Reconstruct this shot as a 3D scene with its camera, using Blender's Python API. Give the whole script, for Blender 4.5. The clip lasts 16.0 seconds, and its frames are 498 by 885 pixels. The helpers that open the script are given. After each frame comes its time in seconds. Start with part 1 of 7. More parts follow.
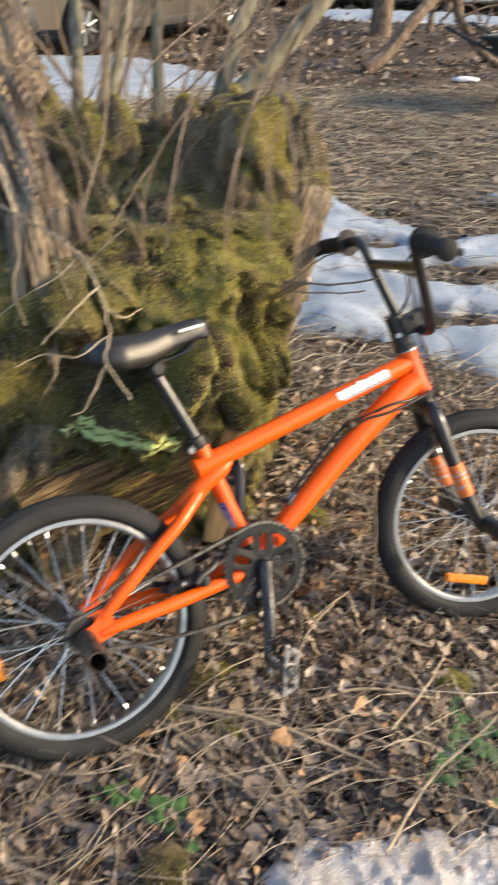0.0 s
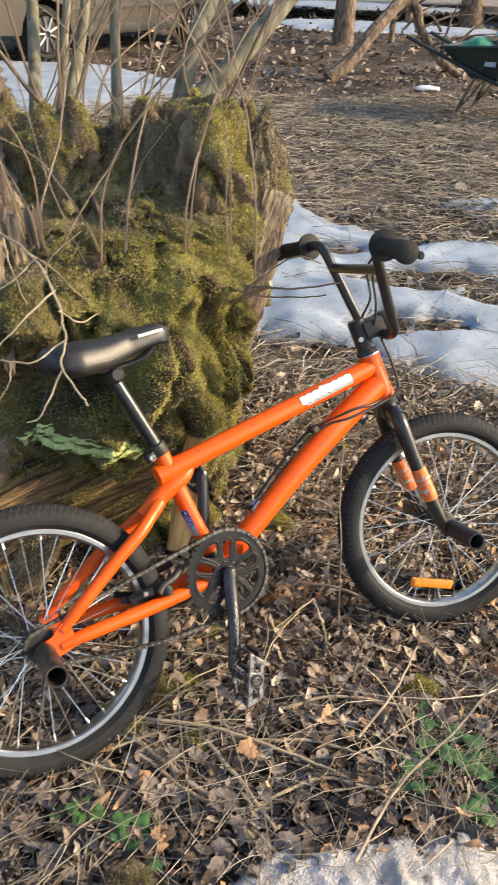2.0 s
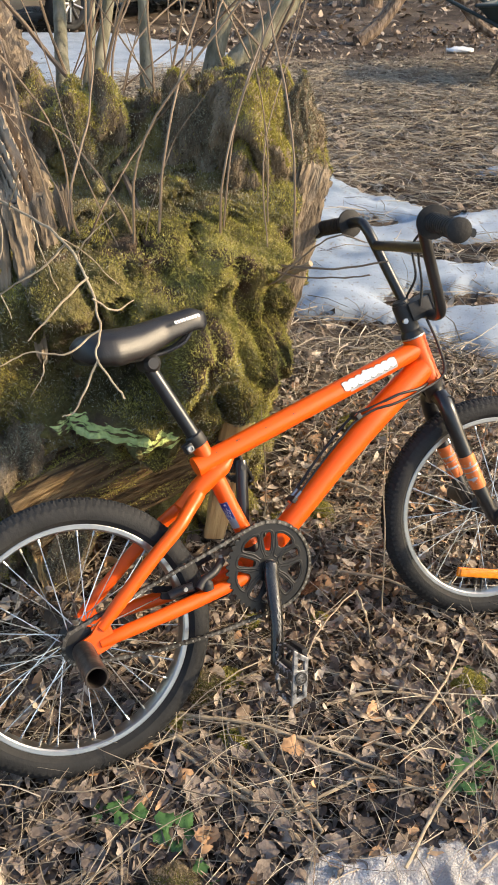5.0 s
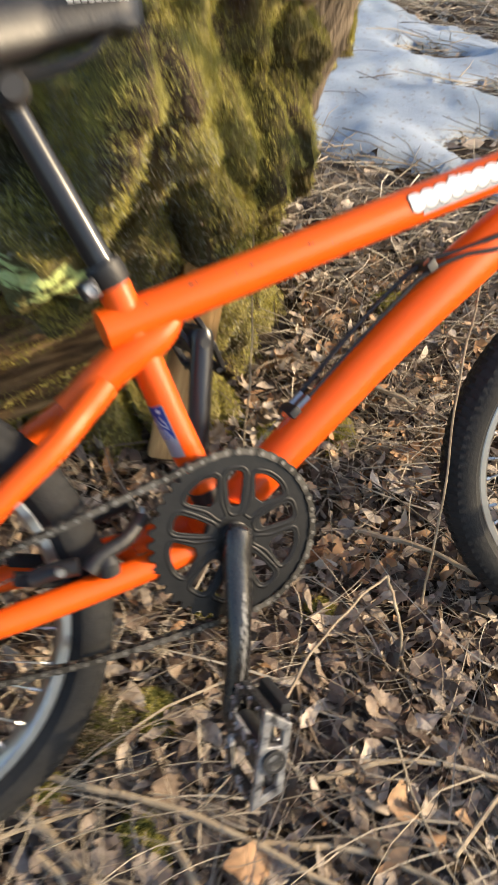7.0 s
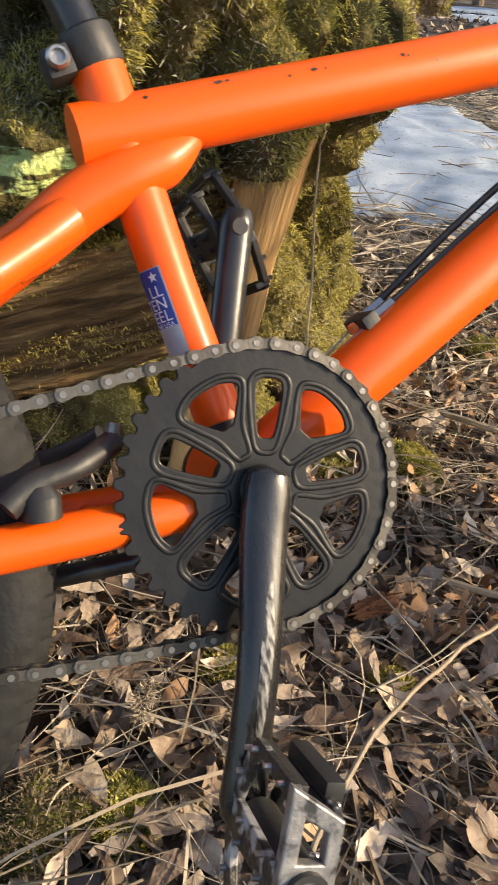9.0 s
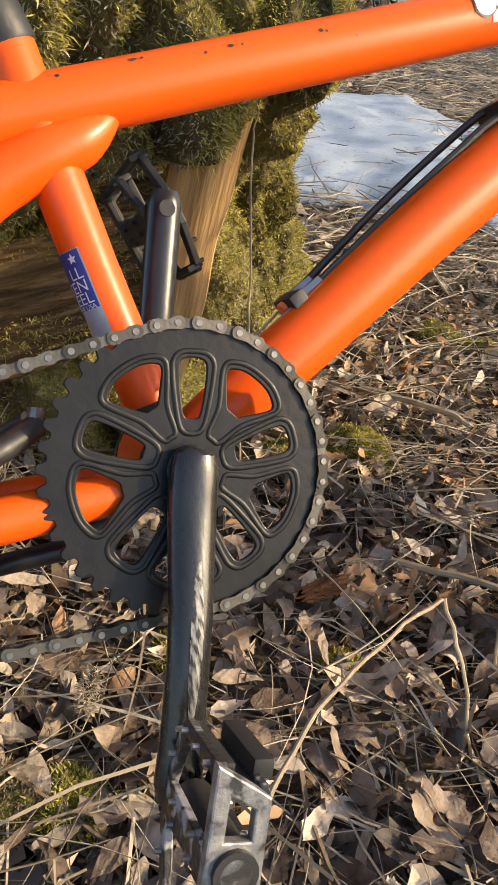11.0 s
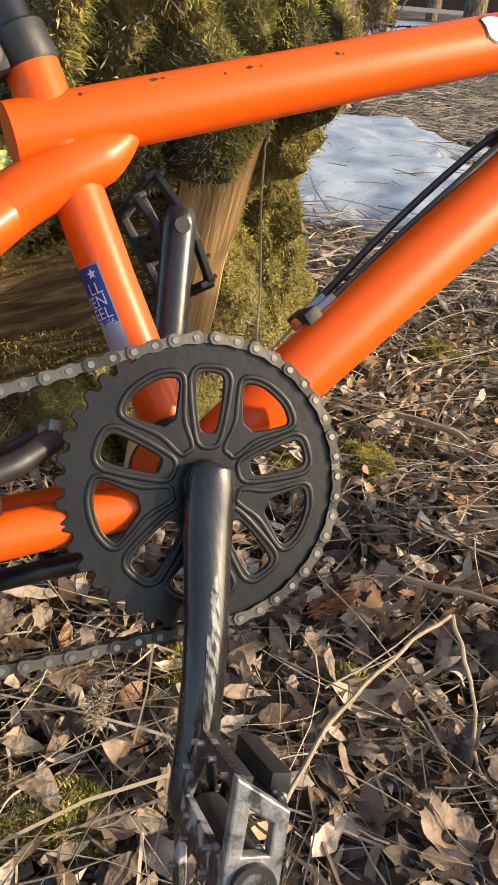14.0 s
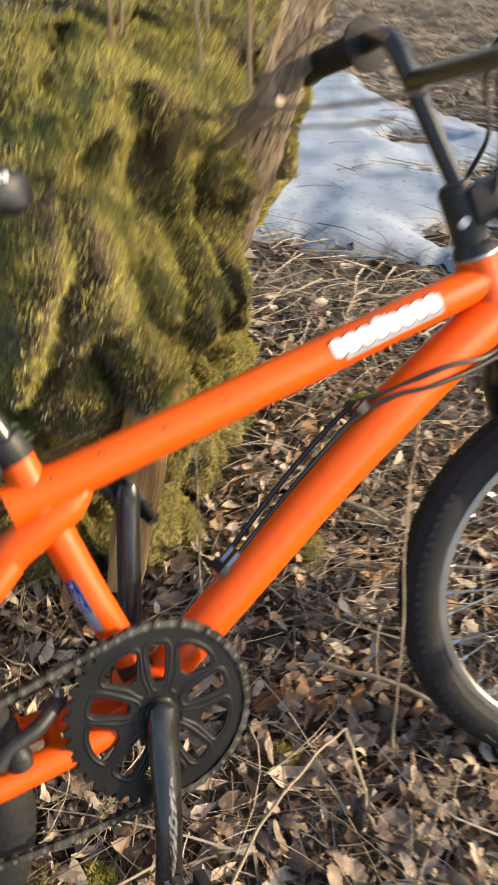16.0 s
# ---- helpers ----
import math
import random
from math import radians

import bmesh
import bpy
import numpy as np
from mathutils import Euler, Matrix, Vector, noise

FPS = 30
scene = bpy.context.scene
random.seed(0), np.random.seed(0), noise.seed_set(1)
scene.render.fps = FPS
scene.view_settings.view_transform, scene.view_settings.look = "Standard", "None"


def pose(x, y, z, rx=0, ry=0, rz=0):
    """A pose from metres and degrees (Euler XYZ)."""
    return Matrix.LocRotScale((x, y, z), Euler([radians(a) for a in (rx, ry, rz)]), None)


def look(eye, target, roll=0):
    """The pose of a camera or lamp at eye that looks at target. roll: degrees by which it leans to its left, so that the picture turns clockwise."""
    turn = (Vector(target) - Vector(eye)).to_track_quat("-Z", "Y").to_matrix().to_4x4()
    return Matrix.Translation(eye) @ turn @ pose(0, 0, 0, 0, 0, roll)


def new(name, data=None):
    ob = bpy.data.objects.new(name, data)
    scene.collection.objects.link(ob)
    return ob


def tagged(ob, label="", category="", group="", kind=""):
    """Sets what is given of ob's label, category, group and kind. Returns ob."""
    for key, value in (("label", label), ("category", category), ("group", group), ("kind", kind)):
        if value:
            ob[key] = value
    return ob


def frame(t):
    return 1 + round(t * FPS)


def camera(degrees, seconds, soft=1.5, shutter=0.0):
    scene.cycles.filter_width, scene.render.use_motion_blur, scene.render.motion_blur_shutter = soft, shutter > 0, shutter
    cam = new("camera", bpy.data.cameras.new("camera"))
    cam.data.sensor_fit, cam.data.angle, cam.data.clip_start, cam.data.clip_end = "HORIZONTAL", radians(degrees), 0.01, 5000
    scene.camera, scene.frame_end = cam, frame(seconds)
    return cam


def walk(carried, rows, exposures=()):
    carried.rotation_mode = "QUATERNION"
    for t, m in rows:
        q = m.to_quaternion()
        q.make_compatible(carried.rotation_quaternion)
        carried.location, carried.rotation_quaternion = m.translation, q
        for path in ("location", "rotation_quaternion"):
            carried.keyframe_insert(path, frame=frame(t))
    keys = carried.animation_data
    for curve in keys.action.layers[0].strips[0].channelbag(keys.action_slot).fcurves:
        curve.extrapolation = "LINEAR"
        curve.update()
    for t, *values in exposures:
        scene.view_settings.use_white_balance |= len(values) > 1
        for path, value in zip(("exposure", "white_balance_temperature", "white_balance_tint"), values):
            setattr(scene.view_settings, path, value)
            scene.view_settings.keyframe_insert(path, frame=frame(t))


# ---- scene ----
cam = camera(35.2, 16.0, shutter=0.5)
METRES, EYE, TILT, LEAN, TURN = 1.91, 1.32, -33.0, -1.0, 0.0
ROWS = [
    (0.0, 0.0, 0.0, 0.0, 0.0, 0.0, -0.0),
    (0.5, 0.0406, 0.0026, 0.0162, -4.97, 1.61, 3.48),
    (1.0, 0.039, 0.0077, 0.0151, -6.26, 1.97, 3.49),
    (1.5, 0.0203, 0.0087, 0.0078, -4.66, 1.56, 1.92),
    (2.0, 0.0068, 0.0113, -0.0013, -2.28, 0.52, 0.66),
    (2.5, -0.0026, 0.0091, -0.0032, -0.39, 0.01, -0.13),
    (3.0, -0.0021, 0.008, -0.0048, 0.7, -0.1, -0.08),
    (3.5, 0.0035, 0.0056, -0.0026, 0.89, 0.05, 0.67),
    (4.0, 0.0118, 0.0051, 0.001, 0.35, 0.43, 1.55),
    (6.5, -0.0371, 0.273, 0.0233, -1.28, -7.69, -0.48),
    (7.0, 0.0192, 0.4193, -0.0162, 0.53, -8.96, -3.88),
    (7.5, 0.0438, 0.5277, -0.0777, 4.05, -2.06, -5.27),
    (8.0, 0.044, 0.5448, -0.1072, 5.25, 2.67, -6.67),
    (8.5, 0.026, 0.5562, -0.1144, 5.7, 2.56, -8.05),
    (9.0, 0.0331, 0.5673, -0.12, 5.28, 1.73, -7.07),
    (9.5, 0.0438, 0.5659, -0.1198, 4.51, 1.7, -5.47),
    (10.0, 0.0487, 0.5707, -0.1223, 3.97, 1.54, -5.06),
    (12.5, 0.0453, 0.5692, -0.1239, 2.73, 1.82, -5.46),
    (13.0, 0.0438, 0.5684, -0.1236, 2.7, 2.25, -5.85),
    (13.5, 0.0353, 0.5667, -0.1236, 2.95, 2.71, -6.16),
    (14.0, 0.0411, 0.5679, -0.1245, 2.9, 2.84, -5.74),
    (14.5, 0.0381, 0.5694, -0.1244, 3.1, 2.91, -6.02),
    (15.0, 0.0359, 0.5651, -0.1216, 3.67, 3.57, -6.33),
    (15.5, 0.0452, 0.5394, -0.0941, 4.33, 2.46, -5.12),
    (16.0, 0.0681, 0.4457, 0.0324, 1.95, -4.37, -0.93),
]
walk(cam, [(t, pose(0, 0, EYE, TILT, LEAN, TURN) @ pose(METRES * x, METRES * y, METRES * z, 90 + pitch, roll, yaw)) for t, x, y, z, yaw, pitch, roll in ROWS],
     [(0.0, 1.11, 6380, 10), (6.4, 1.11, 6380, 10), (8.0, 1.06, 6520, 10), (15.0, 1.06, 6520, 10), (15.6, 1.10, 6450, 10), (16.0, 1.10, 6450, 10)])

# ---- light ----
SUN_DIR = Vector((0.88, -0.04, 0.41)).normalized()
sun = new("sun", bpy.data.lights.new("sun", "SUN"))
sun.data.energy, sun.data.angle, sun.data.color = 2.75, radians(1.5), (1.0, 0.77, 0.48)
sun.matrix_world = look(SUN_DIR * 50, (0, 0, 0))
world = bpy.data.worlds.new("sky")
scene.world = world
world.use_nodes = True
wn = world.node_tree.nodes
sky = wn.new("ShaderNodeTexSky")
sky.sky_type, sky.sun_disc = "NISHITA", False
sky.sun_elevation, sky.sun_rotation = math.asin(SUN_DIR.z), math.atan2(SUN_DIR.x, SUN_DIR.y)
sky.air_density, sky.dust_density, sky.ozone_density = 1.0, 2.0, 1.0
wn["Background"].inputs["Strength"].default_value = 0.132
world.node_tree.links.new(sky.outputs["Color"], wn["Background"].inputs["Color"])

# ---- materials ----
def mat(name, stops, scale=6.0, detail=6.0, rough=(0.5, 0.7), bump=0.3, bump_scale=40.0, metal=0.0, stretch=(1, 1, 1),
        per="none", coat=0.0, spec=0.5, second=None, sss=0.0, distortion=0.0, bump_dist=0.004, vary=0.25):
    """A surface whose colour runs through the stops by noise, with grain and fine relief. per: island or object adds a chance shift for each piece."""
    m = bpy.data.materials.new(name)
    m.use_nodes = True
    nt, n = m.node_tree, m.node_tree.nodes
    p = n["Principled BSDF"]
    co = n.new("ShaderNodeTexCoord")
    mp = n.new("ShaderNodeMapping")
    mp.inputs["Scale"].default_value = stretch
    nt.links.new(co.outputs["Object"], mp.inputs["Vector"])
    nz = n.new("ShaderNodeTexNoise")
    nz.inputs["Scale"].default_value, nz.inputs["Detail"].default_value = scale, detail
    nz.inputs["Distortion"].default_value = distortion
    nt.links.new(mp.outputs["Vector"], nz.inputs["Vector"])
    fac = nz.outputs["Fac"]
    if per != "none":
        src = n.new("ShaderNodeNewGeometry").outputs["Random Per Island"] if per == "island" else n.new("ShaderNodeObjectInfo").outputs["Random"]
        ma = n.new("ShaderNodeMath")
        ma.operation = "MULTIPLY_ADD"
        ma.inputs[1].default_value = 1 - vary
        mb = n.new("ShaderNodeMath")
        mb.operation = "MULTIPLY"
        mb.inputs[1].default_value = vary
        nt.links.new(fac, mb.inputs[0])
        nt.links.new(src, ma.inputs[0])
        nt.links.new(mb.outputs[0], ma.inputs[2])
        fac = ma.outputs[0]
    ramp = n.new("ShaderNodeValToRGB")
    el = ramp.color_ramp.elements
    el[0].position, el[0].color = stops[0][0], (*stops[0][1], 1)
    el[1].position, el[1].color = stops[-1][0], (*stops[-1][1], 1)
    for pos, c in stops[1:-1]:
        e = el.new(pos)
        e.color = (*c, 1)
    nt.links.new(fac, ramp.inputs["Fac"])
    col = ramp.outputs["Color"]
    if second:
        n2 = n.new("ShaderNodeTexNoise")
        n2.inputs["Scale"].default_value, n2.inputs["Detail"].default_value = second[0], 5
        r2 = n.new("ShaderNodeValToRGB")
        r2.color_ramp.elements[0].position, r2.color_ramp.elements[1].position = second[1], second[2]
        nt.links.new(mp.outputs["Vector"] if len(second) < 5 else co.outputs["Object"], n2.inputs["Vector"])
        nt.links.new(n2.outputs["Fac"], r2.inputs["Fac"])
        mx = n.new("ShaderNodeMix")
        mx.data_type = "RGBA"
        nt.links.new(r2.outputs["Color"], mx.inputs["Factor"])
        nt.links.new(col, mx.inputs["A"])
        mx.inputs["B"].default_value = (*second[3], 1)
        col = mx.outputs["Result"]
    nt.links.new(col, p.inputs["Base Color"])
    nr = n.new("ShaderNodeTexNoise")
    nr.inputs["Scale"].default_value, nr.inputs["Detail"].default_value = bump_scale, 5
    nt.links.new(mp.outputs["Vector"], nr.inputs["Vector"])
    mr = n.new("ShaderNodeMapRange")
    mr.inputs["To Min"].default_value, mr.inputs["To Max"].default_value = rough
    nt.links.new(nr.outputs["Fac"], mr.inputs["Value"])
    nt.links.new(mr.outputs["Result"], p.inputs["Roughness"])
    if bump:
        b = n.new("ShaderNodeBump")
        b.inputs["Strength"].default_value, b.inputs["Distance"].default_value = bump, bump_dist
        nt.links.new(nr.outputs["Fac"], b.inputs["Height"])
        nt.links.new(b.outputs["Normal"], p.inputs["Normal"])
    p.inputs["Metallic"].default_value = metal
    p.inputs["Coat Weight"].default_value = coat
    p.inputs["Coat Roughness"].default_value = 0.12
    p.inputs["Specular IOR Level"].default_value = spec
    if sss:
        p.inputs["Subsurface Weight"].default_value = sss
        p.inputs["Subsurface Radius"].default_value = (0.02, 0.025, 0.03)
        p.inputs["Subsurface Scale"].default_value = 0.6
    return m


ORANGE = mat("orange_paint", [(0.3, (0.78, 0.092, 0.002)), (0.7, (0.84, 0.112, 0.003))], 5, 3, (0.30, 0.44), 0.03, 160, coat=0.08, spec=0.4,
             second=(40, 0.765, 0.775, (0.16, 0.14, 0.12)))
BLACK = mat("black_paint", [(0.3, (0.010, 0.010, 0.011)), (0.7, (0.022, 0.022, 0.023))], 30, 4, (0.22, 0.4), 0.06, 120, coat=0.3)
SATIN = mat("black_satin", [(0.3, (0.016, 0.016, 0.017)), (0.75, (0.034, 0.033, 0.031))], 24, 5, (0.38, 0.58), 0.12, 150)
CRANKM = mat("worn_black_crank", [(0.35, (0.010, 0.010, 0.011)), (0.7, (0.024, 0.023, 0.022))], 20, 5, (0.2, 0.36), 0.05, 90, coat=0.4,
             stretch=(3, 3, 0.7), second=(14, 0.70, 0.74, (0.20, 0.19, 0.17)))
RINGM = mat("black_stamped_steel", [(0.3, (0.005, 0.005, 0.0052)), (0.75, (0.013, 0.0125, 0.012))], 24, 5, (0.34, 0.52), 0.10, 140, coat=0.05, spec=0.35)
RUBBER = mat("tyre_rubber", [(0.3, (0.012, 0.013, 0.014)), (0.6, (0.024, 0.0245, 0.025)), (0.8, (0.045, 0.043, 0.04))], 14, 7, (0.6, 0.85), 0.25, 180, spec=0.3)
GRIP = mat("grip_rubber", [(0.3, (0.018, 0.018, 0.018)), (0.75, (0.04, 0.038, 0.036))], 40, 5, (0.6, 0.8), 0.2, 200, spec=0.3)
CHROME = mat("rim_alloy", [(0.3, (0.40, 0.39, 0.38)), (0.7, (0.53, 0.52, 0.50))], 30, 5, (0.28, 0.40), 0.0, 200, metal=1.0)
STEEL = mat("dull_steel", [(0.3, (0.28, 0.26, 0.23)), (0.7, (0.48, 0.46, 0.43))], 60, 6, (0.3, 0.5), 0.15, 220, metal=1.0)
CHAINM = mat("chain_steel", [(0.3, (0.055, 0.05, 0.042)), (0.7, (0.13, 0.118, 0.10))], 80, 5, (0.38, 0.55), 0.12, 300, metal=0.7, per="object")
PEGM = mat("worn_peg_steel", [(0.3, (0.04, 0.035, 0.032)), (0.55, (0.11, 0.085, 0.068)), (0.75, (0.26, 0.19, 0.14))], 26, 7, (0.35, 0.55), 0.2, 140, metal=0.7)
SPOKEM = mat("spoke_steel", [(0.3, (0.55, 0.54, 0.52)), (0.7, (0.72, 0.71, 0.69))], 60, 3, (0.22, 0.35), 0.0, 200, metal=1.0)
VINYL = mat("saddle_vinyl", [(0.3, (0.014, 0.014, 0.015)), (0.7, (0.028, 0.027, 0.027))], 20, 5, (0.34, 0.48), 0.12, 320, spec=0.5)
AMBER = mat("amber_plastic", [(0.3, (0.80, 0.22, 0.01)), (0.7, (0.95, 0.34, 0.02))], 60, 3, (0.15, 0.3), 0.3, 180, coat=0.5)
WHITE = mat("white_vinyl", [(0.3, (0.72, 0.74, 0.76)), (0.7, (0.82, 0.83, 0.84))], 40, 4, (0.3, 0.45), 0.0)
BLUE = mat("blue_vinyl", [(0.3, (0.022, 0.04, 0.26)), (0.7, (0.03, 0.06, 0.33))], 40, 4, (0.3, 0.45), 0.0)
GREYV = mat("grey_vinyl", [(0.3, (0.32, 0.34, 0.38)), (0.7, (0.44, 0.46, 0.50))], 40, 4, (0.3, 0.45), 0.0)
ORSTICK = mat("orange_sticker", [(0.3, (0.72, 0.16, 0.03)), (0.7, (0.85, 0.24, 0.06))], 50, 5, (0.35, 0.5), 0.1, second=(90, 0.62, 0.66, (0.5, 0.5, 0.48)))
SCUFF = mat("scuffed_alloy", [(0.34, (0.06, 0.06, 0.062)), (0.44, (0.24, 0.24, 0.245)), (0.7, (0.42, 0.41, 0.39))], 90, 7, (0.3, 0.55), 0.4, 130, metal=0.6)

SCRAPE = mat("scraped_metal", [(0.40, (0.014, 0.014, 0.015)), (0.5, (0.15, 0.148, 0.142)), (0.68, (0.36, 0.35, 0.33))], 150, 7, (0.35, 0.5), 0.05, 200, metal=0.3, stretch=(3, 3, 0.6))
WORNBLACK = mat("chipped_black_paint", [(0.3, (0.012, 0.012, 0.013)), (0.7, (0.028, 0.028, 0.028))], 40, 5, (0.28, 0.45), 0.3, 150, second=(75, 0.53, 0.62, (0.34, 0.35, 0.37)))
EARTH = mat("forest_soil", [(0.3, (0.018, 0.012, 0.008)), (0.5, (0.048, 0.034, 0.023)), (0.7, (0.11, 0.082, 0.056))], 7, 10, (0.8, 0.95), 0.9, 45,
            bump_dist=0.02, second=(1.1, 0.45, 0.62, (0.155, 0.118, 0.084)), spec=0.2)
LEAF = mat("dead_leaf", [(0.15, (0.034, 0.022, 0.015)), (0.34, (0.115, 0.078, 0.053)), (0.50, (0.25, 0.185, 0.130)), (0.64, (0.43, 0.345, 0.255)), (0.85, (0.66, 0.565, 0.44))],
           70, 8, (0.45, 0.7), 0.6, 150, per="island", spec=0.4, vary=0.45)
LEAFG = mat("grey_leaf", [(0.15, (0.032, 0.024, 0.018)), (0.40, (0.105, 0.081, 0.064)), (0.60, (0.215, 0.172, 0.140)), (0.85, (0.40, 0.337, 0.28))],
            70, 6, (0.5, 0.75), 0.5, 130, per="island", spec=0.35, vary=0.40)
LEAF2 = mat("tan_leaf", [(0.0, (0.26, 0.13, 0.055)), (0.5, (0.45, 0.27, 0.14)), (1.0, (0.60, 0.42, 0.25))], 60, 6, (0.45, 0.7), 0.35, 120, per="island", spec=0.35)
STRAW = mat("dry_grass", [(0.0, (0.11, 0.088, 0.062)), (0.45, (0.29, 0.240, 0.172)), (1.0, (0.60, 0.525, 0.40))], 30, 4, (0.5, 0.7), 0.1, 90, per="island", spec=0.35)
TWIG = mat("dead_twig", [(0.0, (0.05, 0.035, 0.024)), (0.5, (0.13, 0.095, 0.066)), (1.0, (0.27, 0.21, 0.15))], 40, 5, (0.6, 0.8), 0.4, 140, per="island", spec=0.25)
PALETWIG = mat("pale_dry_twig", [(0.3, (0.30, 0.235, 0.155)), (0.7, (0.50, 0.41, 0.28))], 30, 5, (0.5, 0.7), 0.3, 160, spec=0.3)
GREEN = mat("green_leaf", [(0.0, (0.035, 0.085, 0.02)), (0.6, (0.07, 0.16, 0.042)), (1.0, (0.15, 0.26, 0.075))], 50, 5, (0.4, 0.6), 0.3, 120, per="island")
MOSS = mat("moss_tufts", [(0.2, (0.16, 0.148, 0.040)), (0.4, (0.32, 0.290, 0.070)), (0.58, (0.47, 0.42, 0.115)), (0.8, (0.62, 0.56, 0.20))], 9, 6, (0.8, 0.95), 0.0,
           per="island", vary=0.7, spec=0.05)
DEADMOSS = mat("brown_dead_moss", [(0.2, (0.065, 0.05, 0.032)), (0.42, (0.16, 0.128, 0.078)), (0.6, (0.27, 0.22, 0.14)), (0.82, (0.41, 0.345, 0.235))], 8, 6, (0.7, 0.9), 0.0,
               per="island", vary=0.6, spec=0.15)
LICHEN = mat("grey_lichen", [(0.2, (0.13, 0.128, 0.085)), (0.5, (0.29, 0.28, 0.19)), (0.8, (0.52, 0.50, 0.37))], 9, 5, (0.75, 0.9), 0.0, per="island", vary=0.5, spec=0.2)
STUMPM = mat("mossy_rotten_wood", [(0.3, (0.045, 0.037, 0.015)), (0.45, (0.13, 0.112, 0.040)), (0.6, (0.25, 0.215, 0.078)), (0.75, (0.36, 0.31, 0.13))], 4, 9, (0.8, 0.95), 1.0, 85,
             bump_dist=0.02, second=(9, 0.54, 0.64, (0.10, 0.07, 0.045)), spec=0.2)
ROTWOOD = mat("rotten_grey_wood", [(0.28, (0.075, 0.055, 0.036)), (0.5, (0.27, 0.21, 0.145)), (0.72, (0.52, 0.43, 0.315))], 7, 8, (0.7, 0.9), 0.8, 40,
              stretch=(2.6, 2.6, 0.5), bump_dist=0.008, spec=0.25)
TANWOOD = mat("split_wood_and_sunlit_bark", [(0.3, (0.27, 0.155, 0.062)), (0.5, (0.50, 0.32, 0.14)), (0.72, (0.66, 0.46, 0.22))], 9, 7, (0.6, 0.8), 0.5, 40,
              stretch=(6, 6, 0.6), bump_dist=0.004, spec=0.3)
BARK = mat("green_grey_bark", [(0.3, (0.10, 0.095, 0.06)), (0.5, (0.19, 0.18, 0.125)), (0.7, (0.30, 0.285, 0.215))], 8, 7, (0.65, 0.85), 0.5, 50,
           stretch=(4, 4, 1), bump_dist=0.004, second=(14, 0.62, 0.72, (0.06, 0.05, 0.04)), spec=0.3)
TRUNK = mat("pine_bark", [(0.3, (0.065, 0.044, 0.030)), (0.5, (0.19, 0.138, 0.097)), (0.72, (0.36, 0.275, 0.20))], 9, 8, (0.75, 0.9), 0.9, 16,
            stretch=(3, 3, 1), bump_dist=0.02, spec=0.2)
SHOOT = mat("brown_shoot", [(0.0, (0.085, 0.056, 0.038)), (0.5, (0.19, 0.135, 0.09)), (1.0, (0.36, 0.28, 0.19))], 30, 4, (0.5, 0.7), 0.2, 120, per="island", spec=0.3)
# The dark blue-grey stands in for tree shade lying on the snow.
SNOW = mat("shade_tinted_snow", [(0.3, (0.225, 0.275, 0.33)), (0.5, (0.315, 0.37, 0.435)), (0.72, (0.405, 0.455, 0.51))], 5, 9, (0.5, 0.75), 0.2, 150,
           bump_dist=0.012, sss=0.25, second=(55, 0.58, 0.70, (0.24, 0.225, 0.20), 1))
# Near snow: coarser grain, with warm sunlight put into its paler colour.
GRAINSNOW = mat("coarse_old_snow", [(0.3, (0.40, 0.385, 0.37)), (0.5, (0.54, 0.525, 0.51)), (0.72, (0.68, 0.665, 0.65))], 12, 9, (0.35, 0.7), 0.9, 230,
                bump_dist=0.006, sss=0.2, second=(26, 0.58, 0.66, (0.34, 0.30, 0.26), 1))
PINM = mat("chain_pin", [(0.3, (0.17, 0.155, 0.135)), (0.7, (0.29, 0.27, 0.24))], 90, 4, (0.3, 0.45), 0.1, 300, metal=0.85)
CARPAINT = mat("taupe_car_paint", [(0.3, (0.044, 0.037, 0.030)), (0.7, (0.064, 0.054, 0.044))], 3, 3, (0.25, 0.4), 0.0, coat=0.6)
DARKPLASTIC = mat("dark_plastic", [(0.3, (0.012, 0.012, 0.013)), (0.7, (0.03, 0.03, 0.03))], 20, 3, (0.4, 0.6), 0.1)
GLASS = mat("dark_glass", [(0.3, (0.015, 0.018, 0.02)), (0.7, (0.02, 0.024, 0.026))], 5, 2, (0.03, 0.06), 0.0, spec=0.8)
BARROW = mat("barrow_green", [(0.3, (0.016, 0.022, 0.021)), (0.7, (0.032, 0.042, 0.040))], 8, 6, (0.4, 0.6), 0.1, 40)
SHEDWOOD = mat("dark_brown_boards", [(0.3, (0.035, 0.018, 0.012)), (0.7, (0.075, 0.042, 0.028))], 6, 6, (0.6, 0.8), 0.3, 30, stretch=(4, 4, 1))
GRAVEL = mat("grey_track", [(0.3, (0.16, 0.14, 0.115)), (0.7, (0.27, 0.24, 0.205))], 9, 8, (0.8, 0.95), 0.5, 40)
LOGWOOD_Z = mat("rotten_brown_wood", [(0.30, (0.030, 0.019, 0.011)), (0.46, (0.105, 0.068, 0.035)), (0.58, (0.20, 0.135, 0.068)), (0.74, (0.33, 0.235, 0.125))], 16, 10, (0.7, 0.9), 1.0, 34,
                stretch=(5, 5, 0.45), bump_dist=0.012, spec=0.2, distortion=0.5)
ROTWOOD_W = mat("flaky_tan_bark", [(0.28, (0.06, 0.045, 0.03)), (0.5, (0.20, 0.155, 0.105)), (0.72, (0.38, 0.31, 0.22))], 8, 8, (0.7, 0.9), 0.9, 40, stretch=(3, 3, 1), bump_dist=0.012, spec=0.2)
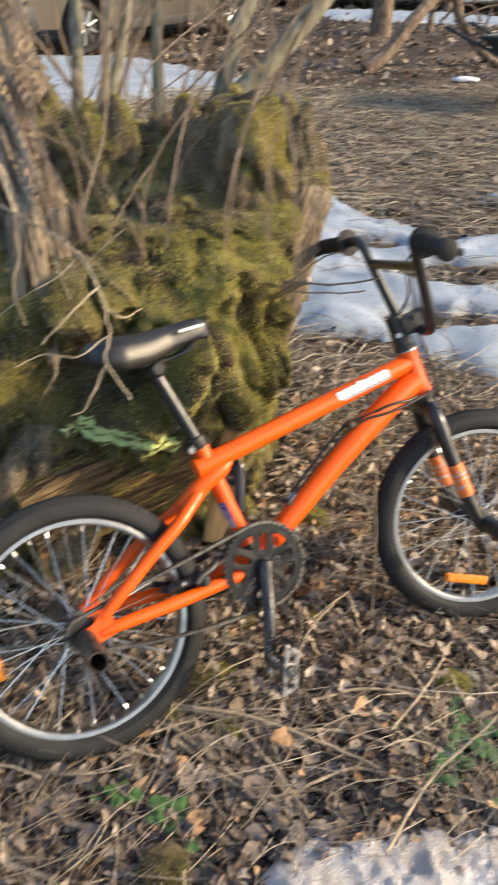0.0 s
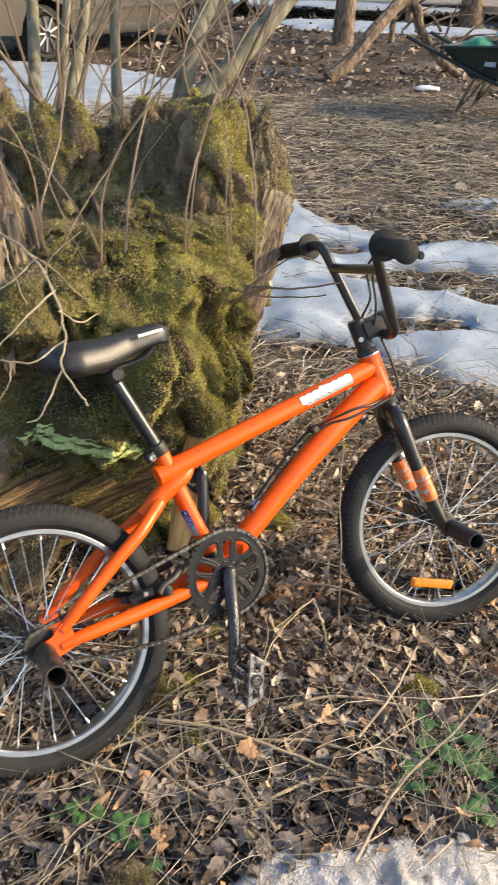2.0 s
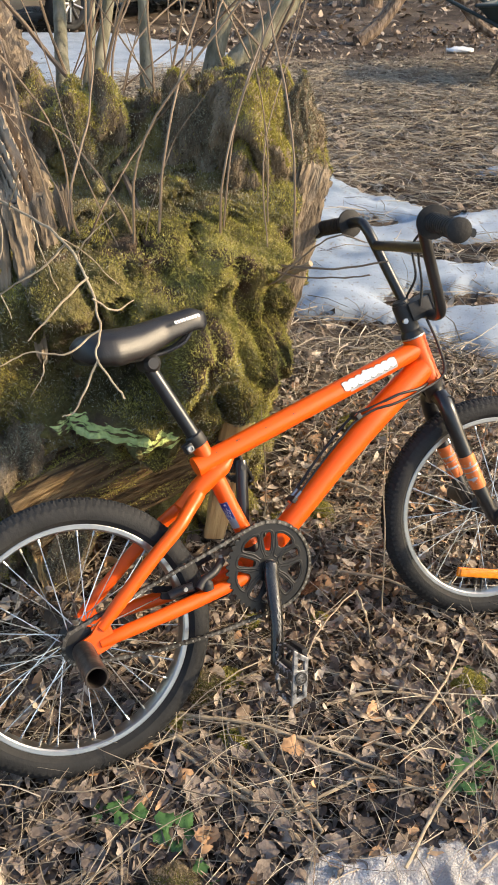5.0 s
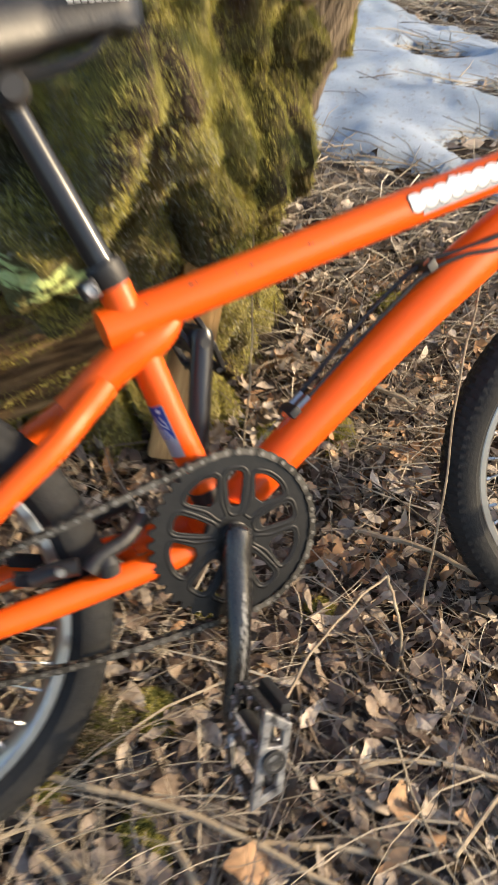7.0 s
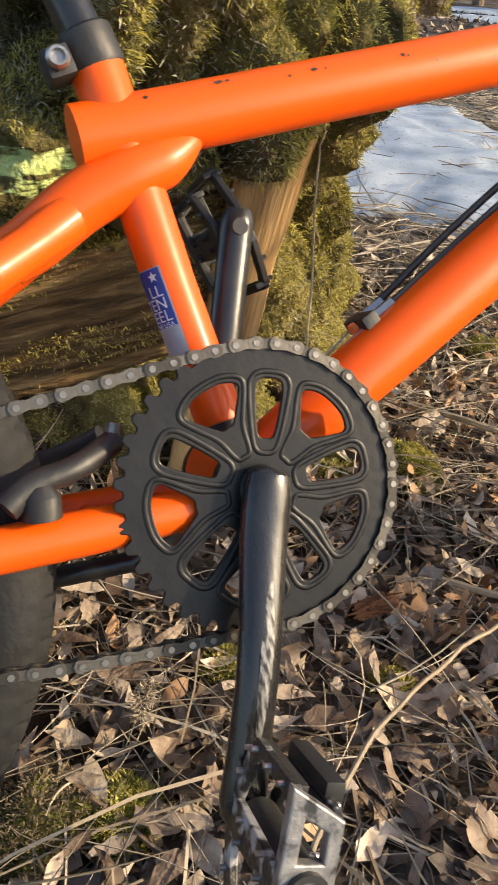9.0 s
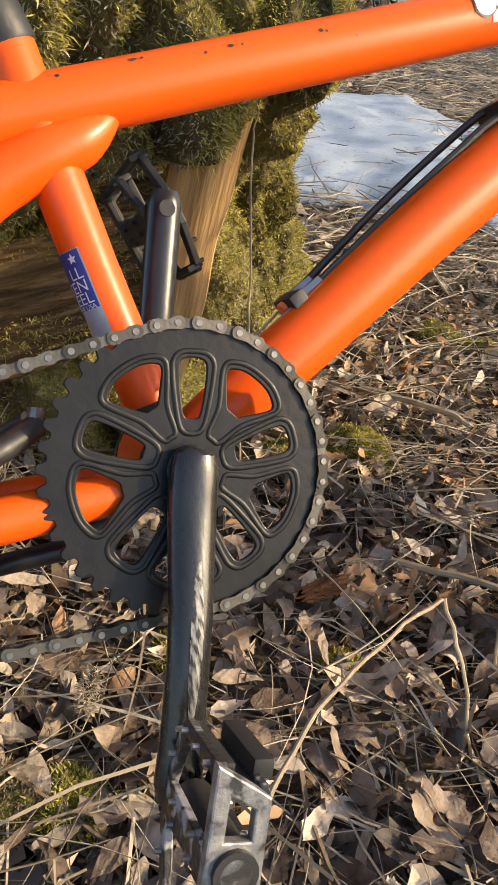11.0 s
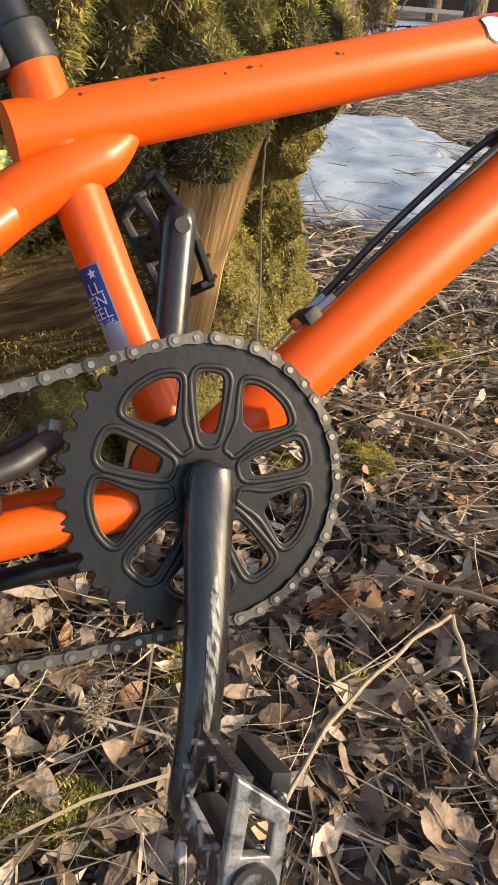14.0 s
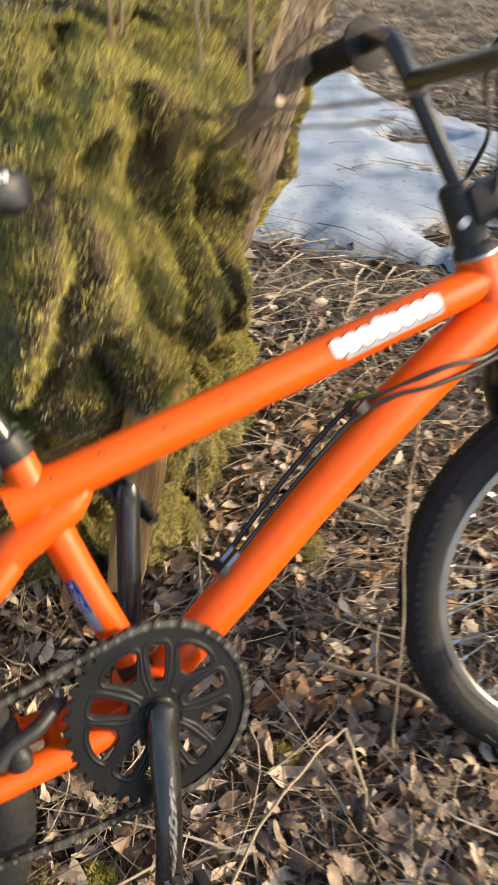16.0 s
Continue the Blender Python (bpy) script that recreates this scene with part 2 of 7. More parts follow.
MOSSY = mat("moss_cushion", [(0.3, (0.045, 0.048, 0.010)), (0.5, (0.11, 0.115, 0.022)), (0.72, (0.22, 0.22, 0.045))], 14, 9, (0.8, 0.95), 1.0, 60, bump_dist=0.02, spec=0.15)


def add_paint(m, attribute, stops, streak):
    """Lays a coat of sprayed paint over a surface where a mark on the mesh says so; its rim is broken by noise."""
    nt, n = m.node_tree, m.node_tree.nodes
    p = n["Principled BSDF"]
    old = p.inputs["Base Color"].links[0].from_socket
    at = n.new("ShaderNodeAttribute")
    at.attribute_name = attribute
    co = n.new("ShaderNodeTexCoord")
    nz = n.new("ShaderNodeTexNoise")
    nz.inputs["Scale"].default_value, nz.inputs["Detail"].default_value = 24, 9
    mp = n.new("ShaderNodeMapping")
    mp.inputs["Scale"].default_value = streak
    nt.links.new(co.outputs["Object"], mp.inputs["Vector"])
    nt.links.new(mp.outputs["Vector"], nz.inputs["Vector"])
    ad = n.new("ShaderNodeMath")
    ad.operation = "MULTIPLY_ADD"
    ad.inputs[1].default_value = 2.4
    nt.links.new(nz.outputs["Fac"], ad.inputs[0])
    nt.links.new(at.outputs["Fac"], ad.inputs[2])
    r = n.new("ShaderNodeValToRGB")
    r.color_ramp.elements[0].position, r.color_ramp.elements[1].position = 0.92, 1.0
    sc = n.new("ShaderNodeMath")
    sc.operation = "MULTIPLY"
    sc.inputs[1].default_value = 0.60
    nt.links.new(ad.outputs[0], sc.inputs[0])
    nt.links.new(sc.outputs[0], r.inputs["Fac"])
    col = n.new("ShaderNodeValToRGB")
    col.color_ramp.elements[0].position, col.color_ramp.elements[0].color = 0.35, (*stops[0], 1)
    col.color_ramp.elements[1].position, col.color_ramp.elements[1].color = 0.65, (*stops[1], 1)
    nt.links.new(nz.outputs["Fac"], col.inputs["Fac"])
    mx = n.new("ShaderNodeMix")
    mx.data_type = "RGBA"
    nt.links.new(r.outputs["Color"], mx.inputs["Factor"])
    nt.links.new(old, mx.inputs["A"])
    nt.links.new(col.outputs["Color"], mx.inputs["B"])
    nt.links.new(mx.outputs["Result"], p.inputs["Base Color"])


add_paint(STUMPM, "paint", ((0.46, 0.58, 0.17), (0.66, 0.77, 0.33)), (0.9, 0.9, 4.5))
add_paint(LOGWOOD_Z, "paint", ((0.46, 0.58, 0.17), (0.66, 0.77, 0.33)), (4.5, 4.5, 0.9))

# ---- building tools ----
class G:
    """A mesh in the making: points and faces, added form by form."""

    def __init__(self):
        self.v, self.f = [], []

    def add(self, v, f, m=None):
        k = len(self.v)
        self.v += [tuple(m @ Vector(p)) for p in v] if m else [tuple(p) for p in v]
        self.f += [tuple(i + k for i in q) for q in f]
        return self

    def tube(self, pts, r, n=12, flat=1.0, caps=True, up=None):
        """A round bar along points; r a number or one for each point; flat squashes it along its second side."""
        pts = [Vector(p) for p in pts]
        rs = [r] * len(pts) if isinstance(r, (int, float)) else list(r)
        k = len(self.v)
        side = None
        for i, p in enumerate(pts):
            d = (pts[min(i + 1, len(pts) - 1)] - pts[max(i - 1, 0)]).normalized()
            if side is None:
                ref = Vector(up) if up else (Vector((0, 0, 1)) if abs(d.z) < 0.9 else Vector((1, 0, 0)))
                side = d.cross(ref).normalized()
            side = (side - d * side.dot(d)).normalized()
            other = d.cross(side)
            for j in range(n):
                a = 2 * math.pi * j / n
                self.v.append(tuple(p + rs[i] * (math.cos(a) * side + flat * math.sin(a) * other)))
        for i in range(len(pts) - 1):
            for j in range(n):
                a, b = k + i * n + j, k + i * n + (j + 1) % n
                self.f.append((a, b, b + n, a + n))
        if caps:
            self.f.append(tuple(k + j for j in reversed(range(n))))
            self.f.append(tuple(k + (len(pts) - 1) * n + j for j in range(n)))
        return self

    def lathe(self, prof, n=24, m=None, closed=False):
        """Turns (radius, height) pairs about the z axis, then moves them by m."""
        v, f = [], []
        for r, h in prof:
            for j in range(n):
                a = 2 * math.pi * j / n
                v.append((r * math.cos(a), r * math.sin(a), h))
        q = len(prof)
        for i in range(q if closed else q - 1):
            for j in range(n):
                a, b = i * n + j, i * n + (j + 1) % n
                c, d = ((i + 1) % q) * n + (j + 1) % n, ((i + 1) % q) * n + j
                f.append((a, b, c, d))
        if not closed:
            f += [tuple(reversed(range(n))), tuple((q - 1) * n + j for j in range(n))]
        return self.add(v, f, m)

    def box(self, size, m=None, bevel=0.0):
        bm = bmesh.new()
        bmesh.ops.create_cube(bm, size=1.0)
        bmesh.ops.scale(bm, vec=size, verts=bm.verts)
        if bevel:
            bmesh.ops.bevel(bm, geom=bm.edges[:], offset=bevel, segments=2, affect="EDGES", profile=0.7)
        v = [x.co.copy() for x in bm.verts]
        bm.verts.index_update()
        f = [[x.index for x in q.verts] for q in bm.faces]
        bm.free()
        return self.add(v, f, m)

    def plate(self, outline, t, m=None):
        """A flat plate with that outline, t thick."""
        n = len(outline)
        v = [(x, y, -t / 2) for x, y in outline] + [(x, y, t / 2) for x, y in outline]
        f = [tuple(reversed(range(n))), tuple(range(n, 2 * n))] + [(i, (i + 1) % n, n + (i + 1) % n, n + i) for i in range(n)]
        return self.add(v, f, m)

    def mesh(self, name, material, sharp=35):
        me = bpy.data.meshes.new(name)
        me.from_pydata(self.v, [], self.f)
        me.materials.append(material)
        me.polygons.foreach_set("use_smooth", [True] * len(me.polygons))
        if sharp:
            me.set_sharp_from_angle(angle=radians(sharp))
        return me


def part(name, g, material, parent, label="", sharp=35):
    """One mesh object under a thing or a part; its points are given in the thing's own space."""
    ob = new(name, g.mesh(name, material, sharp) if isinstance(g, G) else g)
    ob.parent = parent
    if label:
        ob["label"] = label
    return ob


def thing(name, m, label, category, group="", kind=""):
    ob = new(name)
    ob.empty_display_size = 0.1
    ob.matrix_world = m
    return tagged(ob, label, category, group, kind)


def single(name, g, material, label, category, group="", kind="", m=None, sharp=35):
    ob = new(name, g.mesh(name, material, sharp) if isinstance(g, G) else g)
    if m:
        ob.matrix_world = m
    return tagged(ob, label, category, group, kind)


def raw(name, v, f, material, smooth=False):
    me = bpy.data.meshes.new(name)
    me.from_pydata(v, [], f) if isinstance(v, list) else me.from_pydata(v.tolist(), [], f.tolist())
    me.materials.append(material)
    if smooth:
        me.polygons.foreach_set("use_smooth", [True] * len(me.polygons))
    return me


def arc(pts, steps=6):
    """A smooth line through points (Catmull-Rom)."""
    p = [Vector(q) for q in pts]
    p = [2 * p[0] - p[1]] + p + [2 * p[-1] - p[-2]]
    out = []
    for i in range(1, len(p) - 2):
        for s in range(steps):
            t = s / steps
            a, b, c, d = p[i - 1], p[i], p[i + 1], p[i + 2]
            out.append(0.5 * ((2 * b) + (c - a) * t + (2 * a - 5 * b + 4 * c - d) * t * t + (3 * b - a - 3 * c + d) * t ** 3))
    return out + [p[-2]]


def fbm(x, y, z, octaves=4):
    s, a = 0.0, 1.0
    for _ in range(octaves):
        s += a * noise.noise((x, y, z))
        x, y, z, a = x * 2.03, y * 2.03, z * 2.03, a * 0.5
    return s


def lerp(a, b, t):
    return a + (b - a) * t


def smooth(a, b, x):
    t = min(max((x - a) / (b - a), 0.0), 1.0)
    return t * t * (3 - 2 * t)


def table(x, xs, ys):
    return float(np.interp(x, xs, ys))

# ---- ground ----
def gz(x, y):
    """The height of the soil."""
    near = 1 - smooth(2.0, 3.4, y)
    z = near * (-0.012 - 0.05 * min(max(x, -0.6), 0.8)) + 0.012 * noise.noise((x * 3.1, y * 3.1, 0.0)) + 0.03 * (1 - 0.8 * near) * noise.noise((x * 0.7, y * 0.7, 3.0))
    far = smooth(6.0, 30.0, math.hypot(x, y))
    return z + far * 0.35 * noise.noise((x * 0.06, y * 0.06, 7.0)) + smooth(30, 120, math.hypot(x, y)) * 1.2 * (noise.noise((x * 0.02, y * 0.02, 1.0)) + 0.4)


def graded(lo, hi, fine_lo, fine_hi, step, growth=1.16):
    mid = list(np.arange(fine_lo, fine_hi + 1e-6, step))
    up, s = [], step
    while (up[-1] if up else mid[-1]) < hi:
        s *= growth
        up.append((up[-1] if up else mid[-1]) + s)
    down, s = [], step
    while (down[-1] if down else mid[0]) > lo:
        s *= growth
        down.append((down[-1] if down else mid[0]) - s)
    return down[::-1] + mid + up


def make_ground():
    xs, ys = graded(-700, 700, -1.4, 2.2, 0.03), graded(-700, 900, 0.2, 5.2, 0.03)
    v = [(x, y, gz(x, y) + 0.008 * fbm(x * 16, y * 16, 5.0, 3)) for y in ys for x in xs]
    w = len(xs)
    f = [(j * w + i, j * w + i + 1, (j + 1) * w + i + 1, (j + 1) * w + i) for j in range(len(ys) - 1) for i in range(w - 1)]
    tagged(new("ground", raw("ground", v, f, EARTH, True)), "dark brown woodland soil under leaf litter", "ground", kind="structure")


make_ground()


def snow(name, field, x0, x1, y0, y1, step, thick, label, rough=1.0, m=SNOW, grain=0.0):
    """A patch of lying snow where field(x, y) is above nought; it thins to its ragged rim."""
    nx, ny = int((x1 - x0) / step), int((y1 - y0) / step)
    idx, v, f = {}, [], []
    F = {}
    for j in range(ny + 1):
        for i in range(nx + 1):
            x, y = x0 + i * step, y0 + j * step
            F[i, j] = field(x, y) + rough * (0.16 * fbm(x * 2.6, y * 2.6, 2.0, 3) + 0.07 * fbm(x * 11, y * 11, 4.0, 3))

    def vert(i, j):
        if (i, j) not in idx:
            x, y, q = x0 + i * step, y0 + j * step, F[i, j]
            h = thick * (1 - math.exp(-max(q, 0) * 6)) if q > 0 else -0.03
            idx[i, j] = len(v)
            v.append((x, y, gz(x, y) + 0.012 + h + (0.018 * fbm(x * 5, y * 5, 9.0, 3) + grain * fbm(x * 60, y * 60, 1.0, 2) + 2.2 * grain * fbm(x * 17, y * 17, 6.0, 2)) * smooth(0, 0.3, q)))
        return idx[i, j]

    for j in range(ny):
        for i in range(nx):
            if max(F[i, j], F[i + 1, j], F[i, j + 1], F[i + 1, j + 1]) > 0:
                f.append((vert(i, j), vert(i + 1, j), vert(i + 1, j + 1), vert(i, j + 1)))
    return tagged(new(name, raw(name, v, f, m, True)), label, "snow", kind="structure")


def blob(cx, cy, rx, ry):
    return lambda x, y: 1 - math.hypot((x - cx) / rx, (y - cy) / ry)


def mid_field(x, y):
    lo = table(x, [-3, -1, 0.0, 0.26, 0.65, 0.95, 1.3, 1.8, 2.6, 3.2], [3.35, 2.85, 2.95, 2.9, 2.63, 2.55, 2.5, 2.45, 2.6, 3.4])
    hi = table(x, [-3, -1, 0.0, 0.41, 0.61, 0.85, 1.1, 1.75, 2.6, 3.2], [3.25, 3.9, 5.0, 5.1, 4.5, 4.15, 4.0, 3.9, 3.75, 3.4])
    q = min(y - lo, hi - y) * 1.3
    for cx, cy, rx, ry in ((1.0, 3.42, 0.38, 0.13), (0.72, 2.95, 0.16, 0.09), (1.5, 3.3, 0.5, 0.14), (0.66, 3.85, 0.12, 0.10), (0.95, 2.95, 0.16, 0.07)):
        q = min(q, 1.1 * (math.hypot((x - cx) / rx, (y - cy) / ry) - 1) * 0.4)
    return q


snow("snow_patch", mid_field, -3, 3.3, 2.3, 5.4, 0.025, 0.045, "melting snow patch lying behind the stump, tinted blue-grey for shade", 1.5)
snow("snow_patch", blob(0.37, 0.485, 0.41, 0.32), -0.3, 0.9, 0.0, 1.0, 0.006, 0.05, "grainy melting snow at the near edge of the leaf litter", 0.9, GRAINSNOW, 0.006)
snow("snow_patch", blob(0.745, 1.165, 0.055, 0.05), 0.6, 0.9, 1.0, 1.3, 0.005, 0.03, "small lump of melting snow among leaves", 0.8, GRAINSNOW, 0.005)
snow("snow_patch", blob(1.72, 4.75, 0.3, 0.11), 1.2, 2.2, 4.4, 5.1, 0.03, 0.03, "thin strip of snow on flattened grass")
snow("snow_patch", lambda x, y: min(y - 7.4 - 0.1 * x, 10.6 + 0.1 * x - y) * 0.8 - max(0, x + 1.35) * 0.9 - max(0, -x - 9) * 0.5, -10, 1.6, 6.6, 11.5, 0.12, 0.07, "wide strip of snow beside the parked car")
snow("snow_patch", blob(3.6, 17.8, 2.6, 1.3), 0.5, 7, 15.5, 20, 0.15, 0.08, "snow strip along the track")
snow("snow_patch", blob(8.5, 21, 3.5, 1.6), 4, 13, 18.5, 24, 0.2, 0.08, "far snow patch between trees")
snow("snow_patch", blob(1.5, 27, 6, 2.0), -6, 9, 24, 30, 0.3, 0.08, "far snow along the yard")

# ---- the bicycle ----
HUB_R, RIM_R = 0.248, 0.206
BIKE = pose(-0.2944, 1.0298, 0.2383, -27.0, 0, 26.83) @ Matrix.Translation((0, 0, -HUB_R))
bike = thing("bmx_bicycle", BIKE, "small orange BMX bicycle with black parts leaning against a mossy stump", "bicycle")


def B(x, y, z):
    """A place on the bicycle: ahead of, left of and above the rear hub."""
    return Vector((x, y, z + HUB_R))


HEAD = B(0.823, 0, 0.313)
U, F0 = Vector((-0.230, 0, 0.973)), Vector((0.973, 0, 0.230))
STEER = Matrix.Translation(HEAD) @ Matrix.Rotation(radians(-14), 4, U) @ Matrix(((F0.x, 0, U.x, 0), (0, 1, 0, 0), (F0.z, 0, U.z, 0), (0, 0, 0, 1)))


def S(f, l, s):
    """A place on the turned front end: ahead, left, up along the steering line."""
    return STEER @ Vector((f, l, s))


# frame
frame_ob = part("frame", G().tube([S(0, 0, -0.052), S(0, 0, -0.03), S(0, 0, 0.03), S(0, 0, 0.052)], [0.0245, 0.0225, 0.0225, 0.0245], 24), ORANGE, bike, "glossy orange steel frame")
part("top_tube", G().tube([B(0.284, 0, 0.231), B(0.5, 0, 0.2745), B(0.815, 0, 0.338)], [0.0198, 0.0198, 0.0205], 28), ORANGE, frame_ob)
part("down_tube", G().tube(arc([B(0.385, 0, 0.030), B(0.47, 0, 0.087), B(0.574, 0, 0.157), B(0.664, 0, 0.213), B(0.742, 0, 0.257), B(0.818, 0, 0.297)], 5),
                           [lerp(0.0205, 0.0275, min(1, i / 16)) for i in range(26)], 28), ORANGE, frame_ob)
part("seat_tube", G().tube([B(0.3005, 0, 0.2745), B(0.3335, 0, 0.145), B(0.366, 0, 0.03)], [0.0165, 0.0158, 0.0158], 24), ORANGE, frame_ob)
part("bottom_bracket_shell", G().tube([B(0.367, -0.036, 0.02), B(0.367, 0.036, 0.02)], 0.027, 28), ORANGE, frame_ob)
part("gusset", G().tube(arc([B(0.362, -0.004, 0.240), B(0.352, -0.004, 0.230), B(0.336, -0.003, 0.219), B(0.313, -0.003, 0.209), B(0.283, -0.002, 0.194), B(0.255, 0, 0.173), B(0.238, 0, 0.163)], 4),
                        [float(q) for q in np.interp(np.linspace(0, 1, 25), [0, 0.08, 0.17, 0.33, 0.5, 0.7, 1], [0.0015, 0.0055, 0.0095, 0.0160, 0.0184, 0.0180, 0.0165])], 20), ORANGE, frame_ob)
for sgn in (-1, 1):
    part("seat_stay", G().tube(arc([B(0.275, sgn * 0.010, 0.184), B(0.250, sgn * 0.021, 0.166), B(0.215, sgn * 0.038, 0.143), B(0.16, sgn * 0.047, 0.110), B(0.09, sgn * 0.053, 0.062), B(0.035, sgn * 0.056, 0.022)], 4),
                               [0.0135, 0.0135, 0.0135, 0.0132] + [0.0125] * 14 + [0.0115, 0.0105, 0.0095], 16), ORANGE, frame_ob)
    part("chain_stay", G().tube(arc([B(0.358, sgn * 0.026, 0.012), B(0.31, sgn * 0.030, 0.008), B(0.25, sgn * 0.036, 0.004), B(0.16, sgn * 0.046, 0.001), B(0.08, sgn * 0.054, 0.0), B(0.028, sgn * 0.056, -0.003)], 4),
                                [0.0135] * 13 + [0.0125] * 4 + [0.0115] * 2 + [0.010, 0.009], 16), ORANGE, frame_ob)
    turn = Matrix.Translation(B(0, sgn * 0.058, 0)) @ Matrix.Rotation(radians(90), 4, "X")
    part("dropout", G().plate([(-0.018, -0.004), (-0.008, -0.013), (0.004, -0.007), (0.012, -0.020), (0.030, -0.018), (0.052, -0.012), (0.055, 0.004), (0.050, 0.034), (0.036, 0.036),
                               (0.016, 0.018), (-0.004, 0.012), (-0.016, 0.006)], 0.006, turn), ORANGE, frame_ob)
part("stay_bridge", G().tube([B(0.272, -0.03, 0.004), B(0.272, 0.03, 0.004)], 0.008, 12), ORANGE, frame_ob)
part("brake_boss", G().tube([B(0.242, -0.034, 0.008), B(0.240, -0.036, 0.026)], 0.0075, 12), ORANGE, frame_ob)
part("brake_boss", G().tube([B(0.242, 0.034, 0.008), B(0.240, 0.036, 0.026)], 0.0075, 12), ORANGE, frame_ob)


# wheels
def make_tyre():
    nu, nv = 480, 26
    v, f = [], []
    for i in range(nu):
        a = 2 * math.pi * i / nu
        for j in range(nv):
            b = 2 * math.pi * j / nv
            cr, sr = math.cos(b), math.sin(b)
            r, w = 0.0245, 0.0255
            block = 0.0
            if cr > 0.42:
                row = int((sr + 1) * 3.2)
                block = 0.0026 if (i + (row % 2) * 2) % 4 < 3 and abs(((sr + 1) * 3.2) % 1 - 0.5) < 0.36 else 0.0
                if abs(sr) > 0.72:
                    block = 0.0022 if i % 4 < 2 else 0.0003
            if -0.35 < cr < -0.2:
                block = 0.0010 if i % 3 else 0.0
            rr = RIM_R + 0.0155 + (r + block) * cr
            v.append((rr * math.cos(a), (w + block * 0.7) * sr * (0.86 if cr < -0.5 else 1), rr * math.sin(a)))
    for i in range(nu):
        for j in range(nv):
            f.append((i * nv + j, i * nv + (j + 1) % nv, ((i + 1) % nu) * nv + (j + 1) % nv, ((i + 1) % nu) * nv + j))
    g = G()
    g.v, g.f = v, f
    return g.mesh("tyre", RUBBER, 28)


def make_rim():
    prof = [(0.2045, -0.0135), (0.2050, -0.0150), (0.2030, -0.0160), (0.1960, -0.0155), (0.1935, -0.0130), (0.1920, -0.006), (0.1920, 0.006), (0.1935, 0.0130), (0.1960, 0.0155), (0.2030, 0.0160), (0.2050, 0.0150), (0.2045, 0.0135), (0.199, 0.011), (0.199, -0.011)]
    return G().lathe(prof, 96, Matrix.Rotation(radians(90), 4, "X"), True).mesh("rim", CHROME, 30)


TYRE, RIM = make_tyre(), make_rim()
TURN_Y = Matrix.Rotation(radians(90), 4, "X")


def make_spoke(side, lean):
    a = radians(lean * 38)
    lo, hi = Vector((0.021 * math.sin(a), side * 0.030, 0.021 * math.cos(a))), Vector((0, side * 0.004, 0.191))
    g = G().tube([lo, hi], 0.0011, 5)
    d = (hi - lo).normalized()
    g.tube([hi - d * 0.010, hi + d * 0.002], 0.0022, 6)
    return g.mesh("spoke", SPOKEM)


SPOKES = [make_spoke(1, 1), make_spoke(-1, 1), make_spoke(1, -1), make_spoke(-1, -1)]


def make_wheel(m, label, spin, amber, axle, cog=False):
    w = new("wheel", G().lathe([(0.0, -0.036), (0.016, -0.036), (0.0235, -0.033), (0.0235, -0.029), (0.014, -0.024), (0.0125, 0), (0.014, 0.024), (0.0235, 0.029), (0.0235, 0.033), (0.016, 0.036), (0.0, 0.036)], 24, TURN_Y).mesh("wheel", SATIN))
    w.parent, w.matrix_local = bike, m
    w["label"] = label
    part("tyre", TYRE, RUBBER, w, "dusty black knobbly tyre")
    part("rim", RIM, CHROME, w, "polished alloy rim")
    part("axle", G().tube([(0, -axle, 0), (0, axle, 0)], 0.007, 10), STEEL, w)
    for i in range(36):
        s = part("spoke", SPOKES[i % 4], SPOKEM, w)
        s.matrix_local = Matrix.Rotation(radians(10 * i + spin), 4, "Y")
    part("valve", G().tube([(0, 0, -0.19), (0, 0, -0.158)], 0.003, 8), SATIN, w).matrix_local = Matrix.Rotation(radians(spin + 25), 4, "Y")
    a, r, length = amber
    refl = G().box((length, 0.009, 0.021), Matrix.Translation((0, -0.012, r)), 0.004)
    refl.box((length * 0.9, 0.004, 0.016), Matrix.Translation((0, -0.0170, r)), 0.0015)
    part("reflector", refl, AMBER, w, "orange plastic spoke reflector").matrix_local = Matrix.Rotation(radians(a), 4, "Y")
    if cog:
        teeth = []
        for k in range(64):
            rr = 0.0335 if k % 4 in (1, 2) else 0.0295
            teeth.append((rr * math.cos(2 * math.pi * k / 64), rr * math.sin(2 * math.pi * k / 64)))
        part("freewheel_cog", G().plate(teeth, 0.003, Matrix.Translation((0, -0.045, 0)) @ TURN_Y).lathe([(0.0, -0.05), (0.024, -0.05), (0.026, -0.034), (0.0, -0.034)], 24, Matrix.Rotation(radians(-90), 4, "X") @ Matrix.Rotation(math.pi, 4, "X")), SATIN, w, "dark steel freewheel cog")
    return w


make_wheel(Matrix.Translation(B(0, 0, 0)), "rear wheel with bright spokes", 4, (-95, 0.158, 0.062), 0.075, True)
make_wheel(STEER @ Matrix.Translation((0.018, 0, -0.370)), "front wheel turned to one side with bright spokes", 1, (212, 0.148, 0.104), 0.07)


def make_peg(a, b, r, name="axle_peg"):
    d = (b - a).normalized()
    g = G()
    k = d.to_track_quat("Z", "Y").to_matrix().to_4x4()
    L = (b - a).length
    g.lathe([(0.0, 0), (r * 0.98, 0), (r, 0.003), (r, L - 0.002), (r - 0.001, L), (r - 0.0035, L), (r - 0.0042, L - 0.002), (r - 0.0042, 0.03), (0.0, 0.03)], 28, Matrix.Translation(a) @ k)
    return part(name, g, PEGM, bike, "scuffed hollow steel axle peg")


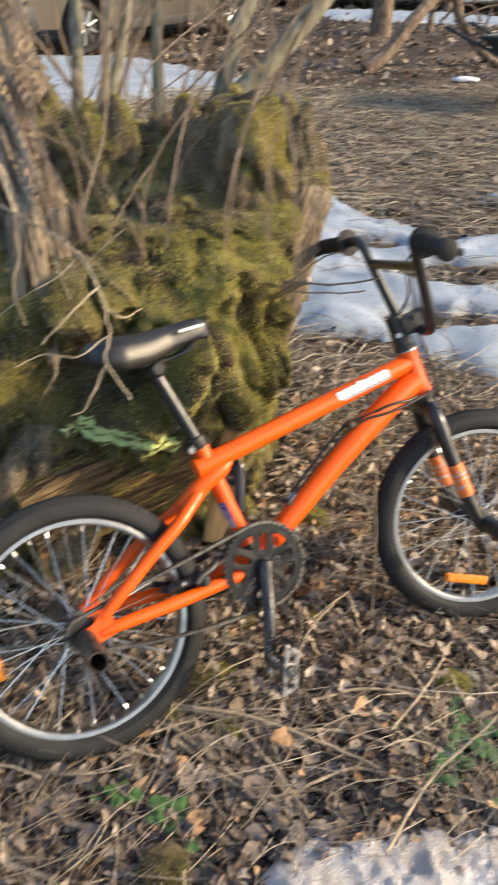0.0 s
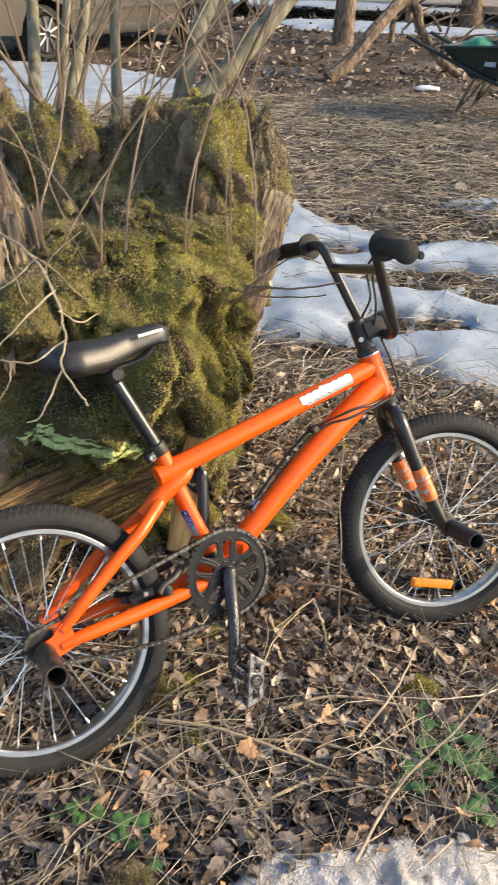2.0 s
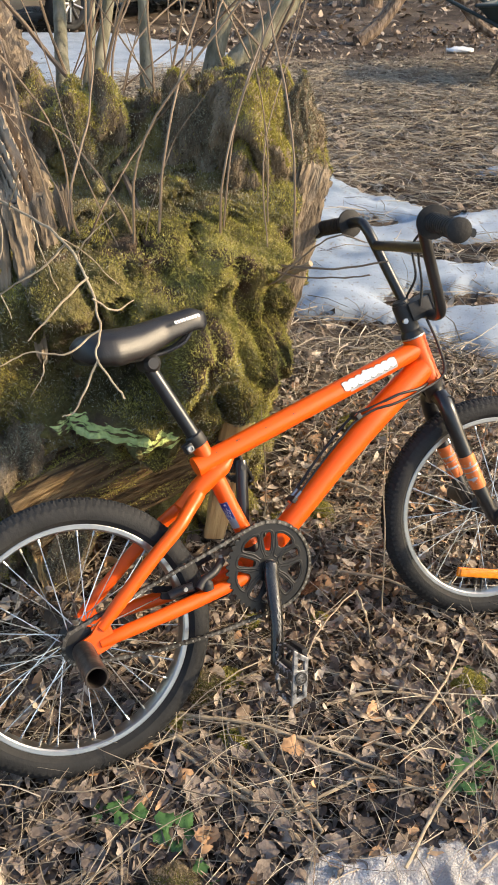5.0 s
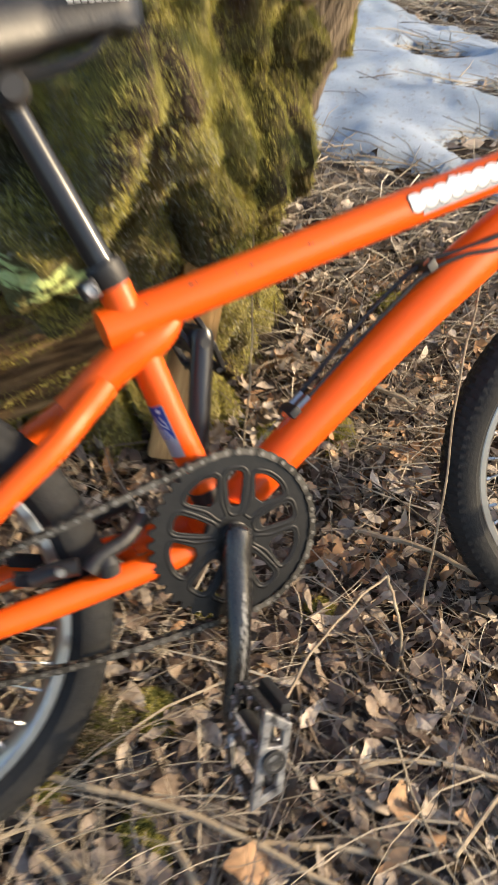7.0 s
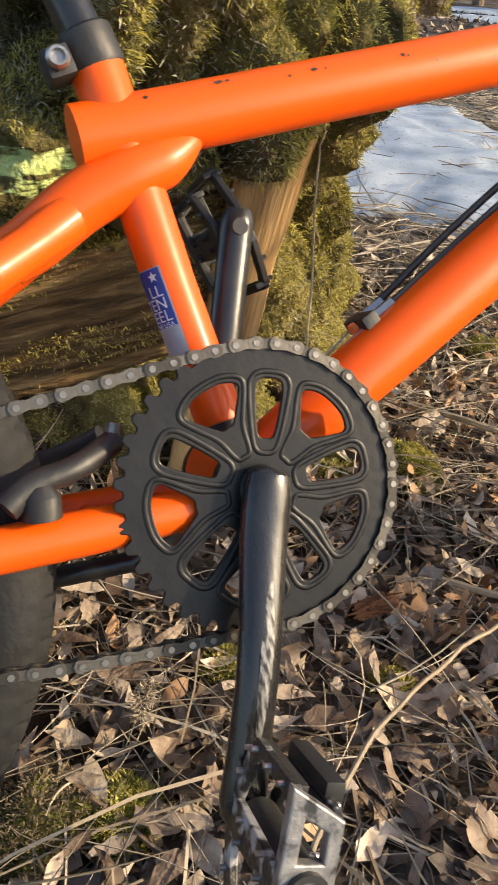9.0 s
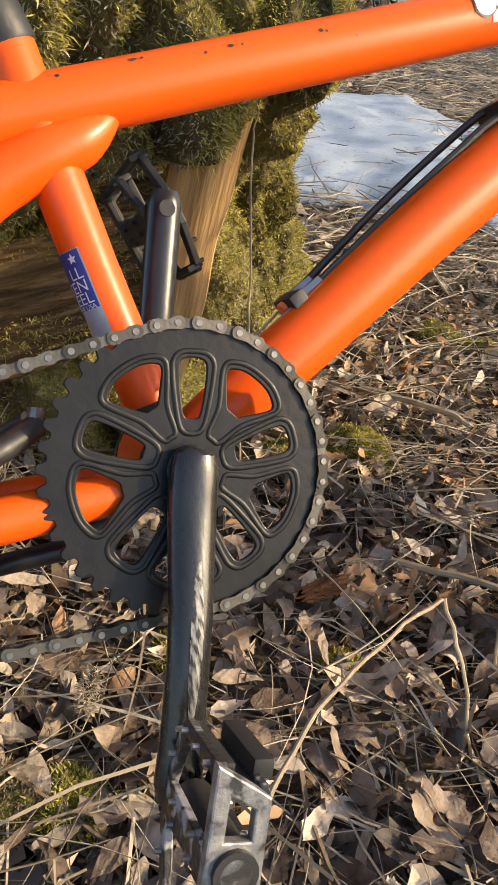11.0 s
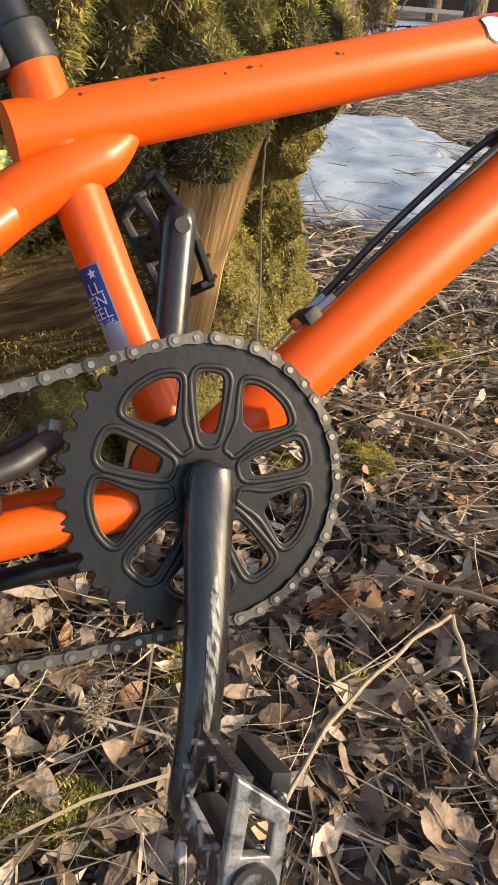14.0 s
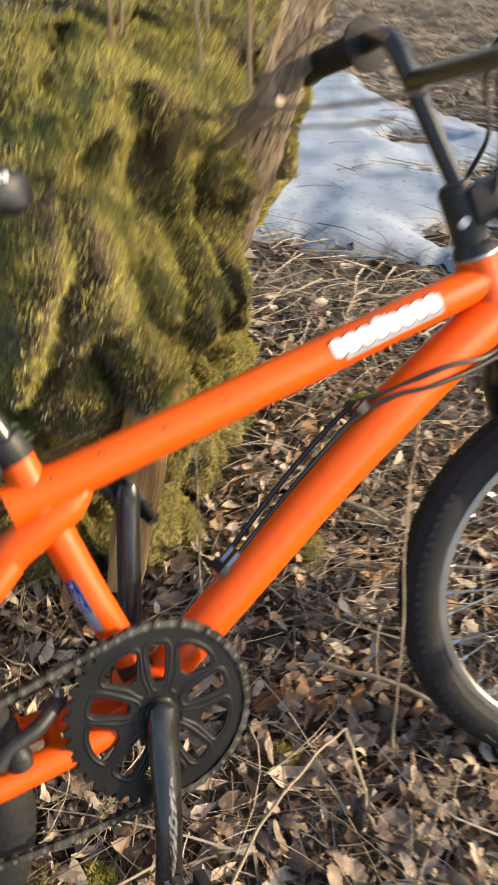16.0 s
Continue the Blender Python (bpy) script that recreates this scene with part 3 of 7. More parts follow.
for sgn in (-1, 1):
    make_peg(B(-0.003, sgn * 0.064, -0.003), B(-0.009, sgn * 0.180, -0.006), 0.0190)
    p = make_peg(S(0.016, sgn * 0.060, -0.372), S(0.016, sgn * 0.164, -0.376), 0.0190)
    p.data.materials[0] = SATIN
    p["label"] = "black hollow axle peg"

# fork
fork = part("fork", G().tube([S(0, 0, -0.062), S(0, 0, -0.092)], [0.020, 0.018], 20).tube([S(0.001, -0.046, -0.096), S(0.0, 0, -0.080), S(0.001, 0.046, -0.096)], 0.0165, 16), BLACK, bike, "glossy black steel fork")
for sgn in (-1, 1):
    leg = part("fork_leg", G().tube(arc([S(-0.001, sgn * 0.024, -0.078), S(-0.004, sgn * 0.044, -0.100), S(-0.006, sgn * 0.050, -0.15), S(-0.005, sgn * 0.052, -0.25), S(0.0, sgn * 0.053, -0.345), S(0.006, sgn * 0.0545, -0.385)], 5),
                                   [0.0165] * 11 + [0.0155] * 9 + [0.0145, 0.014, 0.0135, 0.013, 0.0125, 0.011], 18), BLACK, fork)
    part("fork_sticker", G().tube([S(-0.0056, sgn * 0.0513, -0.212), S(-0.0032, sgn * 0.0524, -0.290)], 0.0163, 18, caps=False), ORSTICK, leg, "faded orange and grey sticker")
    for a, b in ((-0.235, -0.239), (-0.247, -0.249), (-0.262, -0.267)):
        part("sticker_bar", G().tube([S(-0.0049, sgn * 0.0517, a), S(-0.0047, sgn * 0.0518, b)], 0.0166, 18, caps=False), GREYV, leg)

# headset, stem
part("headset_cup", G().tube([S(0, 0, -0.064), S(0, 0, -0.052)], [0.0225, 0.0255], 24), SATIN, bike)
part("headset_cup", G().tube([S(0, 0, 0.052), S(0, 0, 0.064), S(0, 0, 0.068), S(0, 0, 0.078)], [0.0255, 0.0225, 0.019, 0.018], 24), SATIN, bike, "black headset cup with bright washer")
part("washer", G().tube([S(0, 0, 0.0525), S(0, 0, 0.0555)], 0.0258, 24), CHROME, bike)
stem = part("stem", G().tube([S(0, 0, 0.070), S(0, 0, 0.126)], 0.0195, 20).box((0.052, 0.052, 0.040), STEER @ Matrix.Translation((0.030, 0, 0.104)), 0.008)
            .box((0.020, 0.056, 0.044), STEER @ Matrix.Translation((0.062, 0, 0.104)), 0.006), SATIN, bike, "chunky black handlebar stem")
for l in (-0.018, 0.018):
    for s in (0.089, 0.119):
        part("bolt", G().tube([S(0.071, l, s), S(0.078, l, s)], 0.0042, 8), STEEL, stem)
part("bolt", G().tube([S(-0.012, -0.0205, 0.094), S(-0.012, -0.027, 0.094)], 0.0055, 12), CHROME, stem, "bright socket bolt")
part("stem_cap", G().tube([S(0, 0, 0.126), S(0, 0, 0.132)], 0.017, 20), SATIN, stem)

# handlebar
BAR = STEER @ pose(0.041, 0, 0.087, 0, 0, 2.2) @ pose(0, 0, 0, 5.6, -2.3, 0)


def H(f, l, s):
    """A place on the handlebar: ahead, left, above the middle of its clamp."""
    return BAR @ Vector((f, l, s))


bars = []
for sgn in (-1, 1):
    bars.append(arc([H(0, 0, 0), H(0, sgn * 0.045, 0.0), H(0, sgn * 0.073, 0.012), H(0, sgn * 0.088, 0.05), H(0, sgn * 0.112, 0.148), H(0, sgn * 0.124, 0.186), H(-0.001, sgn * 0.146, 0.202), H(-0.012, sgn * 0.20, 0.202), H(-0.038, sgn * 0.316, 0.202)], 6))
handlebar = part("handlebar", G().tube(bars[0][::-1] + bars[1][1:], 0.0112, 14), BLACK, bike, "tall black BMX handlebar")
part("crossbar", G().tube([H(0, -0.111, 0.148), H(0, 0.111, 0.148)], 0.0105, 12), BLACK, handlebar)


def grip_at(t, sgn):
    return H(lerp(-0.006, -0.038, t), sgn * lerp(0.178, 0.316, t), 0.202)


for sgn in (-1, 1):
    grip = part("grip", G().tube([grip_at(t, sgn) for t in (-0.02, 0.01, 0.05, 0.07, 0.10, 0.5, 0.93, 0.95, 1.03, 1.06)], [0.016, 0.030, 0.030, 0.018, 0.0165, 0.0165, 0.0165, 0.0205, 0.0205, 0.012], 24), GRIP, handlebar, "black rubber grip with round flange")
    for k in range(9):
        t = 0.14 + 0.085 * k
        part("rib", G().tube([grip_at(t, sgn), grip_at(t + 0.03, sgn)], 0.0174, 20), GRIP, grip)
lever = part("brake_lever", G().tube([H(0.004, -0.150, 0.198), H(0.020, -0.154, 0.188), H(0.032, -0.168, 0.180)], [0.009, 0.008, 0.006], 10)
             .tube(arc([H(0.030, -0.166, 0.181), H(0.034, -0.19, 0.174), H(0.026, -0.23, 0.168), H(0.022, -0.25, 0.168)], 4), 0.0048, 8, 1.6), SATIN, handlebar, "black brake lever")
part("adjuster", G().tube([H(0.022, -0.156, 0.186), H(0.014, -0.134, 0.188)], 0.0042, 8), CHROME, lever)

# cables
part("brake_cable", G().tube(arc([H(0.014, -0.134, 0.188), H(0.02, -0.09, 0.18), H(0.012, -0.045, 0.13), H(0.004, -0.030, 0.07), S(0.028, -0.026, 0.11)], 8), 0.0026, 8), SATIN, bike, "thin black brake cable")
part("brake_cable", G().tube(arc([H(0.02, -0.09, 0.18), H(0.016, -0.02, 0.14), H(0.006, -0.008, 0.08), S(0.022, 0.012, 0.13), S(0.024, 0.028, 0.10)], 8), 0.0026, 8), SATIN, bike, "thin black brake cable")
part("brake_cable", G().tube(arc([S(0.02, 0.030, 0.09), S(0.03, 0.028, 0.02), S(0.022, 0.022, -0.045), B(0.79, -0.028, 0.262), B(0.735, -0.031, 0.262), B(0.68, -0.012, 0.249), B(0.640, 0.004, 0.240), B(0.60, 0.012, 0.215), B(0.540, 0.014, 0.172), B(0.481, 0.013, 0.126)], 8), 0.0029, 8), SATIN, bike, "black cable housing along the down tube")
part("brake_cable", G().tube(arc([S(0.03, -0.028, 0.08), S(0.034, -0.026, 0.02), S(0.024, -0.026, -0.04), B(0.785, -0.030, 0.255), B(0.72, -0.030, 0.246), B(0.675, -0.018, 0.243), B(0.635, -0.008, 0.230), B(0.60, -0.002, 0.206), B(0.540, 0.0, 0.164), B(0.482, -0.002, 0.123)], 8), 0.0029, 8), SATIN, bike, "black cable housing along the down tube")
stop = part("cable_stop", G().box((0.012, 0.030, 0.011), Matrix.Translation(B(0.466, 0.006, 0.1135)) @ Matrix.Rotation(radians(-32), 4, "Y"), 0.002), SATIN, bike)
part("stop_ring", G().tube([B(0.458, 0.006, 0.1085), B(0.466, 0.006, 0.1140)], 0.0045, 10), ORSTICK, stop)
for y, dz in ((-0.002, 0.001), (0.013, 0.003)):
    part("ferrule", G().tube([B(0.470, y, 0.1145 + dz), B(0.485, y, 0.1245 + dz)], 0.0042, 6), CHROME, stop)
    part("bare_wire", G().tube([B(0.464, y, 0.1095 + dz), B(0.40, y * 0.5 + 0.004, 0.062)], 0.0008, 6), STEEL, stop)
stop2 = part("cable_stop", G().box((0.012, 0.030, 0.011), Matrix.Translation(B(0.640, 0.000, 0.238)) @ Matrix.Rotation(radians(-30), 4, "Y"), 0.002), SATIN, bike)
part("stop_ring", G().tube([B(0.635, -0.008, 0.237), B(0.642, -0.008, 0.2415)], 0.0045, 10), ORSTICK, stop2)

# crank, chainring
BB = B(0.3675, 0, 0.0185)
CR = Vector((-0.0365, 0, -0.172))


def mirrored(half):
    """A closed outline of (radius, angle) pairs from its one half, inner end first."""
    return half + [(r, -d) for r, d in reversed(half) if abs(d) > 1e-6]


NARROW = mirrored([(0.0288, 0.0), (0.0298, 0.14), (0.0350, 0.185), (0.0490, 0.172), (0.0600, 0.150), (0.0642, 0.120), (0.0658, 0.06), (0.0660, 0.0)])
WIDE = mirrored([(0.0412, 0.0), (0.0414, 0.09), (0.0440, 0.150), (0.0540, 0.262), (0.0610, 0.305), (0.0648, 0.272), (0.0674, 0.15), (0.0678, 0.0)])
NARROW_LIP = mirrored([(0.0208, 0.0), (0.0220, 0.20), (0.0270, 0.285), (0.0400, 0.262), (0.0560, 0.225), (0.0640, 0.195), (0.0684, 0.12), (0.0690, 0.0)])
WIDE_LIP = mirrored([(0.0218, 0.0), (0.0222, 0.15), (0.0265, 0.205), (0.0400, 0.225), (0.0560, 0.328), (0.0640, 0.345), (0.0682, 0.288), (0.0707, 0.15), (0.0711, 0.0)])


def make_chainring():
    cu = bpy.data.curves.new("ring_outline", "CURVE")
    cu.dimensions, cu.fill_mode, cu.extrude, cu.bevel_depth, cu.bevel_resolution = "2D", "BOTH", 0.0011, 0.0005, 1

    def spline(pts):
        s = cu.splines.new("POLY")
        s.points.add(len(pts) - 1)
        for q, (x, y) in zip(s.points, pts):
            q.co = (x, y, 0, 1)
        s.use_cyclic_u = True

    n = 42
    out = []
    for k in range(n * 6):
        a = 2 * math.pi * k / (n * 6)
        c = math.cos(n * a)
        out.append((0.0848 + 0.0034 * max(-0.8, min(0.9, c * 1.4)), a))
    spline([(r * math.cos(a), r * math.sin(a)) for r, a in out])
    holes = []
    for k in range(10):
        a0 = radians(36 * k + (9 if k % 2 == 0 else 8))
        shape = NARROW if k % 2 == 0 else WIDE
        pts = arc([(r * math.cos(a0 + d), r * math.sin(a0 + d), 0) for r, d in shape + shape[:1]], 4)[:-1]
        hole = [(p.x, p.y) for p in pts]
        spline(hole)
        holes.append(hole)
    ob = new("ring_outline", cu)
    me = bpy.data.meshes.new_from_object(ob.evaluated_get(bpy.context.evaluated_depsgraph_get()))
    bpy.data.objects.remove(ob)
    bm = bmesh.new()
    bm.from_mesh(me)
    bmesh.ops.remove_doubles(bm, verts=bm.verts, dist=0.00002)
    bm.to_mesh(me)
    bm.free()
    g = G()
    g.add([v.co for v in me.vertices], [tuple(p.vertices) for p in me.polygons])
    return g.mesh("chainring", RINGM, 14), holes


ring_mesh, ring_holes = make_chainring()
ring = part("chainring", ring_mesh, RINGM, bike, "black stamped chainring with ten openings")
ring.matrix_local = Matrix.Translation(BB + Vector((0, -0.0445, 0))) @ Matrix.Rotation(radians(90), 4, "X")

part("ring_hub", G().lathe([(0.0, 0.0014), (0.0145, 0.0014), (0.0145, 0.0030), (0.013, 0.0040), (0.0, 0.0040)], 32), RINGM, ring)
for k in range(10):
    a0 = radians(36 * k + (9 if k % 2 == 0 else 8))
    lip = NARROW_LIP if k % 2 == 0 else WIDE_LIP
    line = arc([(r * math.cos(a0 + d), r * math.sin(a0 + d), 0.0008) for r, d in lip + lip[:1]], 4)
    part("pressed_lip", G().tube([p + Vector((0, 0, 0.0002)) for p in line], 0.0020, 12, 0.62, caps=False), RINGM, ring, "raised lip pressed round an opening")
for k, hole in enumerate(ring_holes):
    part("opening_rim", G().tube([(x, y, 0.0002) for x, y in hole + hole[:1]], 0.0009, 8, caps=False), RINGM, ring)

crank_r = part("crank_arm", G().tube([BB + Vector((0.0035, -0.054, 0.0135)), BB + Vector((0.003, -0.054, 0.0125)), BB + Vector((0.002, -0.054, 0.009)), BB + Vector((0, -0.055, 0.0))] + [BB + CR * t + Vector((0, -0.055 - 0.019 * smooth(0.03, 0.6, t), 0)) for t in (0.08, 0.16, 0.3, 0.45, 0.6, 0.75, 0.9, 0.98, 1.04, 1.07, 1.085)],
                                    [0.002, 0.008, 0.0130, 0.0148, 0.0150, 0.0146, 0.0137, 0.0130, 0.0127, 0.0127, 0.0134, 0.0142, 0.0126, 0.008, 0.003], 24, 0.66, up=(0, 1, 0)), CRANKM, bike, "black crank arm with a long worn scrape")
scrape_v, scrape_f = [], []
for i in range(61):
    t = lerp(0.22, 0.80, i / 60)
    r = lerp(0.0137, 0.0129, smooth(0.3, 0.45, t)) * 1.02
    wob = 3 * noise.noise((t * 9, 3, 1)) + 2 * noise.noise((t * 60, 5, 1))
    half = (6 + 13 * smooth(0.22, 0.5, t) * smooth(0.82, 0.62, t)) * max(0.2, 0.9 + 0.35 * noise.noise((t * 14, 9, 2)) + 0.12 * noise.noise((t * 120, 9, 2)))
    for j in range(5):
        phi = radians(8 + wob * 0.5 + half * (j - 2) / 2)
        scrape_v.append(BB + CR * t + Vector((r * math.sin(phi), -0.055 - 0.019 * smooth(0.03, 0.6, t) - 0.66 * r * math.cos(phi), 0)))
for i in range(60):
    for j in range(4):
        scrape_f.append((i * 5 + j, i * 5 + j + 1, i * 5 + j + 6, i * 5 + j + 5))
part("scrape", G().add(scrape_v, scrape_f), SCRAPE, crank_r, "long pale scrape in the paint")
part("spindle", G().tube([BB + Vector((0, -0.046, 0)), BB + Vector((0, 0.062, 0))], 0.0095, 16), SATIN, bike)
part("bearing_cup", G().tube([BB + Vector((0, -0.041, 0)), BB + Vector((0, -0.034, 0))], 0.0285, 28), SATIN, bike)
part("bearing_cup", G().tube([BB + Vector((0, 0.034, 0)), BB + Vector((0, 0.041, 0))], 0.0285, 28), SATIN, bike)
crank_l = part("crank_arm", G().tube(arc([BB + Vector((0, 0.055, -0.006)), BB + Vector((0.001, 0.066, 0.004)), BB - CR * 0.4 + Vector((0, 0.070, 0)), BB - CR * 0.9 + Vector((0, 0.074, 0)), BB - CR * 1.08 + Vector((0, 0.074, 0))], 5),
                                    [0.010, 0.012] + [0.0125] * 17 + [0.0115, 0.009], 18, 0.72, up=(0, 1, 0)), BLACK, bike, "black crank arm")
part("axle_end", G().tube([BB - CR + Vector((0, 0.066, 0)), BB - CR + Vector((0, 0.0645, 0))], 0.006, 14), SATIN, crank_l)


def cut_plate(outline, cuts, thick, edge):
    """A flat plate in the plane z = 0 with openings cut through it."""
    cu = bpy.data.curves.new("plate_outline", "CURVE")
    cu.dimensions, cu.fill_mode, cu.extrude, cu.bevel_depth, cu.bevel_resolution = "2D", "BOTH", thick - edge, edge, 1
    for pts in [outline] + cuts:
        sp = cu.splines.new("POLY")
        sp.points.add(len(pts) - 1)
        for q, (x, y) in zip(sp.points, pts):
            q.co = (x, y, 0, 1)
        sp.use_cyclic_u = True
    ob = new("plate_outline", cu)
    me = bpy.data.meshes.new_from_object(ob.evaluated_get(bpy.context.evaluated_depsgraph_get()))
    bpy.data.objects.remove(ob)
    bm = bmesh.new()
    bm.from_mesh(me)
    bmesh.ops.remove_doubles(bm, verts=bm.verts, dist=0.00002)
    bm.to_mesh(me)
    bm.free()
    return [tuple(v.co) for v in me.vertices], [tuple(q.vertices) for q in me.polygons]


def make_pedal(at, side, tilt, worn):
    """A cage pedal; its axle runs outwards along the bicycle's side."""
    m = Matrix.Translation(at) @ Matrix.Rotation(radians(tilt), 4, "Y")
    hub = new("pedal", G().tube([(0, 0, 0), (0, side * 0.014, 0), (0, side * 0.018, 0), (0, side * 0.09, 0)], [0.007, 0.007, 0.0125, 0.0115], 16).mesh("pedal", SATIN))
    hub.parent, hub.matrix_local = bike, m
    hub["label"] = "black platform pedal with worn bright outer edge" if worn else "black platform pedal"
    y0, y1 = side * 0.008, side * 0.084
    at_y = lambda pts: [(x, lerp(y0, y1, t)) for x, t in pts]
    for e, grow in ((1, 1.0), (-1, 0.78)):
        z = 0.0115 * e
        face = [(q * grow, t) for q, t in ((-0.013, 0.02), (0.013, 0.02), (0.043, 0.20), (0.049, 0.28), (0.049, 0.95), (0.045, 1.0), (-0.045, 1.0), (-0.049, 0.95), (-0.049, 0.28), (-0.043, 0.20))]
        gaps = [[(q * 0.0095 * grow, 0.11), (q * 0.037 * grow, 0.275), (q * 0.0425 * grow, 0.34), (q * 0.0425 * grow, 0.88), (q * 0.039 * grow, 0.93), (q * 0.0065 * grow, 0.93)] for q in (-1, 1)]
        pv, pf = cut_plate(at_y(face), [at_y(h) for h in gaps], 0.0026, 0.0009)
        c = part("platform", G().add([(x, y, q + z) for x, y, q in pv], pf), WORNBLACK if worn else SATIN, hub, "black cast platform with chipped paint" if worn else "black cast platform", 20)
        for s in (-1, 1):
            for x, t in ((0.0430, 0.235), (0.0455, 0.34), (0.0455, 0.60), (0.0455, 0.84), (0.027, 0.14), (0.006, 0.30), (0.006, 0.72)):
                p = Vector((s * x * grow, lerp(y0, y1, t), z))
                part("pin", G().tube([p, p + Vector((0, 0, e * 0.0062))], [0.0021, 0.0016], 8), CHROME if worn else SATIN, c)
        for s in (-1, 1):
            part("side_wall", G().box((0.0045, 0.052, 0.010), Matrix.Translation((s * 0.0450 * grow, lerp(y0, y1, 0.56), z - e * 0.004)), 0.0012), SATIN, hub)
    part("axle_housing", G().box((0.015, 0.066, 0.013), Matrix.Translation((0, lerp(y0, y1, 0.5), 0)), 0.004), WORNBLACK if worn else SATIN, hub)
    edge = [(-0.049, 0.0140), (-0.046, 0.0085), (-0.034, -0.0135), (0.034, -0.0135), (0.046, 0.0085), (0.049, 0.0140)]
    slots = [[(s * 0.013, -0.0080), (s * 0.0295, -0.0080), (s * 0.0375, 0.0075), (s * 0.013, 0.0080)] for s in (-1, 1)]
    pv, pf = cut_plate(edge, slots, 0.0035, 0.0012)
    end = part("end_plate", G().add([(x, y1 - side * 0.001 - q, v) for x, v, q in pv], pf), SCUFF if worn else SATIN, hub, "scraped bright metal edge" if worn else "", 20)
    part("end_cap", G().tube([(0, y1, 0), (0, y1 + side * 0.005, 0), (0, y1 + side * 0.006, 0)], [0.0105, 0.0105, 0.008], 20), SCUFF if worn else SATIN, end)
    if worn:
        part("tread_block", G().box((0.011, 0.050, 0.011), Matrix.Translation((0.041, lerp(y0, y1, 0.50), -0.015)), 0.002), DARKPLASTIC, hub, "black plastic block beside the cage")
    return hub


make_pedal(BB + CR + Vector((0.004, -0.070, -0.003)), -1, -74.5, True)
make_pedal(BB - CR + Vector((0, 0.072, 0)), 1, 67, False)


# chain
def link_mesh(outer):
    g = G()
    w = 0.0036 if outer else 0.0024
    prof = []
    for k in range(28):
        a = 2 * math.pi * k / 28
        c = 0.00635 if math.cos(a) >= 0 else -0.00635
        x = c + 0.0044 * math.cos(a) if abs(math.cos(a)) > 0.45 else 0.0185 * math.cos(a)
        y = 0.0044 * math.sin(a) if abs(math.cos(a)) > 0.45 else math.copysign(lerp(0.0027, 0.0040, abs(math.cos(a)) / 0.45), math.sin(a))
        prof.append((x, y))
    for e in (-1, 1):
        g.plate(prof, 0.0011, Matrix.Translation((0, e * w, 0)) @ TURN_Y)
    plates = len(g.f)
    for x in (-0.00635, 0.00635):
        if outer:
            g.tube([(x, -w - 0.0011, 0), (x, w + 0.0011, 0)], 0.0020, 10)
        else:
            g.tube([(x, -w, 0), (x, w, 0)], 0.0036, 10)
    me = g.mesh("chain_link", CHAINM)
    me.materials.append(PINM)
    me.polygons.foreach_set("material_index", [0 if i < plates else 1 for i in range(len(me.polygons))])
    return me


def make_chain():
    path = []
    r1, r2, c2 = 0.0323, 0.0852, Vector((0.3675, 0, 0.0185))
    for k in range(25):
        a = radians(95 + (262 - 95) * k / 24)
        path.append(Vector((r1 * math.cos(a), 0, r1 * math.sin(a))))
    for k in range(1, 12):
        t = k / 12
        a = Vector((r1 * math.cos(radians(262)), 0, r1 * math.sin(radians(262))))
        b = c2 + Vector((r2 * math.cos(radians(-97)), 0, r2 * math.sin(radians(-97))))
        path.append(a.lerp(b, t) + Vector((0, 0, -0.014 * math.sin(math.pi * t))))
    for k in range(61):
        a = radians(-97 + (97 + 102) * k / 60)
        path.append(c2 + Vector((r2 * math.cos(a), 0, r2 * math.sin(a))))
    for k in range(1, 12):
        a = c2 + Vector((r2 * math.cos(radians(102)), 0, r2 * math.sin(radians(102))))
        b = Vector((r1 * math.cos(radians(95)), 0, r1 * math.sin(radians(95))))
        path.append(a.lerp(b, k / 12))
    path.append(path[0])
    cum = [0.0]
    for a, b in zip(path, path[1:]):
        cum.append(cum[-1] + (b - a).length)
    n = round(cum[-1] / 0.0127 / 2) * 2
    pins = []
    for k in range(n):
        s = cum[-1] * k / n
        i = max(j for j in range(len(cum) - 1) if cum[j] <= s)
        pins.append(path[i].lerp(path[i + 1], (s - cum[i]) / max(1e-9, cum[i + 1] - cum[i])))
    chain = new("chain")
    chain.parent = bike
    chain["label"] = "dark oily bicycle chain"
    kinds = [link_mesh(True), link_mesh(False)]
    for k in range(n):
        a, b = pins[k], pins[(k + 1) % n]
        d = b - a
        o = part("chain_link", kinds[k % 2], CHAINM, chain)
        o.matrix_local = Matrix.Translation(B(*((a + b) / 2)) + Vector((0, -0.0445, 0))) @ Matrix.Rotation(-math.atan2(d.z, d.x), 4, "Y")


make_chain()

# seat post, clamp, saddle
DIRP = (B(0.241, 0, 0.432) - B(0.3035, 0, 0.267)).normalized()
TOPST = B(0.3035, 0, 0.267)
part("seat_post", G().tube([TOPST, TOPST + DIRP * 0.172], 0.0128, 20), BLACK, bike, "black steel seat post")
clamp = part("seat_clamp", G().tube([TOPST + DIRP * 0.003, TOPST + DIRP * 0.005, TOPST + DIRP * 0.025, TOPST + DIRP * 0.027], [0.0162, 0.0174, 0.0174, 0.0155], 24)
             .box((0.017, 0.022, 0.018), Matrix.Translation(TOPST + DIRP * 0.010 + Vector((-0.022, -0.004, -0.006))) @ Matrix.Rotation(radians(-19), 4, "Y"), 0.004), SATIN, bike, "black seat clamp collar")
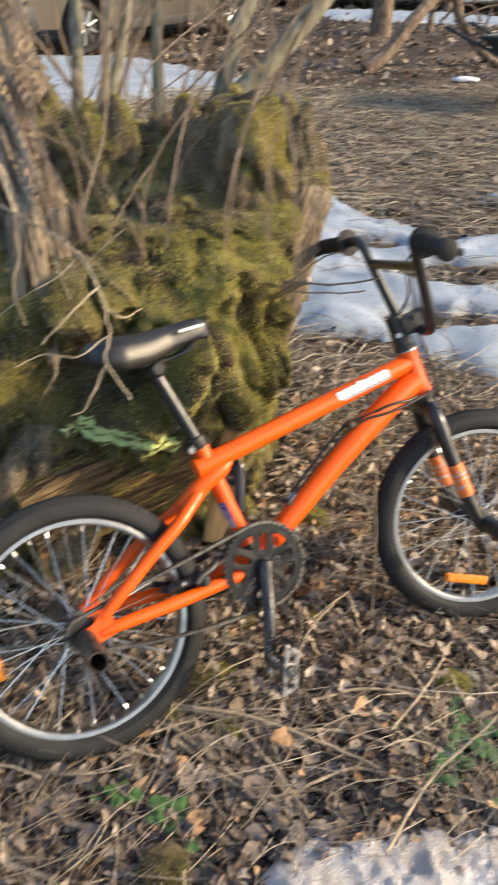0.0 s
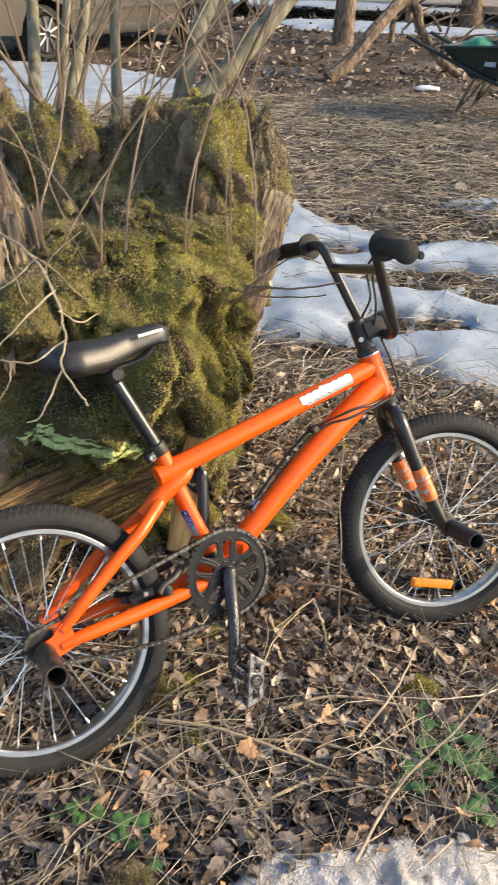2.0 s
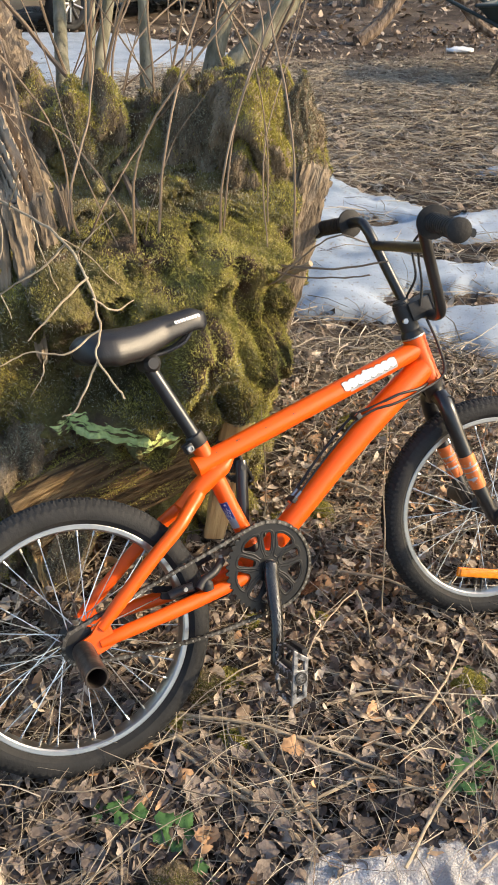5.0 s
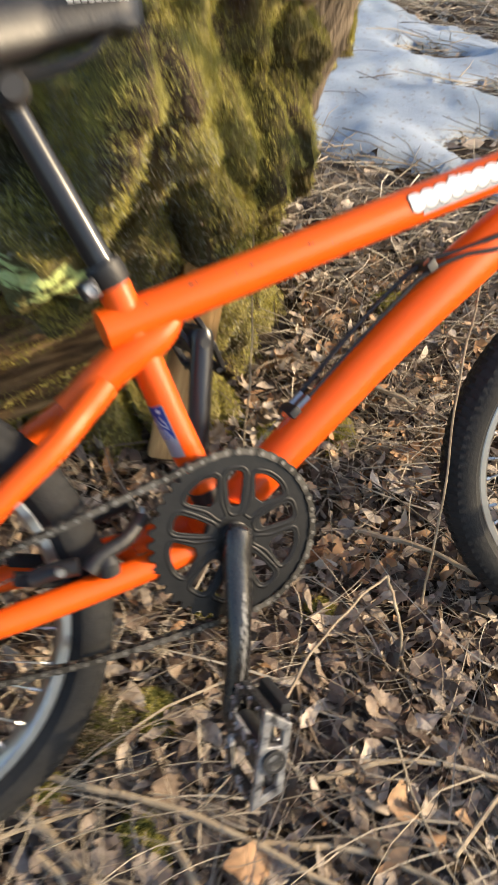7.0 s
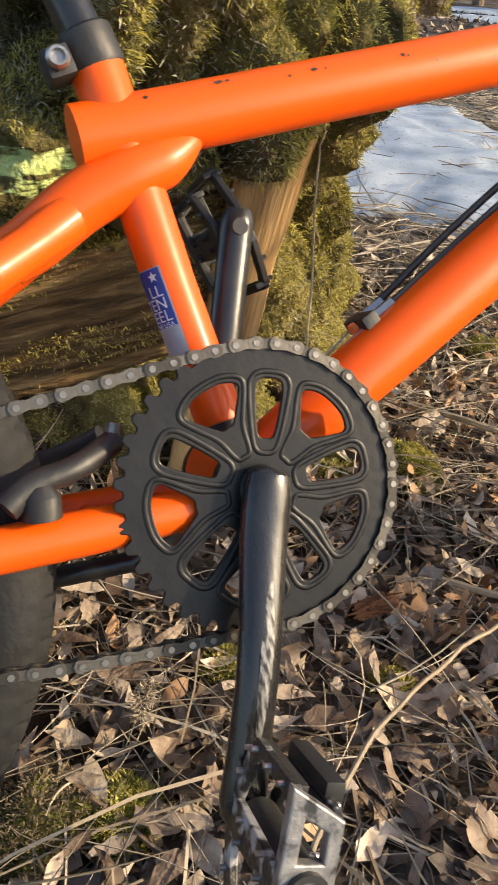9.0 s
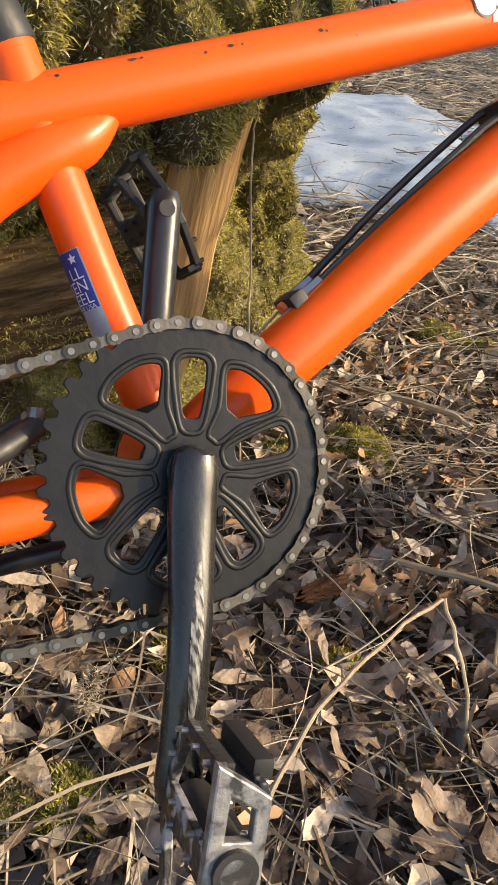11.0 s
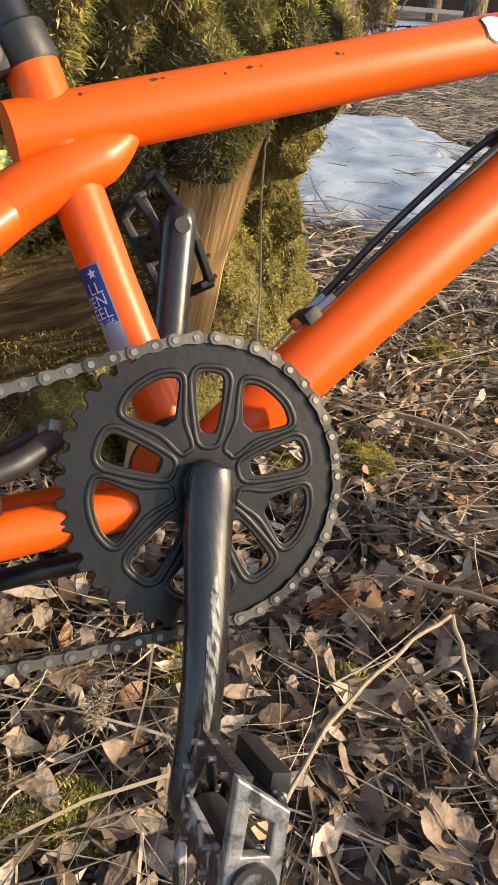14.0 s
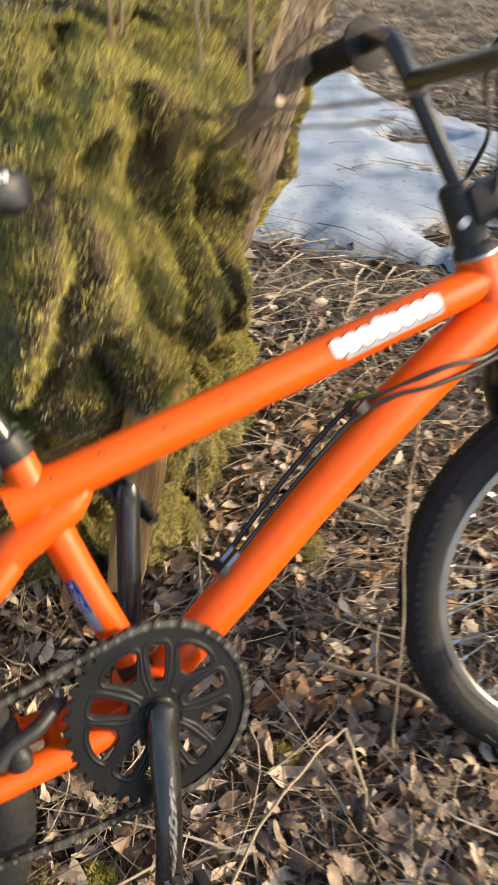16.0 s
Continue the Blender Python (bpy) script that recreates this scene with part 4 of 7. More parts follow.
part("bolt", G().lathe([(0.0, 0), (0.0065, 0), (0.0068, 0.004), (0.0055, 0.006), (0.0038, 0.006), (0.0034, 0.003), (0.0, 0.003)], 20, Matrix.Translation(TOPST + DIRP * 0.010 + Vector((-0.023, -0.016, -0.006))) @ Matrix.Rotation(radians(90), 4, "X")), STEEL, clamp, "bright socket bolt")


def make_saddle():
    n, m = 30, 22
    v, f = [], []
    for i in range(n):
        t = i / (n - 1)
        x = lerp(0.114, 0.366, t)
        half = table(t, [0, 0.04, 0.12, 0.25, 0.45, 0.65, 0.85, 0.95, 1.0], [0.012, 0.045, 0.066, 0.068, 0.050, 0.030, 0.0225, 0.0185, 0.008])
        top = table(t, [0, 0.06, 0.2, 0.45, 0.7, 0.9, 1.0], [0.494, 0.507, 0.511, 0.507, 0.513, 0.517, 0.505])
        deep = table(t, [0, 0.06, 0.25, 0.5, 0.75, 0.95, 1.0], [0.012, 0.045, 0.064, 0.054, 0.040, 0.034, 0.014])
        for j in range(m):
            a = 2 * math.pi * j / m
            c, s = math.cos(a), math.sin(a)
            y = half * (abs(c) ** 0.75) * (1 if c > 0 else -1)
            z = top - deep * 0.5 + deep * 0.5 * (abs(s) ** 0.8) * (1 if s > 0 else -1) - 0.004 * abs(c) ** 2 - (0.010 * abs(c) if s < 0.2 else 0)
            v.append(B(x, y, z))
    for i in range(n - 1):
        for j in range(m):
            f.append((i * m + j, (i + 1) * m + j, (i + 1) * m + (j + 1) % m, i * m + (j + 1) % m))
    f += [tuple(range(m)), tuple((n - 1) * m + j for j in reversed(range(m)))]
    g = G()
    return g.add(v, f)


saddle = part("saddle", make_saddle(), VINYL, bike, "padded black vinyl saddle", 60)
for y in (-0.02, 0.02):
    part("rail", G().tube(arc([B(0.335, y * 0.3, 0.478), B(0.30, y, 0.455), B(0.22, y, 0.447), B(0.15, y * 1.3, 0.462)], 4), 0.0036, 8), SATIN, saddle)
part("saddle_clamp", G().tube([B(0.2420, -0.032, 0.436), B(0.2420, -0.024, 0.436), B(0.2420, 0.024, 0.436), B(0.2420, 0.032, 0.436)], [0.010, 0.016, 0.016, 0.010], 16), SATIN, saddle)
for k in range(9):
    part("saddle_mark", G().box((0.0050, 0.0008, 0.006), Matrix.Translation(B(0.296 + 0.0062 * k, -0.0385 + 0.00165 * k, 0.4965 + 0.0005 * k)) @ Matrix.Rotation(radians(14), 4, "Z") @ Matrix.Rotation(radians(-20), 4, "X"), 0.0003), WHITE, saddle, "small pale printed mark")

# rear brake
brake = part("rear_brake", G().tube(arc([B(0.222, -0.050, 0.026), B(0.236, -0.046, 0.036), B(0.262, -0.040, 0.043), B(0.286, -0.024, 0.054)], 4), [0.008] * 6 + [0.0075] * 7, 12)
             .tube(arc([B(0.222, 0.050, 0.026), B(0.236, 0.046, 0.036), B(0.262, 0.040, 0.043), B(0.286, 0.024, 0.054)], 4), 0.0075, 12)
             .tube([B(0.2405, -0.046, 0.018), B(0.2405, -0.047, 0.030), B(0.2405, -0.047, 0.036)], [0.011, 0.011, 0.007], 16)
             .tube(arc([B(0.215, -0.044, 0.032), B(0.188, -0.036, 0.030), B(0.172, -0.032, 0.026)], 4), 0.0085, 12), SATIN, bike, "black rear rim brake arms")
part("bolt", G().tube([B(0.197, -0.050, 0.035), B(0.197, -0.056, 0.035)], 0.0042, 12), STEEL, brake, "bright brake bolt")
part("bolt", G().tube([B(0.2405, -0.047, 0.036), B(0.2405, -0.047, 0.039)], 0.0045, 12), STEEL, brake)
part("barrel", G().tube([B(0.284, -0.026, 0.052), B(0.287, -0.024, 0.064)], 0.0048, 10), STEEL, brake)
part("brake_pad", G().box((0.05, 0.010, 0.012), Matrix.Translation(B(0.182, -0.024, 0.02)) @ Matrix.Rotation(radians(20), 4, "Y"), 0.002), RUBBER, brake)
part("brake_pad", G().box((0.05, 0.010, 0.012), Matrix.Translation(B(0.182, 0.024, 0.02)) @ Matrix.Rotation(radians(20), 4, "Y"), 0.002), RUBBER, brake)
part("kickstand", G().tube([B(0.335, 0.034, -0.015), B(0.30, 0.040, -0.034), B(0.10, 0.072, -0.052), B(0.07, 0.078, -0.056)], [0.010, 0.0075, 0.007, 0.006], 12), BLACK, bike, "folded black kickstand")


# decals
def wrap(axis_a, axis_b, radius, face, pts2, faces):
    """Lays flat shapes round a tube: u along its length in metres from axis_a, w round it from the side named by face."""
    d = (axis_b - axis_a).normalized()
    n0 = (face - d * face.dot(d)).normalized()
    t0 = d.cross(n0)
    return [axis_a + d * u + radius * (math.cos(w / radius) * n0 + math.sin(w / radius) * t0) for u, w in pts2], faces


def strip(u0, u1, w0, w1, nu=2, nw=8):
    pts = [(lerp(u0, u1, i / nu), lerp(w0, w1, j / nw)) for i in range(nu + 1) for j in range(nw + 1)]
    f = [(i * (nw + 1) + j, (i + 1) * (nw + 1) + j, (i + 1) * (nw + 1) + j + 1, i * (nw + 1) + j + 1) for i in range(nu) for j in range(nw)]
    return pts, f


TT_A, TT_B = B(0.500, 0, 0.2745), B(0.815, 0, 0.338)
RIGHT = Vector((0, -1, 0.25))


def tt_piece(name, u0, u1, w0, w1, lift, m, label=""):
    p, f = strip(u0, u1, w0, w1, 2, 8)
    return part(name, G().add(*wrap(TT_A, TT_B, 0.0201 + lift, RIGHT, p, f)), m, frame_ob, label)


tt_piece("logo_backing", 0.130, 0.252, 0.002, 0.0150, 0.0004, GREYV, "pale grey backing edge of the frame sticker")


def logo_band(name, grow, lift, m, label):
    """A band whose two long edges are scalloped like a row of round lobes."""
    pts, f = [], []
    n = 112
    for i in range(n + 1):
        u = lerp(0.117 - grow, 0.251 + grow, i / n)
        bump_ = abs(math.sin(math.pi * (u - 0.117) / 0.01675)) ** 0.55
        top = 0.0040 + 0.0058 * bump_ + grow
        low = -0.0062 - 0.0046 * abs(math.sin(math.pi * (u - 0.117) / 0.01675 + 0.35)) ** 0.55 - (0.0035 if 0.172 < u < 0.186 else 0) - grow
        for j in range(9):
            pts.append((u, lerp(low, top, j / 8)))
    for i in range(n):
        for j in range(8):
            a = i * 9 + j
            f.append((a, a + 9, a + 10, a + 1))
    return part(name, G().add(*wrap(TT_A, TT_B, 0.0201 + lift, RIGHT, pts, f)), m, frame_ob, label)


logo_band("logo_outline", 0.0013, 0.0006, SATIN, "thin dark outline of the frame logo")
logo_band("logo_shape", 0.0, 0.0009, WHITE, "white scalloped logo shape")
tt = [(-0.178, -0.1745, -0.0075, -0.006), (-0.133, -0.1265, -0.0090, -0.0073), (-0.1255, -0.1225, -0.0085, -0.0076), (-0.086, -0.0835, -0.0030, -0.0018), (0.019, 0.0215, 0.0050, 0.0064), (-0.070, -0.0645, -0.0045, -0.003), (-0.0605, -0.0585, -0.0035, -0.0028), (-0.006, -0.002, -0.003, -0.0012), (-0.001, 0.0008, -0.0015, -0.0003)]
for u0, u1, w0, w1 in tt:
    p2, f2 = [(u0, w0), (lerp(u0, u1, 0.6), w0 - 0.001), (u1, lerp(w0, w1, 0.4)), (lerp(u0, u1, 0.7), w1), (lerp(u0, u1, 0.3), w1 * 0.9)], [(0, 1, 2, 3, 4)]
    part("paint_chip", G().add(*wrap(TT_A, TT_B, 0.0202, RIGHT, p2, f2)), PEGM, frame_ob, "chip in the paint")

ST_A, ST_B = B(0.3335, 0, 0.145) + (B(0.3025, 0, 0.267) - B(0.3335, 0, 0.145)).normalized() * 0.016, B(0.366, 0, 0.03)
FACE = Vector((-0.935, -0.35, 0))


def st_piece(name, u0, u1, w0, w1, lift, m, label=""):
    p, f = strip(u0, u1, w0, w1, 6, 8)
    return part(name, G().add(*wrap(ST_A, ST_B, 0.0158 + lift, FACE, p, f)), m, frame_ob, label)


ST_D = (ST_B - ST_A).normalized()
part("shell_band", G().tube([ST_A + ST_D * 0.106, ST_A + ST_D * 0.126], 0.0172, 24), SATIN, frame_ob, "black band at the foot of the seat tube")
badge = st_piece("frame_sticker", 0.0040, 0.061, -0.0125, 0.0125, 0.0004, GREYV, "blue and silver frame sticker")
st_piece("sticker_field", 0.0046, 0.0405, -0.0117, 0.0118, 0.0007, BLUE)


def st_text(word, u, w, size):
    cu = bpy.data.curves.new("sticker_text", "FONT")
    cu.body, cu.size, cu.align_x = word, size, "RIGHT"
    ob = new("sticker_text", cu)
    me = bpy.data.meshes.new_from_object(ob.evaluated_get(bpy.context.evaluated_depsgraph_get()))
    bpy.data.objects.remove(ob)
    pts = [(u - v.co.y, w - v.co.x * 1.05) for v in me.vertices]
    fs = [tuple(p.vertices) for p in me.polygons]
    part("sticker_text", G().add(*wrap(ST_A, ST_B, 0.0158 + 0.0011, FACE, pts, fs)), WHITE, frame_ob)


st_text("LL", 0.0215, -0.0100, 0.0102)
st_text("TEN", 0.0292, -0.0102, 0.0100)
st_text("EEL", 0.0368, -0.0104, 0.0100)
st_text("THE USA", 0.0405, -0.0104, 0.0042)
star = []
for k in range(10):
    a, rr = math.pi * k / 5, 0.0034 if k % 2 == 0 else 0.0015
    star.append((0.0095 + rr * math.cos(a + math.pi), -0.0065 + rr * math.sin(a)))
part("sticker_star", G().add(*wrap(ST_A, ST_B, 0.0158 + 0.0011, FACE, star, [tuple(range(10))])), WHITE, frame_ob)

# ---- the stump ----
SC = Vector((-0.28, 2.0))
SZ = [0.0, 0.10, 0.20, 0.33, 0.385, 0.46, 0.58, 0.66, 0.71, 0.75, 0.78, 0.82, 0.86, 0.90]
S_FRONT = [0.44, 0.36, 0.34, 0.41, 0.55, 0.58, 0.57, 0.54, 0.45, 0.28, 0.14, 0.07, 0.03, 0.02]
S_RIGHT = [0.38, 0.36, 0.35, 0.36, 0.385, 0.385, 0.375, 0.38, 0.39, 0.40, 0.41, 0.41, 0.39, 0.30]
S_LEFT = [0.75, 0.70, 0.66, 0.66, 0.66, 0.62, 0.52, 0.42, 0.34, 0.28, 0.24, 0.20, 0.16, 0.10]
S_BACK = [0.45, 0.42, 0.40, 0.40, 0.40, 0.40, 0.40, 0.40, 0.40, 0.40, 0.38, 0.34, 0.28, 0.15]


def paint_at(x, y, z):
    """How deep a point lies within the sprayed patch."""
    return min((x + 0.405) * 12, (-0.105 - x) * 12, 0.5) - max(0.0, abs(z - (0.392 - 0.10 * (x + 0.26) - 0.9 * (x + 0.27) ** 2)) - 0.014) * 48 if y < 1.8 else -2


HZ = [0.0, 0.20, 0.29, 0.32, 0.36, 0.40, 0.44, 0.47, 0.50, 0.54, 0.58, 0.66, 0.71, 0.75, 0.78, 0.82, 0.90]
H_FRONT = [0.44, 0.42, 0.43, 0.56, 0.575, 0.54, 0.49, 0.445, 0.43, 0.46, 0.50, 0.52, 0.45, 0.28, 0.14, 0.07, 0.02]


def stump_point(a, z):
    """The stump's skin at an angle (0 to the right, -90 degrees to the front) and a height."""
    c, s = math.cos(a), math.sin(a)
    rx = table(z, SZ, S_RIGHT if c > 0 else S_LEFT)
    ry = table(z, SZ, S_BACK if s > 0 else S_FRONT)
    e = 3.6 if z > 0.34 else 2.7
    r = (abs(c / rx) ** e + abs(s / ry) ** e) ** (-1 / e)
    x, y = SC.x + r * c, SC.y + r * s
    if s < 0:
        w = smooth(-0.10, -0.20, x) * smooth(-0.55, -0.42, x)
        ry = lerp(ry, table(z, HZ, H_FRONT), w)
        r = (abs(c / rx) ** e + abs(s / ry) ** e) ** (-1 / e)
        x, y = SC.x + r * c, SC.y + r * s
        r += 0.045 * math.exp(-((x + 0.02) / 0.10) ** 2 - ((z - 0.53) / 0.08) ** 2)
    d = 0.075 * fbm(x * 4.6, y * 4.6, z * 4.0, 2) + 0.045 * fbm(x * 13 + 5, y * 13, z * 11, 2) + 0.018 * fbm(x * 34, y * 34, z * 24, 2) + 0.006 * fbm(x * 95, y * 95, z * 40, 2)
    crack = abs(noise.noise((x * 8, y * 8, z * 2.2 + 9)))
    d -= lerp(0.05, 0.10, smooth(0.62, 0.74, z)) * smooth(0.09, 0.0, crack)
    d *= 1 - 0.5 * smooth(-0.1, 0.3, paint_at(x, y, z))
    d *= smooth(0.0, 0.08, 0.93 - z) if z > 0.84 else 1
    return Vector((SC.x + (r + d) * c, SC.y + (r + d) * s, z + 0.03 * fbm(x * 7, y * 7, z * 7 + 3, 2) * smooth(0.05, 0.2, z)))


def make_stump():
    na, nz = 440, 190
    v, f = [], []
    for k in range(nz + 1):
        z = -0.06 + 0.96 * k / nz
        for i in range(na):
            v.append(stump_point(2 * math.pi * i / na, z))
    for k in range(nz):
        for i in range(na):
            a, b = k * na + i, k * na + (i + 1) % na
            f.append((a, b, b + na, a + na))
    top = len(v)
    v.append(Vector((SC.x, SC.y, 0.88)))
    f += [(nz * na + i, nz * na + (i + 1) % na, top) for i in range(na)]
    return G().add(v, f)


stump = thing("tree_stump", Matrix.Identity(4), "old rotten tree stump thickly grown with yellow-green moss", "stump")
core = part("stump_body", make_stump(), STUMPM, stump, "dark rotten wood under moss", 0)


def cover(me_v, me_f, mask, count, seed, size, width, stand=0.5):
    """Small upright blades over the faces of a form, where mask(point, normal) lets them grow."""
    rng = np.random.default_rng(seed)
    V, Q = np.array([tuple(p) for p in me_v]), np.array([q for q in me_f if len(q) == 4])
    P = V[Q]
    N = np.cross(P[:, 2] - P[:, 0], P[:, 3] - P[:, 1])
    area = np.linalg.norm(N, axis=1) + 1e-12
    N = N / area[:, None]
    C = P.mean(axis=1)
    w = area * np.array([max(0.0, mask(c, n)) for c, n in zip(C, N)])
    pick = rng.choice(len(Q), count, p=w / w.sum())
    a, b = rng.random(count)[:, None], rng.random(count)[:, None]
    base = (P[pick, 0] * (1 - a) + P[pick, 1] * a) * (1 - b) + (P[pick, 3] * (1 - a) + P[pick, 2] * a) * b
    n = N[pick]
    d = n * stand + rng.normal(0, 0.42, (count, 3)) + np.array([0, 0, 0.25])
    d /= np.linalg.norm(d, axis=1)[:, None]
    side = np.cross(d, rng.normal(0, 1, (count, 3)))
    side /= np.linalg.norm(side, axis=1)[:, None]
    L = (size * (0.5 + rng.random(count)))[:, None]
    W = width * L
    bend = rng.normal(0, 0.3, (count, 3)) * L - np.array([0, 0, 0.22]) * L
    v = np.stack([base, base + d * L * 0.55 + side * W, base + d * L + bend * 0.6, base + d * L * 0.55 - side * W], axis=1).reshape(-1, 3)
    k = np.arange(count) * 4
    f = np.stack([k, k + 1, k + 2, k + 3], 1).tolist()
    return v.tolist(), f


SV, SF = [v.co.copy() for v in core.data.vertices], [tuple(p.vertices) for p in core.data.polygons]


mark = core.data.attributes.new("paint", "FLOAT", "POINT")
mark.data.foreach_set("value", [max(-2.0, paint_at(*p)) for p in SV])


def patch(c, f, o):
    return noise.noise((c[0] * f, c[1] * f, c[2] * f + o))


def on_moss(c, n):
    """Golden living moss: on the lower lobe and on ledges; more on right-hand faces, to paint their sunlit tone."""
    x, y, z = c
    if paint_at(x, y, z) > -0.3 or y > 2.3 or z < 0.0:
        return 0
    # The n[0] term puts sunlight into the colour: golden towards the sun, brown away.
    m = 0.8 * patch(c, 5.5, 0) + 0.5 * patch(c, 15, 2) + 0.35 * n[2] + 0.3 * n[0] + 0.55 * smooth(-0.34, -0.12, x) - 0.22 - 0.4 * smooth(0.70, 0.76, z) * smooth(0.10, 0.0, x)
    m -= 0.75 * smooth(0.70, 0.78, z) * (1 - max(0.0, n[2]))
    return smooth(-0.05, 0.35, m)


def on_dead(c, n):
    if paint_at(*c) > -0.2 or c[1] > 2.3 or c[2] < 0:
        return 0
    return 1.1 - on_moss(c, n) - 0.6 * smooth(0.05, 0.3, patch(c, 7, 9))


def on_lichen(c, n):
    if paint_at(*c) > -0.2 or c[1] > 2.2:
        return 0
    return smooth(0.05, 0.35, patch(c, 4.5, 4) + 0.6 * smooth(-0.15, -0.42, c[0]) + 0.25 * (c[2] > 0.70) - 0.05)


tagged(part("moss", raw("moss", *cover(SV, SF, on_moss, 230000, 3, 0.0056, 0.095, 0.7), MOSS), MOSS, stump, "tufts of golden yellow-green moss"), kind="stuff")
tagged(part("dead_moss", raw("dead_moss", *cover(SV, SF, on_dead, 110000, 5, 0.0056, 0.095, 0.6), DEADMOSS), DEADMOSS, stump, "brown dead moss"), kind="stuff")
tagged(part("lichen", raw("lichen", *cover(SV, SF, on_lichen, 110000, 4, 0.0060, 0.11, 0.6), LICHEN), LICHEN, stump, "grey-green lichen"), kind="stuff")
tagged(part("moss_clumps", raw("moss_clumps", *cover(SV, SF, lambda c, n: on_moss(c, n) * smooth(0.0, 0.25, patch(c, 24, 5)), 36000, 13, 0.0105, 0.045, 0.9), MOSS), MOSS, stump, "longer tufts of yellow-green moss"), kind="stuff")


def lumpy(length, radius, n=56, k=70, ridge=0.10, twist=0.0, seed=0.0, flat=1.0, taper=(1, 1), fine=0.06, crack=0.16):
    """A weathered length of wood along z with ridges that follow its grain."""
    v, f = [], []
    for i in range(k + 1):
        t = i / k
        for j in range(n):
            a = 2 * math.pi * j / n
            b = a + twist * t
            r = radius * lerp(*taper, t) * (1 + ridge * fbm(math.cos(b) * 2.2 + seed, math.sin(b) * 2.2, t * length * 2.2, 3) * 1.6 + fine * fbm(math.cos(b) * 9 + seed, math.sin(b) * 9, t * length * 3.0, 2) + fine * 0.7 * fbm(math.cos(b) * 26 + seed, math.sin(b) * 26, t * length * 5.0, 2))
            r -= radius * crack * smooth(0.10, 0.0, abs(noise.noise((math.cos(b) * 4 + seed, math.sin(b) * 4, t * length * 1.6 + 4))))
            r *= 1 if 0 < i < k else 0.8
            v.append((r * math.cos(a), r * math.sin(a) * flat, t * length + (0.03 * noise.noise((math.cos(a) * 3, math.sin(a) * 3, seed)) if i in (0, k) else 0)))
    for i in range(k):
        for j in range(n):
            f.append((i * n + j, i * n + (j + 1) % n, (i + 1) * n + (j + 1) % n, (i + 1) * n + j))
    f += [tuple(reversed(range(n))), tuple(k * n + j for j in range(n))]
    return G().add(v, f)


def along(a, b, spin=0):
    a, b = Vector(a), Vector(b)
    return Matrix.Translation(a) @ (b - a).to_track_quat("Z", "Y").to_matrix().to_4x4() @ Matrix.Rotation(radians(spin), 4, "Z")


def chunk(x, y, z, h, r, seed, lean=(0, 0), moss=1.0):
    """A rounded, rotted remnant of the old trunk, mossy on top and, for a painted sunlit tone, on its right."""
    n, k = 72, 48
    v, f = [], []
    for i in range(k + 1):
        t = i / k
        for j in range(n):
            a = 2 * math.pi * j / n
            rr = r * (1.0 - max(0.0, (t - 0.72) / 0.28) ** 3.0) ** 0.5 if t < 1 else 0.0
            px, py, pz = x + lean[0] * t + rr * math.cos(a), y + lean[1] * t + rr * math.sin(a), z + h * t
            d = 1 + 0.55 * fbm(px * 7 + seed, py * 7, pz * 6, 2) + 0.26 * fbm(px * 26, py * 26 + seed, pz * 15, 3) - 0.45 * smooth(0.10, 0, abs(noise.noise((px * 11 + seed, py * 11, pz * 3))))
            v.append(Vector((x + lean[0] * t + rr * d * math.cos(a), y + lean[1] * t + rr * d * math.sin(a), pz + 0.10 * t * noise.noise((px * 16, py * 16, seed)))))
    for i in range(k):
        for j in range(n):
            f.append((i * n + j, i * n + (j + 1) % n, (i + 1) * n + (j + 1) % n, (i + 1) * n + j))
    ob = part("wood_chunk", G().add(v, f), ROTWOOD_W, stump, "rotted upright remnant of the trunk", 0)
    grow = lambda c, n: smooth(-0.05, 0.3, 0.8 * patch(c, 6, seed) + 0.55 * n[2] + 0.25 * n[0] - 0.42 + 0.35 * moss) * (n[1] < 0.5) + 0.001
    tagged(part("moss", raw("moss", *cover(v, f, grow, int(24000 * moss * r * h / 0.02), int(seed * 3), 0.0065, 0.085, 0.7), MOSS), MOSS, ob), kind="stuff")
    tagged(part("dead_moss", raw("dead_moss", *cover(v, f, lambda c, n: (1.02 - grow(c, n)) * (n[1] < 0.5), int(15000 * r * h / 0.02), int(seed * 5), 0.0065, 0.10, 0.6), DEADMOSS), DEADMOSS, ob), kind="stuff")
    tagged(part("lichen", raw("lichen", *cover(v, f, lambda c, n: smooth(-0.05, 0.3, patch(c, 9, seed + 3)) * (n[1] < 0.5) + 0.001, int(6000 * r * h / 0.02), int(seed * 7), 0.0065, 0.11, 0.6), LICHEN), LICHEN, ob), kind="stuff")


chunk(-0.45, 1.98, 0.60, 0.35, 0.070, 2.0, (-0.02, 0.03), 0.1)
chunk(-0.34, 1.93, 0.60, 0.36, 0.080, 3.0, (0.0, 0.05), 0.45)
chunk(-0.22, 2.08, 0.60, 0.32, 0.060, 4.0, (0.02, 0.05), 0.1)
chunk(-0.115, 1.93, 0.55, 0.42, 0.075, 5.0, (0.01, 0.05), 0.5)
chunk(-0.005, 1.89, 0.52, 0.45, 0.080, 6.0, (0.02, 0.05), 0.45)
chunk(0.085, 1.98, 0.50, 0.46, 0.082, 7.0, (0.03, 0.04), 0.6)
chunk(-0.02, 2.12, 0.60, 0.36, 0.10, 9.0, (0.0, 0.03), 0.4)
